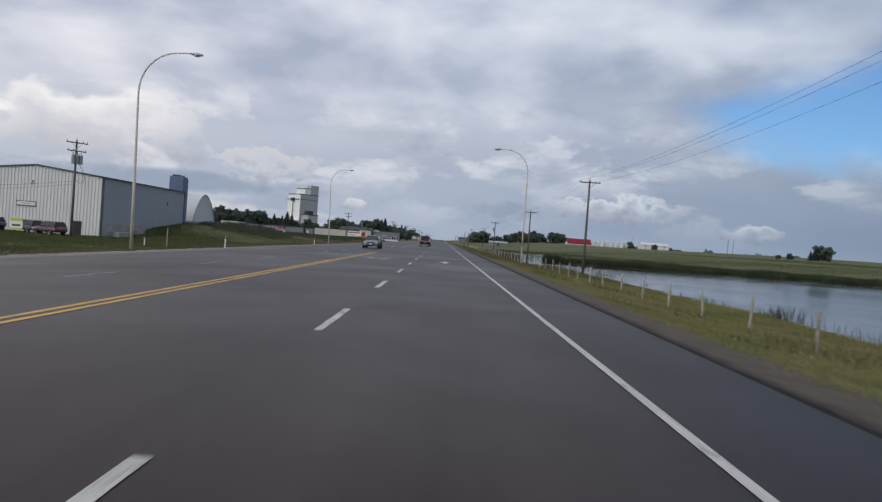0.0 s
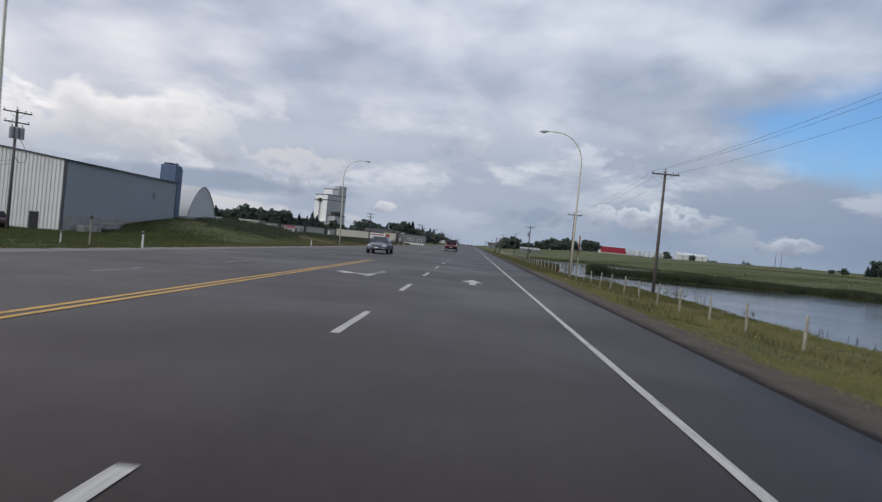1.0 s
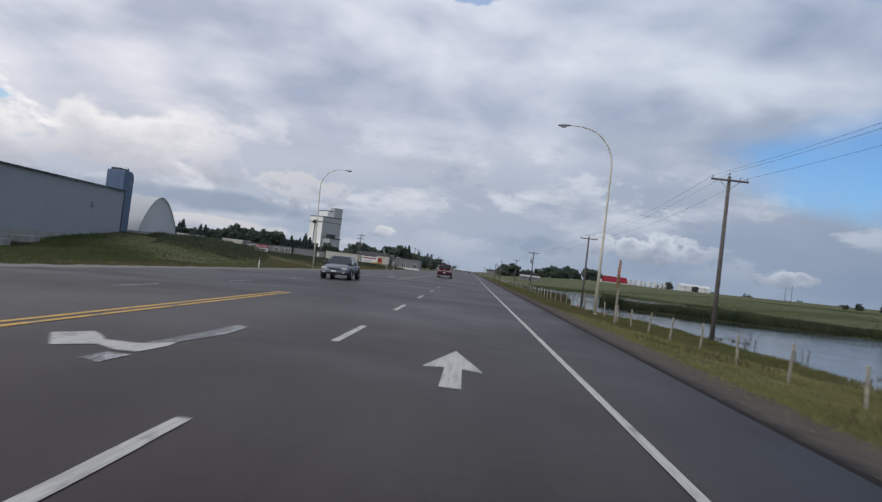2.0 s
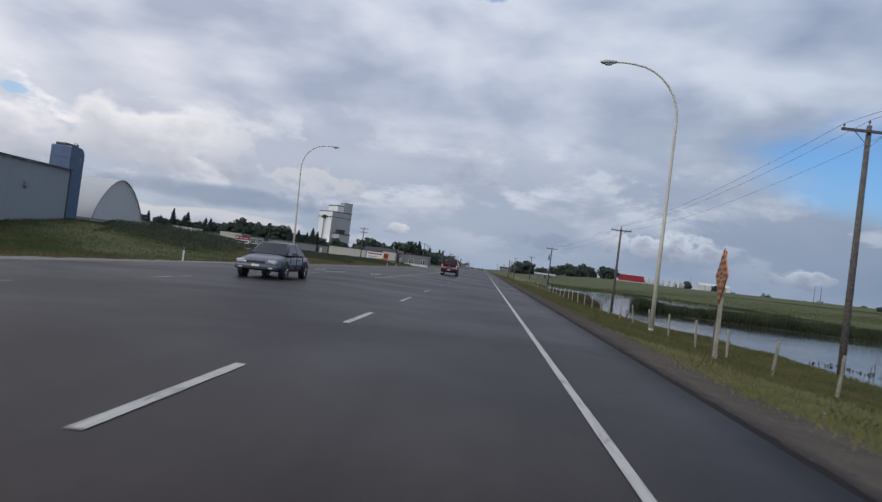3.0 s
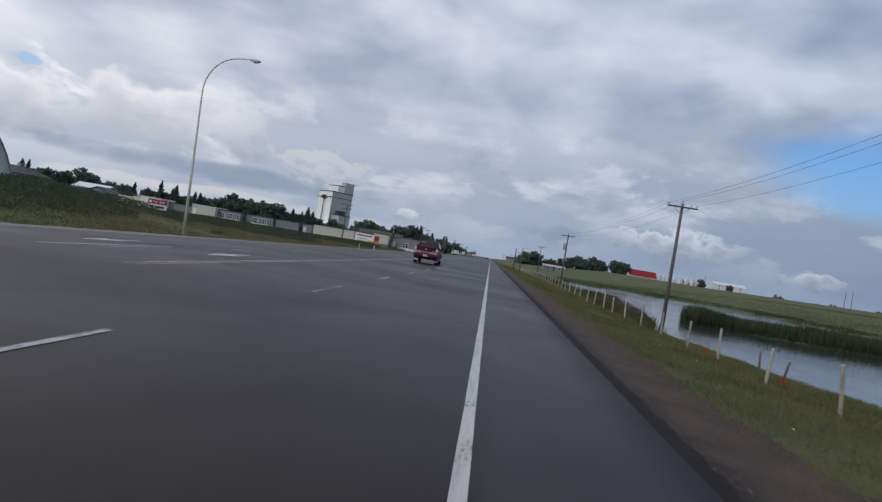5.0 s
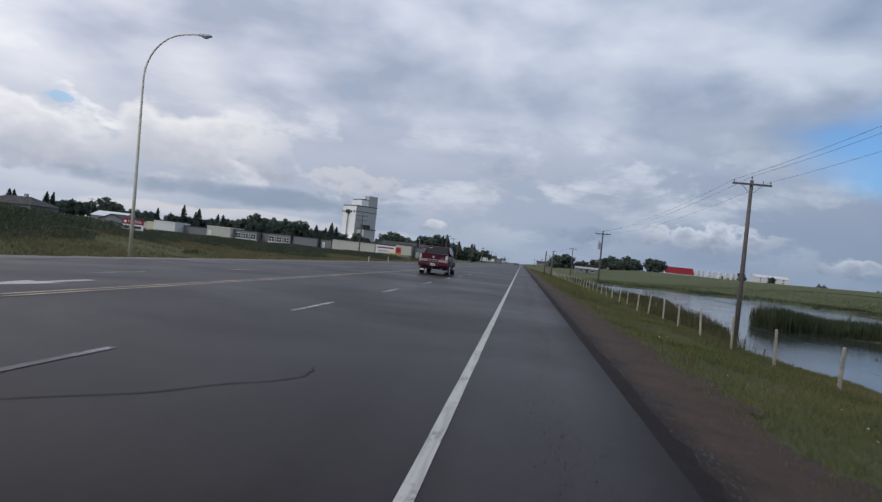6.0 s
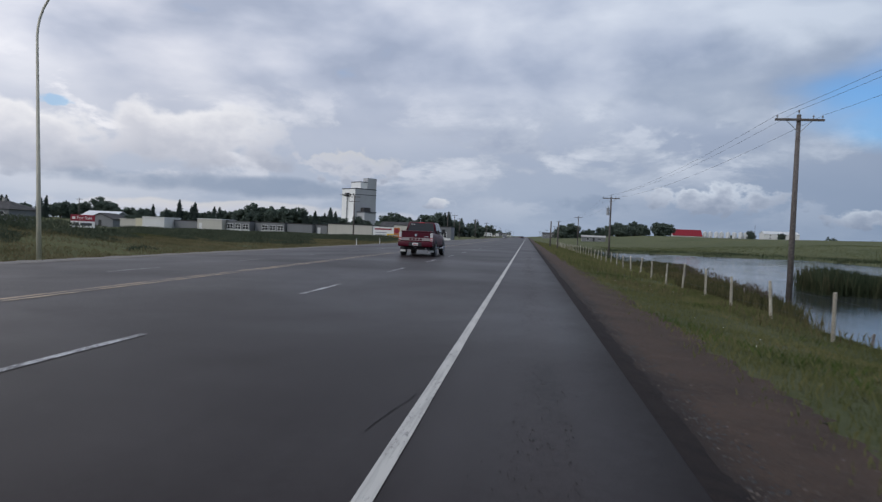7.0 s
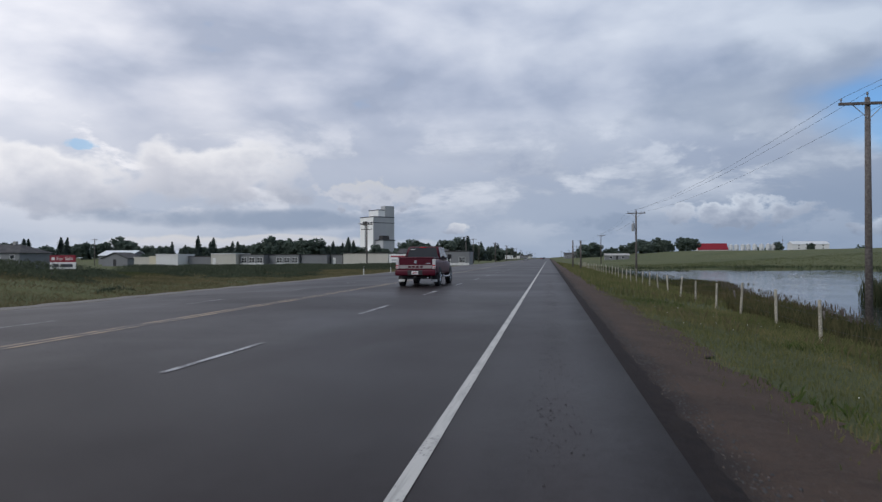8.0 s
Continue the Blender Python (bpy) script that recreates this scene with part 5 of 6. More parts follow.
def pickup(m):
    ob = thing("pickup_truck", m, "wine-red crew-cab pickup truck driving away along the highway", "truck")
    # y runs from the tail (0) to the nose (5.8)
    part("body", loft([(0.16, 0.94, 0.62, 1.33, 0.93), (0.5, 0.985, 0.52, 1.36, 0.95), (1.9, 0.99, 0.50, 1.37, 0.95), (3.4, 0.985, 0.48, 1.35, 0.93),
                       (4.3, 0.99, 0.48, 1.30, 0.92), (5.2, 0.98, 0.50, 1.24, 0.88), (5.62, 0.93, 0.55, 1.16, 0.82), (5.74, 0.84, 0.62, 1.02, 0.74)], 36, 5.5), WINE, ob, "glossy wine-red body", True)
    cabin(ob, 1.85, 4.25, 2.04, 3.45, 1.30, 1.93, 0.93, 0.76, WINE, (0.46,))
    part("bed_cover", box(-0.86, 0.86, 0.14, 1.86, 1.33, 1.405, 0.03), WINE, ob, "smooth wine-red bed cover")
    gate = part("tailgate", box(-0.80, 0.80, 0.07, 0.17, 0.78, 1.385, 0.03), WINE, ob, "wine-red tailgate")
    part("spoiler_lip", box(-0.82, 0.82, 0.045, 0.17, 1.352, 1.40, 0.018), WINE, gate)
    part("band", box(-0.79, 0.79, 0.060, 0.072, 0.86, 1.02, 0.004), SILVER, gate, "pale silver band across the tailgate")
    badge = bmesh.new()
    for k in range(4):
        box(-0.36 + 0.19 * k, -0.22 + 0.19 * k, 0.052, 0.061, 0.895, 0.985, 0.004, badge)
    part("badge_bars", badge, WINE, gate)
    part("emblem", prism([(-0.075, 1.24), (0.075, 1.24), (0.06, 1.13), (0, 1.08), (-0.06, 1.13)], "y", 0.055, 0.072), CHROME, gate, "small chrome shield")
    part("badge_bars", box(0.50, 0.72, 0.060, 0.072, 1.085, 1.12, 0.003), CHROME, gate)
    bump_ob = part("rear_bumper", box(-0.98, 0.98, -0.05, 0.24, 0.52, 0.80, 0.06), WINE, ob, "wine-red rear bumper", True)
    part("step_pad", box(-0.36, 0.36, -0.062, 0.1, 0.55, 0.78, 0.02), DARK, bump_ob)
    plate = part("plate", box(-0.155, 0.155, -0.075, -0.06, 0.585, 0.735, 0.006), WHITE_PLATE, bump_ob, "white number plate")
    pb = bmesh.new()
    for k in range(6):
        box(-0.125 + 0.044 * k, -0.095 + 0.044 * k, -0.079, -0.074, 0.615, 0.69, 0, pb)
    part("plate_bars", pb, SIGN_RED, plate)
    for s in (-1, 1):
        lampo = part("tail_light", box(s * 0.885 - 0.075, s * 0.885 + 0.075, 0.06, 0.24, 0.84, 1.30, 0.025), CLEAR_LENS, ob, "clear tail light with a red band")
        part("red_band", box(s * 0.885 - 0.07, s * 0.885 + 0.07, 0.052, 0.08, 0.975, 1.03, 0.006), RED_LENS, lampo)
        part("red_band", box(s * 0.885 + s * 0.015 - 0.05, s * 0.885 + s * 0.015 + 0.05, 0.052, 0.08, 0.87, 0.91, 0.006), RED_LENS, lampo)
        part("mud_flap", box(s * 0.80 - 0.16, s * 0.80 + 0.16, 0.80, 0.83, 0.22, 0.55, 0.01), DARK, ob, "black mud flap with a pale plate").matrix_basis = pose(0, -0.1, 0)
        part("flap_plate", box(s * 0.80 - 0.15, s * 0.80 + 0.15, 0.685, 0.70, 0.21, 0.33, 0.01), WHITE_PLATE, ob)
        part("step_bar", tube([(s * 1.0, 2.0, 0.52), (s * 1.04, 2.15, 0.44), (s * 1.04, 4.0, 0.44), (s * 1.0, 4.15, 0.52)], 0.04, 8), CHROME, ob, "chrome step bar", True)
        mir = part("wing_mirror", box(s * 1.09 - 0.10, s * 1.09 + 0.10, 3.72, 3.86, 1.33, 1.56, 0.03), DARK, ob, "black wing mirror")
        part("mirror_arm", tube([(s * 0.90, 3.8, 1.36), (s * 1.05, 3.8, 1.42)], 0.03, 8), DARK, mir)
        for y in (2.35, 3.25):
            part("door_handle", box(s * 0.985 - 0.015, s * 0.985 + 0.02, y, y + 0.2, 1.13, 1.165, 0.008), WINE, ob)
        for y in (1.32, 4.83):
            part("wheel_arch", tube([(s * 0.80, y, 0.44), (s * 0.993, y, 0.44)], 0.49, 26), DARK, ob, "dark wheel arch")
        for y in (2.1, 3.05):
            part("wind_deflector", slab([(s * 0.76, y, 1.83), (s * 0.76, y + 0.8, 1.83), (s * 0.73, y + 0.75, 1.89), (s * 0.73, y + 0.05, 1.89)][::s], 0.02), CHROME, ob)
    part("brake_light", box(-0.17, 0.17, 1.985, 2.06, 1.875, 1.915, 0.012), RED_LENS, ob, "red high brake light")
    part("sticker", box(-0.62, -0.38, 1.955, 1.975, 1.775, 1.80, 0), WHITE_PLATE, ob, "small white window sticker")
    part("undercarriage", box(-0.70, 0.70, 0.3, 5.3, 0.36, 0.56, 0.05), DARK, ob)
    part("tow_hitch", tube([(0, 0.3, 0.47), (0, -0.12, 0.47)], 0.04, 8), DARK, ob)
    part("exhaust", tube([(0.55, 0.6, 0.42), (0.60, 0.02, 0.42)], 0.04, 10), CHROME, ob, "chrome exhaust tip")
    part("antenna_fin", prism([(2.15, 1.92), (2.33, 1.92), (2.19, 1.99)], "x", -0.02, 0.02), DARK, ob)
    for x in (-0.875, 0.875):
        for y in (1.32, 4.83):
            wheel(ob, x, y, 0.42, 0.28)
    return ob


def car(m, paint, label, suv=False, category="car"):
    """An ordinary car with its nose at +y."""
    ob = thing("parked_car" if suv else "car", m, label, category, "cars parked by the hall" if suv else "")
    h = 0.18 if suv else 0.0
    part("body", loft([(0.0, 0.72, 0.42 + h, 0.80 + h, 0.66), (0.10, 0.84, 0.32 + h, 0.93 + h, 0.76), (0.9, 0.90, 0.26 + h, 1.0 + h, 0.82), (2.4, 0.905, 0.24 + h, 0.98 + h, 0.82),
                       (3.5, 0.90, 0.25 + h, 0.92 + h, 0.80), (4.35, 0.86, 0.28 + h, 0.80 + h, 0.74), (4.62, 0.78, 0.34 + h, 0.70 + h, 0.66), (4.70, 0.66, 0.42 + h, 0.62 + h, 0.56)], 32, 4.2), paint, ob, "", True)
    if suv:
        cabin(ob, 0.12, 3.35, 0.45, 2.55, 0.93 + h, 1.58 + h, 0.80, 0.62, paint, (0.33, 0.66))
    else:
        cabin(ob, 0.75, 3.35, 1.30, 2.55, 0.92, 1.42, 0.80, 0.58, paint, (0.46,))
    part("front_bumper", box(-0.80, 0.80, 4.50, 4.735, 0.32 + h, 0.52 + h, 0.05), paint, ob, "", True)
    part("grille", box(-0.36, 0.36, 4.60, 4.71, 0.565 + h, 0.655 + h, 0.015), DARK, ob, "dark grille")
    part("air_intake", box(-0.5, 0.5, 4.66, 4.742, 0.35 + h, 0.42 + h, 0.012), DARK, ob)
    part("front_plate", box(-0.15, 0.15, 4.735, 4.75, 0.44 + h, 0.53 + h, 0.006), WHITE_PLATE, ob)
    for s in (-1, 1):
        part("headlight", box(s * 0.60 - 0.16, s * 0.60 + 0.16, 4.42, 4.68, 0.56 + h, 0.70 + h, 0.04), CLEAR_LENS, ob, "clear headlight")
        part("tail_light", box(s * 0.66 - 0.12, s * 0.66 + 0.12, -0.015, 0.12, 0.66 + h, 0.86 + h, 0.03), RED_LENS, ob, "red tail light")
        for y in (1.55, 2.42, 3.28):
            part("door_seam", box(s * 0.90 - 0.02, s * 0.90 + 0.009, y - 0.008, y + 0.008, 0.38 + h, 0.90 + h, 0), DARK, ob)
        for y in (1.75, 2.62):
            part("door_handle", box(s * 0.885 - 0.01, s * 0.885 + 0.03, y, y + 0.16, 0.76 + h, 0.79 + h, 0.005), paint, ob)
        part("rub_strip", box(s * 0.90 - 0.02, s * 0.90 + 0.018, 1.2, 3.35, 0.52 + h, 0.57 + h, 0.006), DARK, ob)
        part("fog_lamp", box(s * 0.58 - 0.08, s * 0.58 + 0.08, 4.70, 4.742, 0.37 + h, 0.43 + h, 0.01), CLEAR_LENS, ob)
        part("wing_mirror", box(s * 0.95 - 0.09, s * 0.95 + 0.09, 2.92, 3.03, 0.96 + h, 1.09 + h, 0.03), paint, ob)
        for y in (0.95, 3.72):
            part("wheel_arch", tube([(s * 0.70, y, 0.34 + h * 0.5), (s * 0.903, y, 0.34 + h * 0.5)], 0.385, 24), DARK, ob)
            wheel(ob, s * 0.825, y, 0.33, 0.21)
    return ob


pickup(pose(-5.38, 127.4, 0.0))
car(pose(-9.75, 76.2, -0.09, 0, 2.0, 180), GREY_PAINT, "grey saloon car coming the other way along the highway")
for x, y, rz, paint, label in ((-47.3, 78.9, 62, MAROON_PAINT, "maroon sport utility car parked on the yard"), (-52.4, 82.9, 64, DARK_PAINT, "dark sport utility car parked beside a lime placard"),
                               (-58.6, 85.0, 66, DARK_PAINT, "dark sport utility car parked on the yard")):
    car(at(x, y, None, rz), paint, label, True)


# ---------------------------------------------------------------- the metal hall and its neighbours
def ribbed(x0, x1, z0, tops, pitch, depth, bm=None):
    """A ribbed sheet in the plane y = 0 facing -y; tops gives the height at x."""
    bm = bm or bmesh.new()
    prev = None
    n = int((x1 - x0) / pitch)
    for k in range(n + 1):
        for f, d in ((0.0, 0), (0.60, 0), (0.70, -depth), (0.90, -depth)):
            x = x0 + (k + f) * pitch
            if x > x1:
                break
            cur = (bm.verts.new((x, d, z0)), bm.verts.new((x, d, tops(x))))
            if prev:
                bm.faces.new((prev[0], cur[0], cur[1], prev[1]))
            prev = cur
    return bm


def metal_hall():
    x0, x1, y0, y1, z0, eave, peak = -67.2, -48.6, 90.6, 119.0, -2.1, 6.40, 7.45
    mid = (x0 + x1) / 2

    def top(x):
        return peak - (peak - eave) * abs(x - mid) / (x1 - mid)
    ob = thing("metal_hall", Matrix(), "long metal hall with white ribbed gable wall and grey side wall", "building")
    core = prism([(x0 + 0.1, z0), (x1 - 0.1, z0), (x1 - 0.1, eave - 0.05), (mid, peak - 0.05), (x0 + 0.1, eave - 0.05)], "y", y0 + 0.1, y1 - 0.1)
    part("frame", core, GREY_METAL, ob)
    w = part("front_wall", ribbed(x0, x1, z0, top, 0.46, 0.075), WHITE_RIB, ob, "white ribbed metal gable wall")
    w.matrix_basis = pose(0, y0, 0)
    side = part("side_wall", ribbed(0, y1 - y0, z0, lambda x: eave, 0.46, 0.025), GREY_RIB, ob, "grey metal side wall")
    side.matrix_basis = pose(x1, y0, 0, 0, 0, 90)
    back = part("side_wall", ribbed(0, y1 - y0, z0, lambda x: eave, 0.46, 0.025), GREY_RIB, ob)
    back.matrix_basis = pose(x0, y1, 0, 0, 0, -90)
    roof = bmesh.new()
    prism([(x0 - 0.25, eave - 0.02), (mid, peak), (x1 + 0.25, eave - 0.02), (x1 + 0.25, eave + 0.12), (mid, peak + 0.14), (x0 - 0.25, eave + 0.12)], "y", y0 - 0.22, y1 + 0.22, roof)
    part("roof", roof, TRIM_DARK, ob, "low dark metal roof")
    part("corner_trim", box(x1 - 0.06, x1 + 0.07, y0 - 0.075, y0 + 0.10, z0, eave - 0.03, 0), TRIM_DARK, ob)
    part("corner_trim", box(x1 - 0.06, x1 + 0.07, y1 - 0.12, y1 + 0.04, z0, eave - 0.03, 0), TRIM_DARK, ob)
    d = part("door", box(-52.32, -51.28, y0 - 0.09, y0 + 0.02, -1.95, 0.2, 0.01), BLACK, ob, "black steel door")
    part("door_frame", box(-52.42, -51.18, y0 - 0.07, y0 + 0.02, -1.95, 0.29, 0.01), TRIM_DARK, d)
    s = part("sign_plate", box(-60.3, -57.6, y0 - 0.13, y0 - 0.05, 1.80, 2.48, 0.01), TRIM_DARK, ob, "framed white sign on the wall")
    part("sign_face", box(-60.2, -57.7, y0 - 0.15, y0 - 0.12, 1.90, 2.38, 0.0), SIGN_WHITE, s)
    sb = bmesh.new()
    box(-59.6, -58.4, y0 - 0.16, y0 - 0.145, 2.08, 2.18, 0, sb)
    part("lettering", sb, GREY_METAL, s)
    lampo = part("wall_lamp", box(-58.55, -58.2, y0 - 0.35, y0 - 0.05, 5.05, 5.30, 0.04), SIGN_WHITE, ob, "white wall lamp")
    part("lamp_hood", box(-58.6, -58.15, y0 - 0.38, y0 - 0.05, 5.29, 5.34, 0.01), GREY_METAL, lampo)
    part("side_vent", box(x1 - 0.02, x1 + 0.22, 111.6, 112.2, 3.7, 4.3, 0.03), GREY_METAL, ob, "small grey wall vent")
    part("footing", box(x1 - 0.02, x1 + 0.06, y0 + 0.2, y1 - 0.2, z0, 0.15, 0.01), CONCRETE, ob, "pale concrete footing")
    return ob


metal_hall()
board = thing("placard", at(-52.9, 79.2), "lime and white placard standing beside parked cars", "sign")
part("panel", box(-0.75, 0.75, -0.02, 0.02, 0.45, 1.95, 0.01), SIGN_WHITE, board)
part("band", box(-0.74, 0.74, -0.03, -0.015, 1.52, 1.9, 0), GREEN_YELLOW, board)
part("band", box(-0.74, 0.74, -0.03, -0.015, 0.48, 0.70, 0), GREEN_YELLOW, board)
part("lettering", box(-0.5, 0.5, -0.03, -0.015, 0.95, 1.16, 0), DARK, board)
for px in (-0.6, 0.6):
    part("leg", box(px - 0.03, px + 0.03, -0.015, 0.03, -0.2, 0.5, 0), DARK, board)

blocks_rng = random.Random(8)
for y, w, h in ((94.0, 3.4, 0.6), (98.6, 3.8, 0.5)):
    zb = float(ground_z(-47.2, y))
    ob = thing("pallet_load", pose(-47.3, y, zb, 0, 0, blocks_rng.uniform(-6, 6)), "pale wrapped load stored along the hall's side", "pallet load", "wrapped loads along the hall")
    part("wrapping", box(-0.5, 0.5, -w / 2, w / 2, 0.11, h + 0.25, 0.04), CONCRETE, ob)
    part("pallet", box(-0.6, 0.6, -w / 2, w / 2, -0.1, 0.11, 0.01), POLE_WOOD, ob)


def blue_bin():
    ob = thing("dust_collector", pose(-50.5, 120.9, 0.3), "tall blue steel collector tower with rounded shoulder", "tower")
    w, d, h = 1.2, 1.3, 8.95
    outline = [(-d, 0), (d, 0), (d, h - 0.9)] + [(d - 0.9 + 0.9 * math.cos(a), h - 0.9 + 0.9 * math.sin(a)) for a in (math.pi / 2 * i / 6 for i in range(1, 7))] + [(-d + 0.12, h), (-d, h - 0.12)]
    part("shell", prism(outline, "x", -w, w), BLUE, ob, "faded blue steel shell")
    for k in range(4):
        part("seam", box(-w - 0.03, w + 0.03, -d - 0.03, d + 0.03, 1.6 + 2.0 * k, 1.70 + 2.0 * k, 0.01), BLUE, ob)
    vent = part("vent_slot", box(w - 0.02, w + 0.04, 0.45, 0.80, 7.0, 7.8, 0.015), CONCRETE, ob, "pale slotted vent")
    for k in range(6):
        part("slat", box(w + 0.03, w + 0.06, 0.48, 0.77, 7.05 + 0.12 * k, 7.10 + 0.12 * k, 0.0), BLUE, vent)
    part("top_hatch", box(-0.8, 0.5, -1.2, 0.6, h, h + 0.3, 0.05), TRIM_DARK, ob)
    part("duct", tube([(0.4, 0.9, h - 0.1), (0.4, 0.9, h + 0.25), (0.4, 0.5, h + 0.4)], 0.22, 10), GREY_METAL, ob)
    return ob


blue_bin()


def dome_shelter():
    ob = thing("fabric_shelter", Matrix(), "white arched fabric shelter on a concrete wall", "shed")
    y0, y1, x0, x1, zb, zt = 124.9, 136.7, -72.0, -49.2, 1.35, 6.75
    mid, half = (y0 + y1) / 2, (y1 - y0) / 2
    arch = []
    for i in range(25):
        u = -1 + 2 * i / 24
        arch.append((mid + half * u, zb + (zt - zb) * (1 - abs(u) ** 1.72) ** 0.77))
    cover = bmesh.new()
    rows = [[cover.verts.new((x, y, z + (0.05 if k % 2 else 0.0))) for y, z in arch] for k, x in enumerate(np.linspace(x0, x1 + 0.15, 17))]
    for a, b in zip(rows, rows[1:]):
        for i in range(24):
            cover.faces.new((a[i], a[i + 1], b[i + 1], b[i]))
    bmesh.ops.recalc_face_normals(cover, faces=cover.faces)
    part("cover", cover, FABRIC, ob, "taut white fabric cover", True)
    part("end_wall", prism(arch, "x", x1 - 0.12, x1), FABRIC, ob, "white fabric end wall")
    part("end_wall", prism(arch, "x", x0, x0 + 0.1), FABRIC, ob)
    part("rim", tube([(x1 + 0.16, y, z) for y, z in arch], 0.09, 8), GREY_METAL, ob)
    part("base_wall", box(x1 - 0.3, x1 + 0.05, y0 - 0.2, y1 + 0.2, -0.6, zb + 0.05, 0.03), CONCRETE, ob, "pale concrete base wall")
    part("base_wall", box(x0, x1 - 0.3, y0 - 0.25, y0 + 0.1, -0.6, zb + 0.05, 0.03), CONCRETE, ob)
    part("base_wall", box(x0, x1 - 0.3, y1 - 0.1, y1 + 0.25, -0.6, zb + 0.05, 0.03), CONCRETE, ob)
    return ob


dome_shelter()

# ---------------------------------------------------------------- sale yard, signs and elevator
def sale_sign():
    ob = thing("sale_sign", pose(-37.25, 144.0, 0, 0, 0, 10), "red and white land sale sign on posts in the grass", "sign")
    w, z0, z1 = 1.02, 0.52, 1.62
    up = part("panel", box(-w, w, -0.03, 0.03, (z0 + z1) / 2, z1, 0.008), SIGN_RED, ob, "red upper panel")
    lo = part("panel", box(-w, w, -0.03, 0.03, z0, (z0 + z1) / 2 - 0.003, 0.008), SIGN_WHITE, ob, "white lower panel")
    words("For Sale", 0.40, SIGN_WHITE, up, pose(0.16, -0.036, (z0 + 3 * z1) / 4))
    part("emblem", box(-0.88, -0.62, -0.037, -0.028, 1.22, 1.46, 0.02), SIGN_WHITE, up)
    bars = bmesh.new()
    box(-0.78, -0.30, -0.036, -0.028, 0.68, 0.93, 0.02, bars)
    box(-0.18, 0.80, -0.036, -0.028, 0.68, 0.93, 0.02, bars)
    part("lettering", bars, TRIM_DARK, lo)
    for px in (-0.9, 0.9):
        part("post", box(px - 0.05, px + 0.05, 0.03, 0.12, -1.2, z1 - 0.1, 0.01), POLE_WOOD, ob)


sale_sign()


def billboard():
    ob = thing("billboard", pose(-36.55, 266.5, -0.95) @ Matrix.Diagonal((1.16, 1, 1.1, 1)), "white, red and yellow roadside billboard beside portable units", "billboard")
    part("panel", box(-3.15, 3.15, -0.06, 0.06, 0.45, 2.95, 0.02), SIGN_WHITE, ob)
    part("orange_block", box(1.7, 3.12, -0.075, -0.055, 0.48, 2.92, 0), SIGN_ORANGE, ob, "orange end block")
    part("red_disc", tube([(2.35, -0.09, 2.1), (2.35, -0.07, 2.1)], 0.62, 24), SIGN_RED, ob, "red round emblem")
    part("yellow_band", box(0.1, 1.69, -0.078, -0.058, 0.5, 1.35, 0), SIGN_YELLOW, ob, "yellow lower band")
    b = bmesh.new()
    box(-2.8, 1.2, -0.075, -0.055, 2.25, 2.6, 0, b)
    part("lettering", b, SIGN_RED, ob)
    b = bmesh.new()
    box(-2.6, -0.2, -0.075, -0.055, 0.9, 1.15, 0, b)
    box(-2.6, 0.0, -0.075, -0.055, 1.45, 1.7, 0, b)
    box(0.6, 2.7, -0.085, -0.07, 0.85, 1.1, 0, b)
    part("lettering", b, GREY_METAL, ob)
    for px in (-2.4, 0, 2.4):
        part("post", box(px - 0.08, px + 0.08, 0.06, 0.22, -0.5, 2.8, 0.01), POLE_WOOD, ob)


billboard()


def portable_unit(x0, x1, y, z1, wall, label, windows=0, door=False, depth=9.0, roof=None):
    zb = -1.0
    ob = thing("portable_unit", pose((x0 + x1) / 2, y, zb), label, "portable building", "row of portable units")
    w, h = (x1 - x0) / 2 - 0.12, z1 - zb
    part("wall", box(-w, w, 0, depth, 0.25, h - 0.18, 0.02), wall, ob)
    part("roof", box(-w - 0.08, w + 0.08, -0.15, depth + 0.15, h - 0.2, h, 0.03), roof or SLATE, ob, "low flat roof")
    part("skirt", box(-w + 0.1, w - 0.1, 0.08, depth - 0.1, -0.5, 0.27, 0.0), DARK, ob)
    for k in range(max(3, int(w * 2 / 1.2))):
        px = -w + 0.6 + k * (2 * w - 1.2) / max(2, int(w * 2 / 1.2) - 1)
        part("batten", box(px - 0.04, px + 0.04, -0.03, 0.01, 0.27, h - 0.2, 0), wall, ob)
    if windows:
        part("band", box(-w + 0.05, w - 0.05, -0.025, 0.01, 0.3, 0.95, 0), OFF_WHITE, ob, "white panel under the windows")
    for k in range(windows):
        px = -w + (2 * w) * (k + 0.5) / windows
        fr = part("window", box(px - 0.85, px + 0.85, -0.06, 0.02, 1.0, 2.55, 0.02), OFF_WHITE, ob, "white-framed window")
        for a in (-0.4, 0.4):
            for zc in (1.42, 2.13):
                part("pane", box(px + a - 0.34, px + a + 0.34, -0.075, -0.05, zc - 0.3, zc + 0.3, 0), GLASS, fr)
    if door:
        d = part("door", box(-w + 0.5, -w + 1.4, -0.06, 0.02, 0.35, 2.4, 0.01), OFF_WHITE, ob, "pale door")
        part("handle", box(-w + 1.25, -w + 1.32, -0.09, -0.05, 1.3, 1.36, 0), GREY_METAL, d)
    return ob


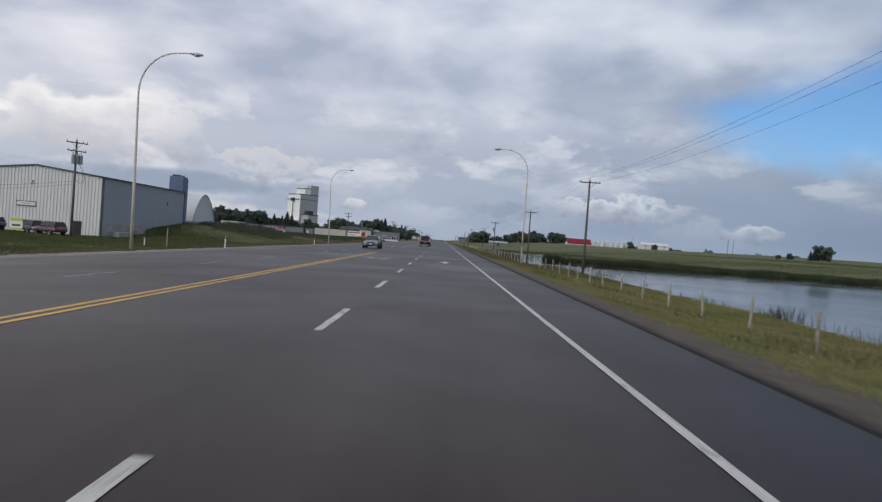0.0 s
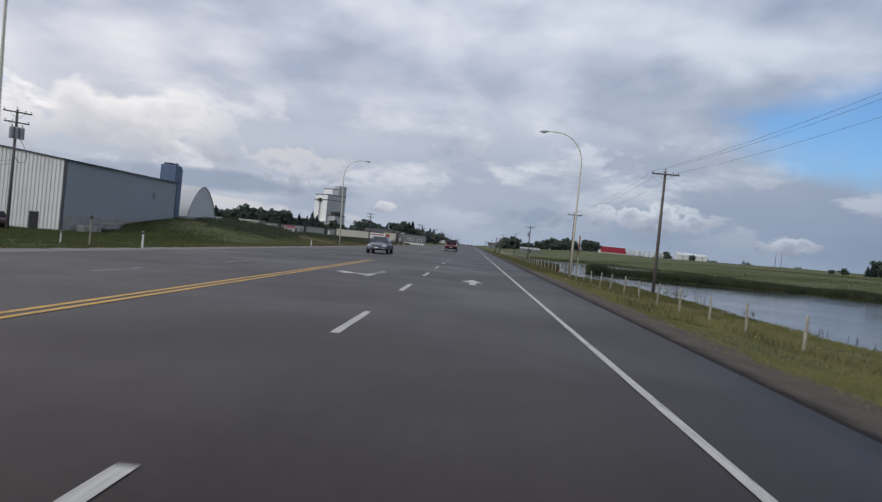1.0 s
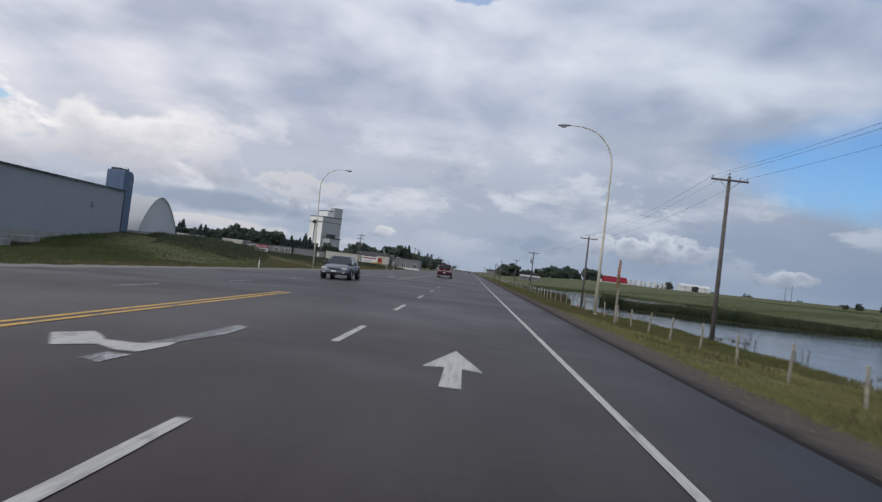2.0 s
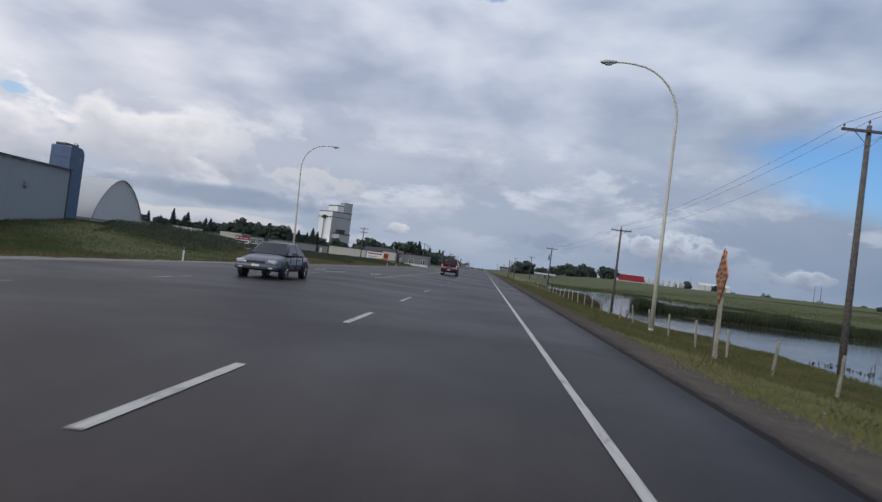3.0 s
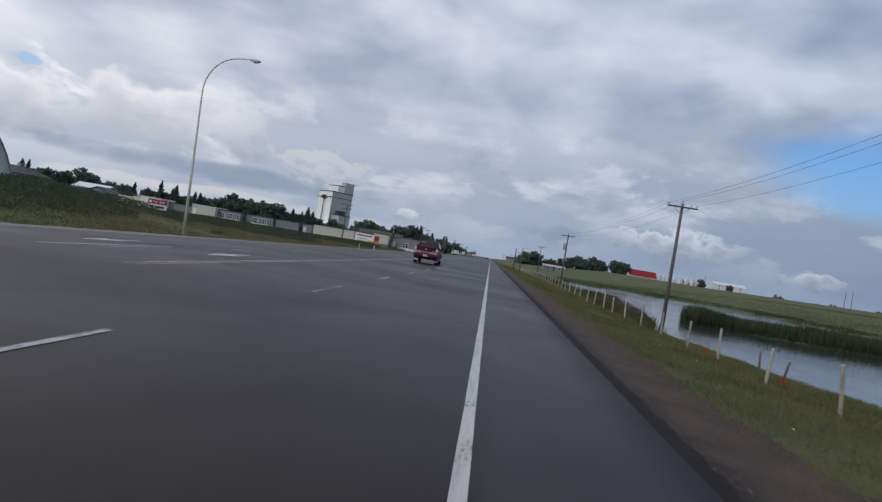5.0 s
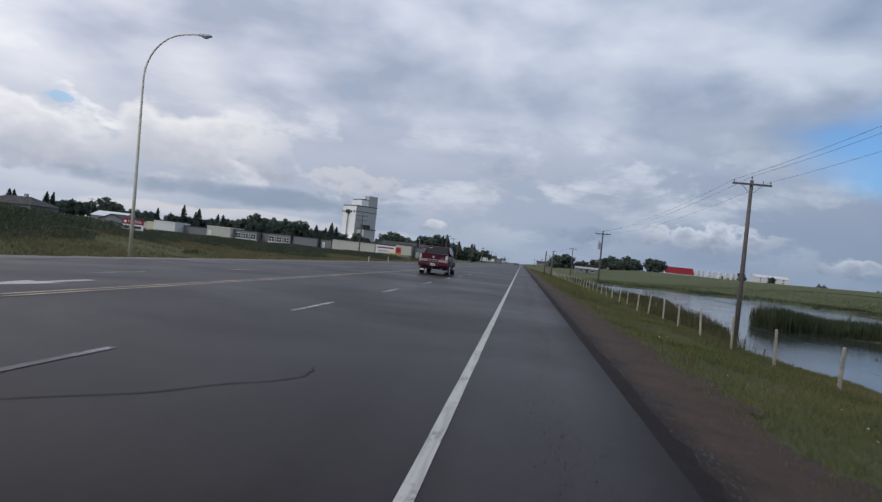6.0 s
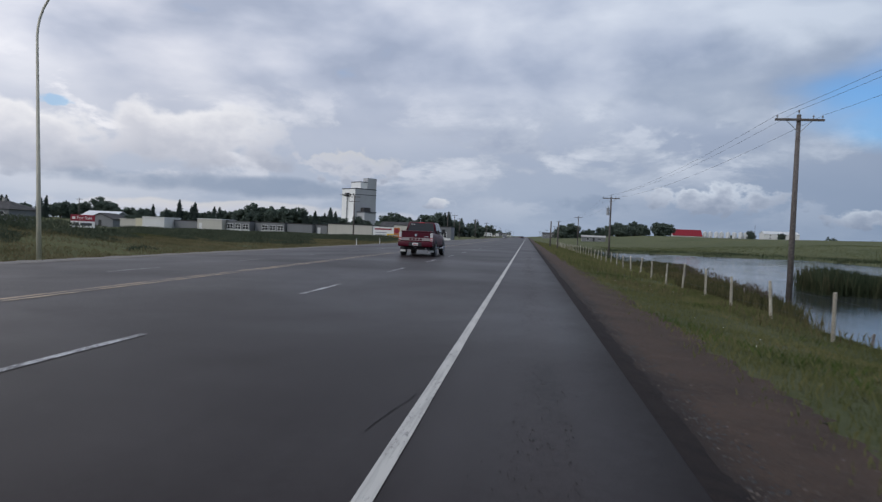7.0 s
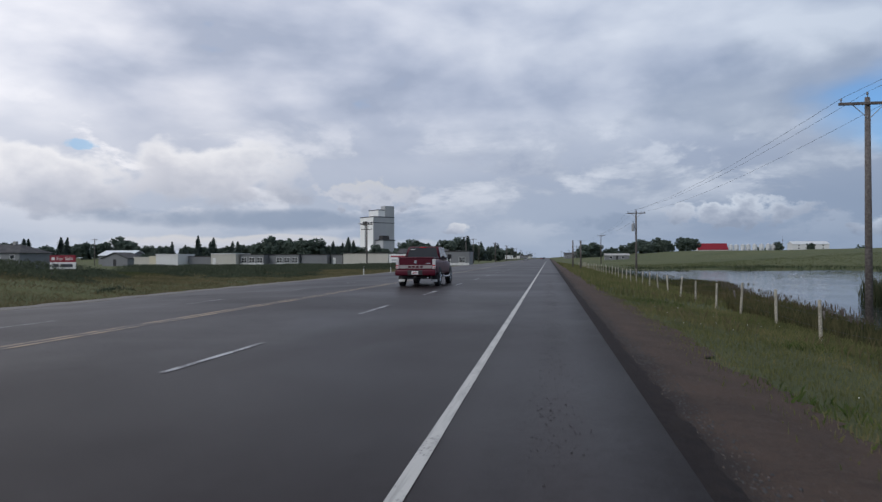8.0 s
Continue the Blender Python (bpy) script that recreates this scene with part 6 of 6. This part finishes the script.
for x0, x1, y, z1, wall, n, door, label, roof in (
        (-118.2, -112.7, 274, 1.7, BEIGE, 0, False, "low beige storage unit in the yard", BEIGE), (-112.7, -109.4, 273, 2.0, CREAM, 0, False, "cream storage unit in the yard", CREAM),
        (-109.4, -102.4, 271, 2.55, OFF_WHITE, 0, False, "white box-like storage unit in the yard", OFF_WHITE), (-102.4, -92.2, 276, 1.95, GREY_SIDING, 0, False, "long dark grey portable unit", SLATE),
        (-92.1, -84.5, 270, 2.65, BEIGE, 0, True, "beige portable unit with a pale door", OFF_WHITE), (-84.4, -77.2, 272, 2.4, GREY_SIDING, 3, False, "grey portable unit with three white windows", SLATE),
        (-77.1, -73.7, 275, 2.3, GREY_SIDING, 0, False, "narrow dark grey portable unit", SLATE), (-73.6, -66.6, 271, 2.4, GREY_SIDING, 3, False, "grey portable unit with three white windows", SLATE),
        (-66.5, -58.9, 272, 2.35, GREY_SIDING, 0, False, "plain grey portable unit with a flat roof", SLATE), (-58.7, -55.2, 274, 2.3, GREY_SIDING, 0, True, "small grey portable unit with a door", SLATE),
        (-54.2, -41.5, 271, 2.75, BEIGE, 0, False, "long pale portable unit with dark eaves", SLATE), (-36.6, -31.7, 276, 3.2, BEIGE, 0, False, "pale portable unit behind the billboard", SLATE),
        (-31.6, -28.5, 280, 2.9, GREY_SIDING, 0, True, "dark narrow portable unit with a door", SLATE), (-28.4, -20.2, 276, 3.2, GREY_SIDING, 2, False, "grey portable unit with white windows", SLATE)):
    portable_unit(x0, x1, y, z1, wall, label, n, door, 9.0, roof)


def elevator():
    ob = thing("grain_elevator", pose(-126.5, 582, 0, 0, 0, -43), "tall pale grain elevator with stepped headhouse", "grain elevator")
    part("main_house", box(-9.6, 8.8, -8, 10.4, -1, 31.6, 0.15), ELEVATOR, ob, "pale metal-clad main house")
    # a grey skin paints shade onto the pale house's right-hand face
    part("shaded_side", box(8.78, 8.95, -8, 10.4, -1, 31.6, 0), ELEVATOR_GREY, ob, "side face greyed to paint in its shade")
    part("eaves_band", box(-9.75, 9.05, -8.15, 10.55, 31.1, 31.75, 0.05), TRIM_DARK, ob)
    part("string_course", box(-9.72, 9.02, -8.12, 10.52, 26.9, 27.35, 0.03), TRIM_DARK, ob)
    part("headhouse", box(-4.5, 8.5, -3.5, 6.5, 31.6, 36.8, 0.1), ELEVATOR, ob, "pale headhouse")
    part("eaves_band", box(-4.6, 8.6, -3.6, 6.6, 36.3, 36.9, 0.05), TRIM_DARK, ob)
    part("leg_tower", box(2.8, 9.0, 2.4, 10.3, 31.6, 39.8, 0.1), ELEVATOR_GREY, ob, "grey leg tower")
    part("annexe", box(8.9, 19, -6, 4, -1, 13.8, 0.1), ELEVATOR_GREY, ob, "low grey annexe")
    part("annexe_roof", box(8.9, 19.3, -6.3, 4.3, 13.8, 14.5, 0.05), TRIM_DARK, ob)
    part("annexe_loft", box(9.0, 13.2, -3.0, 3.0, 14.5, 17.6, 0.1), SLATE, ob, "dark block on the annexe")
    part("drive_shed", box(-3, 9, -14, -8, -1, 6.5, 0.1), ELEVATOR, ob)
    part("spout", tube([(-0.6, -9.0, 0), (-0.6, -9.0, 27.0)], 0.45, 10), GREY_METAL, ob, "grey vertical spout")
    part("spout_head", box(-2.0, 0.8, -10.0, -8.0, 25.4, 28.2, 0.1), SLATE, ob, "dark box at the head of the spout")
    part("gantry", tube([(-11, -8.6, 27.2), (2, -8.6, 26.9)], 0.3, 8), GREY_METAL, ob, "grey overhead conveyor")
    for k in range(4):
        part("window", box(-6 + 4 * k, -5 + 4 * k, -8.12, -7.9, 26.0, 27.6, 0), GLASS, ob)


elevator()


def gable_house(name, m, w, d, h, rise, wall, roof, label, category, windows=2, door=True, along="x", group=""):
    ob = thing(name, m, label, category, group)
    part("wall", box(-w, w, -d, d, -0.6, h, 0.03), wall, ob)
    if along == "y":
        part("gable", prism([(-w, h), (w, h), (0, h + rise)], "y", -d, d), wall, ob)
        part("roof", prism([(-w - 0.35, h - 0.25), (0, h + rise + 0.05), (w + 0.35, h - 0.25), (w + 0.35, h - 0.05), (0, h + rise + 0.28), (-w - 0.35, h - 0.05)], "y", -d - 0.35, d + 0.35), roof, ob)
    else:
        part("gable", prism([(-d, h), (d, h), (0, h + rise)], "x", -w, w), wall, ob)
        part("roof", prism([(-d - 0.35, h - 0.25), (0, h + rise + 0.05), (d + 0.35, h - 0.25), (d + 0.35, h - 0.05), (0, h + rise + 0.28), (-d - 0.35, h - 0.05)], "x", -w - 0.35, w + 0.35), roof, ob)
    for k in range(windows):
        px = -w + 2 * w * (k + 0.5) / windows
        for zc in ((h * 0.5,) if h < 4 else (h * 0.28, h * 0.75)):
            fr = part("window", box(px - 0.7, px + 0.7, -d - 0.06, -d + 0.02, zc - 0.55, zc + 0.55, 0.02), OFF_WHITE, ob)
            part("pane", box(px - 0.6, px + 0.6, -d - 0.075, -d - 0.05, zc - 0.45, zc + 0.45, 0), GLASS, fr)
    if door:
        part("door", box(-0.5, 0.5, -d - 0.06, -d + 0.02, 0, min(2.1, h - 0.2), 0.01), DARK, ob)
    return ob


def hip_house(m, w, d, h, rise):
    ob = thing("house", m, "two-storey grey house with a dark hipped roof", "house")
    part("wall", box(-w, w, -d, d, -0.6, h, 0.03), GREY_SIDING, ob)
    bm = bmesh.new()
    e = 0.5
    lo = [bm.verts.new(p) for p in ((-w - e, -d - e, h), (w + e, -d - e, h), (w + e, d + e, h), (-w - e, d + e, h))]
    hi = [bm.verts.new(p) for p in ((-w + d * 0.8, 0, h + rise), (w - d * 0.8, 0, h + rise))]
    for q in ((lo[0], lo[1], hi[1], hi[0]), (lo[1], lo[2], hi[1]), (lo[2], lo[3], hi[0], hi[1]), (lo[3], lo[0], hi[0]), lo[::-1]):
        bm.faces.new(q)
    part("roof", bm, SLATE, ob, "dark shingled hipped roof")
    part("chimney", box(w * 0.2, w * 0.2 + 0.7, -0.4, 0.4, h, h + rise + 0.7, 0.02), CONCRETE, ob)
    part("porch_roof", box(-w * 0.6, w * 0.5, -d - 1.8, -d, h * 0.5, h * 0.5 + 0.18, 0.03), SLATE, ob)
    for px in (-w * 0.55, w * 0.45):
        part("porch_post", box(px - 0.08, px + 0.08, -d - 1.7, -d - 1.54, -0.4, h * 0.5, 0), OFF_WHITE, ob)
    for k in range(4):
        px = -w + 2 * w * (k + 0.5) / 4
        for zc in (h * 0.25, h * 0.76):
            fr = part("window", box(px - 0.65, px + 0.65, -d - 0.06, -d + 0.02, zc - 0.5, zc + 0.5, 0.02), OFF_WHITE, ob)
            part("pane", box(px - 0.55, px + 0.55, -d - 0.075, -d - 0.05, zc - 0.4, zc + 0.4, 0), GLASS, fr)
    part("door", box(-0.5, 0.5, -d - 0.06, -d + 0.02, 0, 2.1, 0.01), DARK, ob)
    return ob


hip_house(at(-125.0, 236), 7.2, 5.0, 3.9, 2.0)
gable_house("shed", at(-163, 334), 6.8, 5, 3.6, 1.6, GREY_SIDING, PALE_ROOF, "grey shed with a pale metal roof", "shed", 0)
gable_house("garage", at(-131.3, 288), 4.3, 4, 2.5, 1.5, GREY_SIDING, SLATE, "small grey garage with a dark gable roof", "garage", 0, True, "y")
gable_house("low_hut", at(35.5, 452), 6.0, 3.0, 2.3, 0.6, GREY_SIDING, CONCRETE, "low grey hut in the field by the road", "hut", 2)
gable_house("barn", at(150.5, 752), 13.2, 7, 2.0, 5.6, OFF_WHITE, RED_ROOF, "white barn with a red metal roof", "barn", 0, False)
gable_house("farm_shed", at(236, 756), 15.5, 7, 5.2, 2.4, OFF_WHITE, FABRIC, "long white farm shed in the field", "shed", 3, False)
trng = random.Random(17)
for k in range(16):
    y = 330 + 62 * k * (1 + 0.03 * k)
    w = trng.uniform(4, 9)
    gable_house("town_building", at(-30 - trng.uniform(0, 22) - k * 0.8, y + trng.uniform(-15, 15)), w, trng.uniform(4, 7), trng.uniform(2.8, 4.6), trng.uniform(0.4, 1.8),
                trng.choice((BEIGE, OFF_WHITE, GREY_SIDING, CREAM)), trng.choice((SLATE, PALE_ROOF, SLATE)), "low roadside building at the edge of town", "building", 3, True, trng.choice("xy"), "buildings along the road into town")
for k in range(7):
    gable_house("town_building", at(26 + trng.uniform(0, 30), 700 + 95 * k), trng.uniform(5, 10), 5, trng.uniform(2.8, 4.2), 1.2, trng.choice((BEIGE, OFF_WHITE, GREY_SIDING)), SLATE,
                "low roadside building at the edge of town", "building", 3, True, "x", "buildings along the road into town")


def grain_bin():
    ob = thing("grain_bin", Matrix(), "round corrugated steel grain bin with a conical roof", "grain bin", "row of grain bins")
    bm = bmesh.new()
    pts, radii = [], []
    for k in range(7):
        pts += [(0, 0, 0.85 * k), (0, 0, 0.85 * k + 0.42)]
        radii += [2.05, 2.1]
    part("wall", tube(pts, radii, 20), BIN_STEEL, ob, "", True)
    part("roof", tube([(0, 0, 5.5), (0, 0, 6.6), (0, 0, 6.8)], [2.2, 0.45, 0.35], 20), BIN_STEEL, ob, "conical steel roof", True)
    part("hatch", tube([(0, 0, 6.75), (0, 0, 7.0)], [0.4, 0.3], 10), GREY_METAL, ob)
    part("door", box(-0.5, 0.5, -2.16, -1.9, 0.3, 2.0, 0.02), GREY_METAL, ob)
    return ob


gb = grain_bin()
gb.matrix_basis = at(168.0, 752)
for k in range(1, 9):
    m = at(168.0 + 5.2 * k + (1.2 if k > 4 else 0), 752 + (k % 2) * 2)
    copy_thing(gb, m)


# white box trailers parked at the roadside further on
for x, y in ((-27.5, 560.0), (-27.0, 600.0), (-32.0, 640.0), (-27.0, 720.0)):
    ob = thing("box_trailer", at(x, y), "white box trailer parked beside the road", "trailer", "trailers at the roadside")
    part("box_body", box(-1.25, 1.25, -4, 4, 1.0, 3.6, 0.05), OFF_WHITE, ob)
    part("chassis", box(-1.0, 1.0, -3.9, 3.9, 0.75, 1.02, 0.02), DARK, ob)
    for s in (-1, 1):
        for yy in (-2.6, -1.6):
            part("wheel", tube([(s * 0.95, yy, 0.5), (s * 1.22, yy, 0.5)], 0.5, 16), BLACK, ob)
        part("landing_leg", box(s * 0.7 - 0.08, s * 0.7 + 0.08, 2.8, 2.95, 0, 0.8, 0), GREY_METAL, ob)
# poles and traffic far down the road
for x, y, h in ((-27.5, 350.0, 9.4), (-29.0, 385.0, 8.8), (-26.5, 445.0, 9.6), (-28.5, 470.0, 9.0), (-27.0, 545.0, 9.8), (-26.0, 585.0, 9.4), (-28.0, 665.0, 10.0)):
    power_pole(h, 1).matrix_basis = at(x, y)
for k in range(9):
    power_pole(9.0, 1).matrix_basis = at(-25 + trng.uniform(-3, 3), 700 + 75 * k)
    power_pole(9.0, 1).matrix_basis = at(19 + trng.uniform(-2, 6), 560 + 80 * k, 0.3)
for x, y, rz, paint, label in ((-10.4, 430.0, 180, DARK_PAINT, "dark car far off on the highway"), (-9.6, 610.0, 180, GREY_PAINT, "grey car far off on the highway"),
                               (-2.2, 520.0, 0, DARK_PAINT, "dark car far ahead on the highway"), (-5.6, 690.0, 0, MAROON_PAINT, "maroon car far ahead on the highway")):
    car(pose(x, y, float(road_z(np.array(x))), 0, 0, rz), paint, label)


# ---------------------------------------------------------------- trees
def leaf_crown(seed, r, h, lobes, leaves, size):
    """A crown of many small leaves set in uneven clumps; its foot at z = 0."""
    g = np.random.default_rng(seed)
    c = g.normal(0, 1, (lobes, 3))
    c /= np.linalg.norm(c, axis=1)[:, None]
    c *= g.uniform(0.3, 0.95, (lobes, 1)) * np.array([r, r, h / 2]) * 0.92
    c[:, 2] += h / 2
    rad = g.uniform(0.13, 0.33, lobes) * r
    k = g.integers(0, lobes, leaves)
    d = g.normal(0, 1, (leaves, 3))
    d /= np.linalg.norm(d, axis=1)[:, None]
    p = c[k] + d * (rad[k] * g.uniform(0.55, 1.08, leaves))[:, None] * np.array([1, 1, 0.85])
    a = g.normal(0, 1, (leaves, 3))
    a /= np.linalg.norm(a, axis=1)[:, None]
    b = np.cross(a, d)
    b /= np.linalg.norm(b, axis=1)[:, None] + 1e-6
    s = (size * g.uniform(0.6, 1.4, leaves))[:, None]
    v = np.stack([p - a * s, p + b * s * 0.7, p + a * s, p - b * s * 0.7], 1).reshape(-1, 3)
    return v, np.arange(leaves * 4).reshape(-1, 4)


def fir_crown(seed, r, h, leaves, size):
    g = np.random.default_rng(seed)
    u = g.uniform(0, 1, leaves) ** 0.62
    tier = np.round((1 - u) * 14) / 14
    z = h * np.clip(1 - u + g.normal(0, 0.012, leaves), 0.02, 1)
    a = g.uniform(0, 2 * np.pi, leaves)
    rr = r * (1 - z / h) ** 0.85 * g.uniform(0.25, 1.0, leaves) * (1 + 0.3 * np.sin(3 * a + 11 * tier + seed) + 0.28 * np.sin(37 * tier + seed * 1.7))
    p = np.stack([rr * np.cos(a), rr * np.sin(a), z - rr * 0.22], 1)
    out = np.stack([np.cos(a), np.sin(a), 0 * a - 0.35], 1)
    side = np.stack([-np.sin(a), np.cos(a), g.normal(0, 0.3, leaves)], 1)
    s = (size * g.uniform(0.6, 1.4, leaves))[:, None]
    v = np.stack([p - out * s, p + side * s * 0.5, p + out * s, p - side * s * 0.5], 1).reshape(-1, 3)
    return v, np.arange(leaves * 4).reshape(-1, 4)


def tree(seed, fir=False, label=""):
    g = random.Random(seed)
    ob = thing("fir_tree" if fir else "tree", Matrix(), label or ("dark green spruce tree among the town's trees" if fir else "dense dark green broad-leaved tree"), "tree", "spruces" if fir else "broad-leaved trees")
    if fir:
        part("trunk", tube([(0, 0, -0.4), (0, 0, 6), (0, 0, 10.5)], [0.22, 0.14, 0.03], 8), BARK, ob, "", True)
        v, q = fir_crown(seed, 2.7 + 0.5 * (seed % 4), 11.0, 3000, 0.5)
        mat = NEEDLE
    else:
        bm = tube([(0, 0, -0.4), (0.1, 0.05, 1.6), (0.0, 0.1, 3.4), (0.15, 0, 5.5)], [0.34, 0.26, 0.2, 0.09], 9)
        for k in range(6):
            a = g.uniform(0, 6.28)
            z = g.uniform(1.8, 4.2)
            ln = g.uniform(1.8, 3.2)
            tube([(0, 0, z), (ln * 0.5 * math.cos(a), ln * 0.5 * math.sin(a), z + 1.0), (ln * math.cos(a), ln * math.sin(a), z + 2.6)], [0.14, 0.09, 0.03], 6, bm)
        part("trunk", bm, BARK, ob, "", True)
        v, q = leaf_crown(seed, 4.9, 9.6, 64, 6000, 0.32)
        v[:, 2] += 0.3
        mat = LEAF
    crown = arrays("crown", v, q, mat)
    crown.parent = ob
    return ob


kinds = {"o": [tree(s) for s in (11, 12, 13)], "f": [tree(s, True) for s in (21, 22, 23, 24)]}
used = set()


def plant(kind, x, y, scale, z=None, wide=1.0):
    src = trng.choice(kinds[kind])
    scale *= 1.15 if x < 0 else 1.36
    z = float(ground_z(x, y)) - (0.6 if x < 0 else 1.6) * scale
    m = at(x, y, z, trng.uniform(0, 360)) @ pose(0, 0, 0, trng.gauss(0, 2), trng.gauss(0, 2)) @ Matrix.Diagonal((scale * wide * trng.uniform(0.85, 1.2), scale * wide, scale * trng.uniform(0.9, 1.08), 1))
    if src not in used:
        used.add(src)
        src.matrix_basis = m
        return src
    ob = copy_thing(src, Matrix())
    ob.matrix_basis = m
    return ob


# behind the sale yard, from the house to the elevator and beyond
for kind, x, y, s in (("f", -283, 450, 1.0), ("f", -278, 447, 1.05), ("f", -268, 452, 0.95), ("o", -256, 450, 1.12), ("o", -248, 455, 1.2), ("o", -240, 450, 1.15), ("o", -262, 440, 1.0),
                      ("o", -226, 450, 0.85), ("o", -219, 452, 0.8), ("f", -211, 448, 0.9), ("f", -205, 452, 0.75), ("f", -196.5, 450, 1.05), ("f", -192, 455, 0.8), ("f", -187.5, 450, 1.0), ("o", -181, 455, 0.75),
                      ("f", -176, 450, 0.8), ("f", -172, 450, 0.85), ("o", -159, 452, 1.0), ("o", -152, 450, 1.18), ("o", -146, 454, 1.2), ("o", -140, 450, 1.05), ("o", -131, 448, 1.2), ("o", -127, 453, 1.05),
                      ("f", -122, 450, 0.85), ("f", -116, 450, 0.9), ("f", -112, 452, 0.75), ("f", -108, 450, 1.0), ("f", -104, 447, 0.85), ("o", -79, 455, 0.95), ("o", -73, 450, 1.1), ("o", -68, 452, 1.05),
                      ("o", -62, 448, 0.9), ("f", -58, 450, 0.85), ("o", -53, 450, 1.1), ("o", -48, 455, 1.2), ("f", -44, 450, 1.0), ("f", -41, 448, 1.05), ("o", -38, 460, 0.9), ("f", -36, 470, 0.85),
                      ("o", -170, 470, 0.9), ("o", -200, 465, 0.8), ("o", -118, 470, 0.8), ("o", -214, 440, 0.7), ("o", -232, 445, 0.75), ("f", -300, 445, 1.0), ("f", -308, 450, 1.1), ("o", -320, 450, 1.1),
                      ("o", -150, 330, 0.5), ("o", -143, 325, 0.45), ("f", -34, 560, 1.0), ("o", -40, 600, 1.1), ("o", -36, 700, 1.1), ("f", -42, 640, 1.1), ("o", -38, 800, 1.2)):
    plant(kind, x, y, s)
for k in range(58):
    plant(trng.choice('ooof'), -325 + 5.2 * k + trng.uniform(-2.5, 2.5), 475 + trng.uniform(-8, 12), trng.uniform(0.6, 0.86))
# the farm across the water and single trees in the field
for kind, x, y, s in (("o", 27, 620, 1.05), ("o", 34, 618, 1.2), ("o", 38, 623, 0.9), ("o", 53, 620, 0.45), ("o", 64, 620, 0.9), ("o", 70, 622, 1.05), ("o", 76, 620, 0.85), ("o", 83, 623, 0.98), ("o", 88, 620, 0.9),
                      ("o", 101, 620, 1.08), ("o", 106, 622, 0.95), ("o", 45, 632, 0.6), ("o", 50, 630, 0.7), ("o", 58, 628, 0.75), ("o", 94, 632, 0.5), ("o", 207, 745, 0.7), ("o", 233, 742, 0.66), ("f", 209, 378, 0.62), ("o", 213, 378, 0.98), ("o", 196, 380, 0.33),
                      ("o", 190, 382, 0.25), ("f", 205, 376, 0.45)):
    plant(kind, x, y, s)
g = np.random.default_rng(44)
vs, qs, base = [], [], 0
for k in range(150):
    ang = g.uniform(-0.75, 0.75)
    dist = g.uniform(1500, 2600)
    x, y = math.sin(ang) * dist, math.cos(ang) * dist
    if -40 < x < 60:
        continue
    v, q = leaf_crown(500 + k, 14, 13, 14, 150, 1.9)
    v = v + np.array([x, y, float(ground_z(x, y))])
    vs.append(v)
    qs.append(q + base)
    base += len(v)
tagged(arrays("woods", np.concatenate(vs), np.concatenate(qs), LEAF), "distant dark woods along the horizon", "woods", kind="stuff")
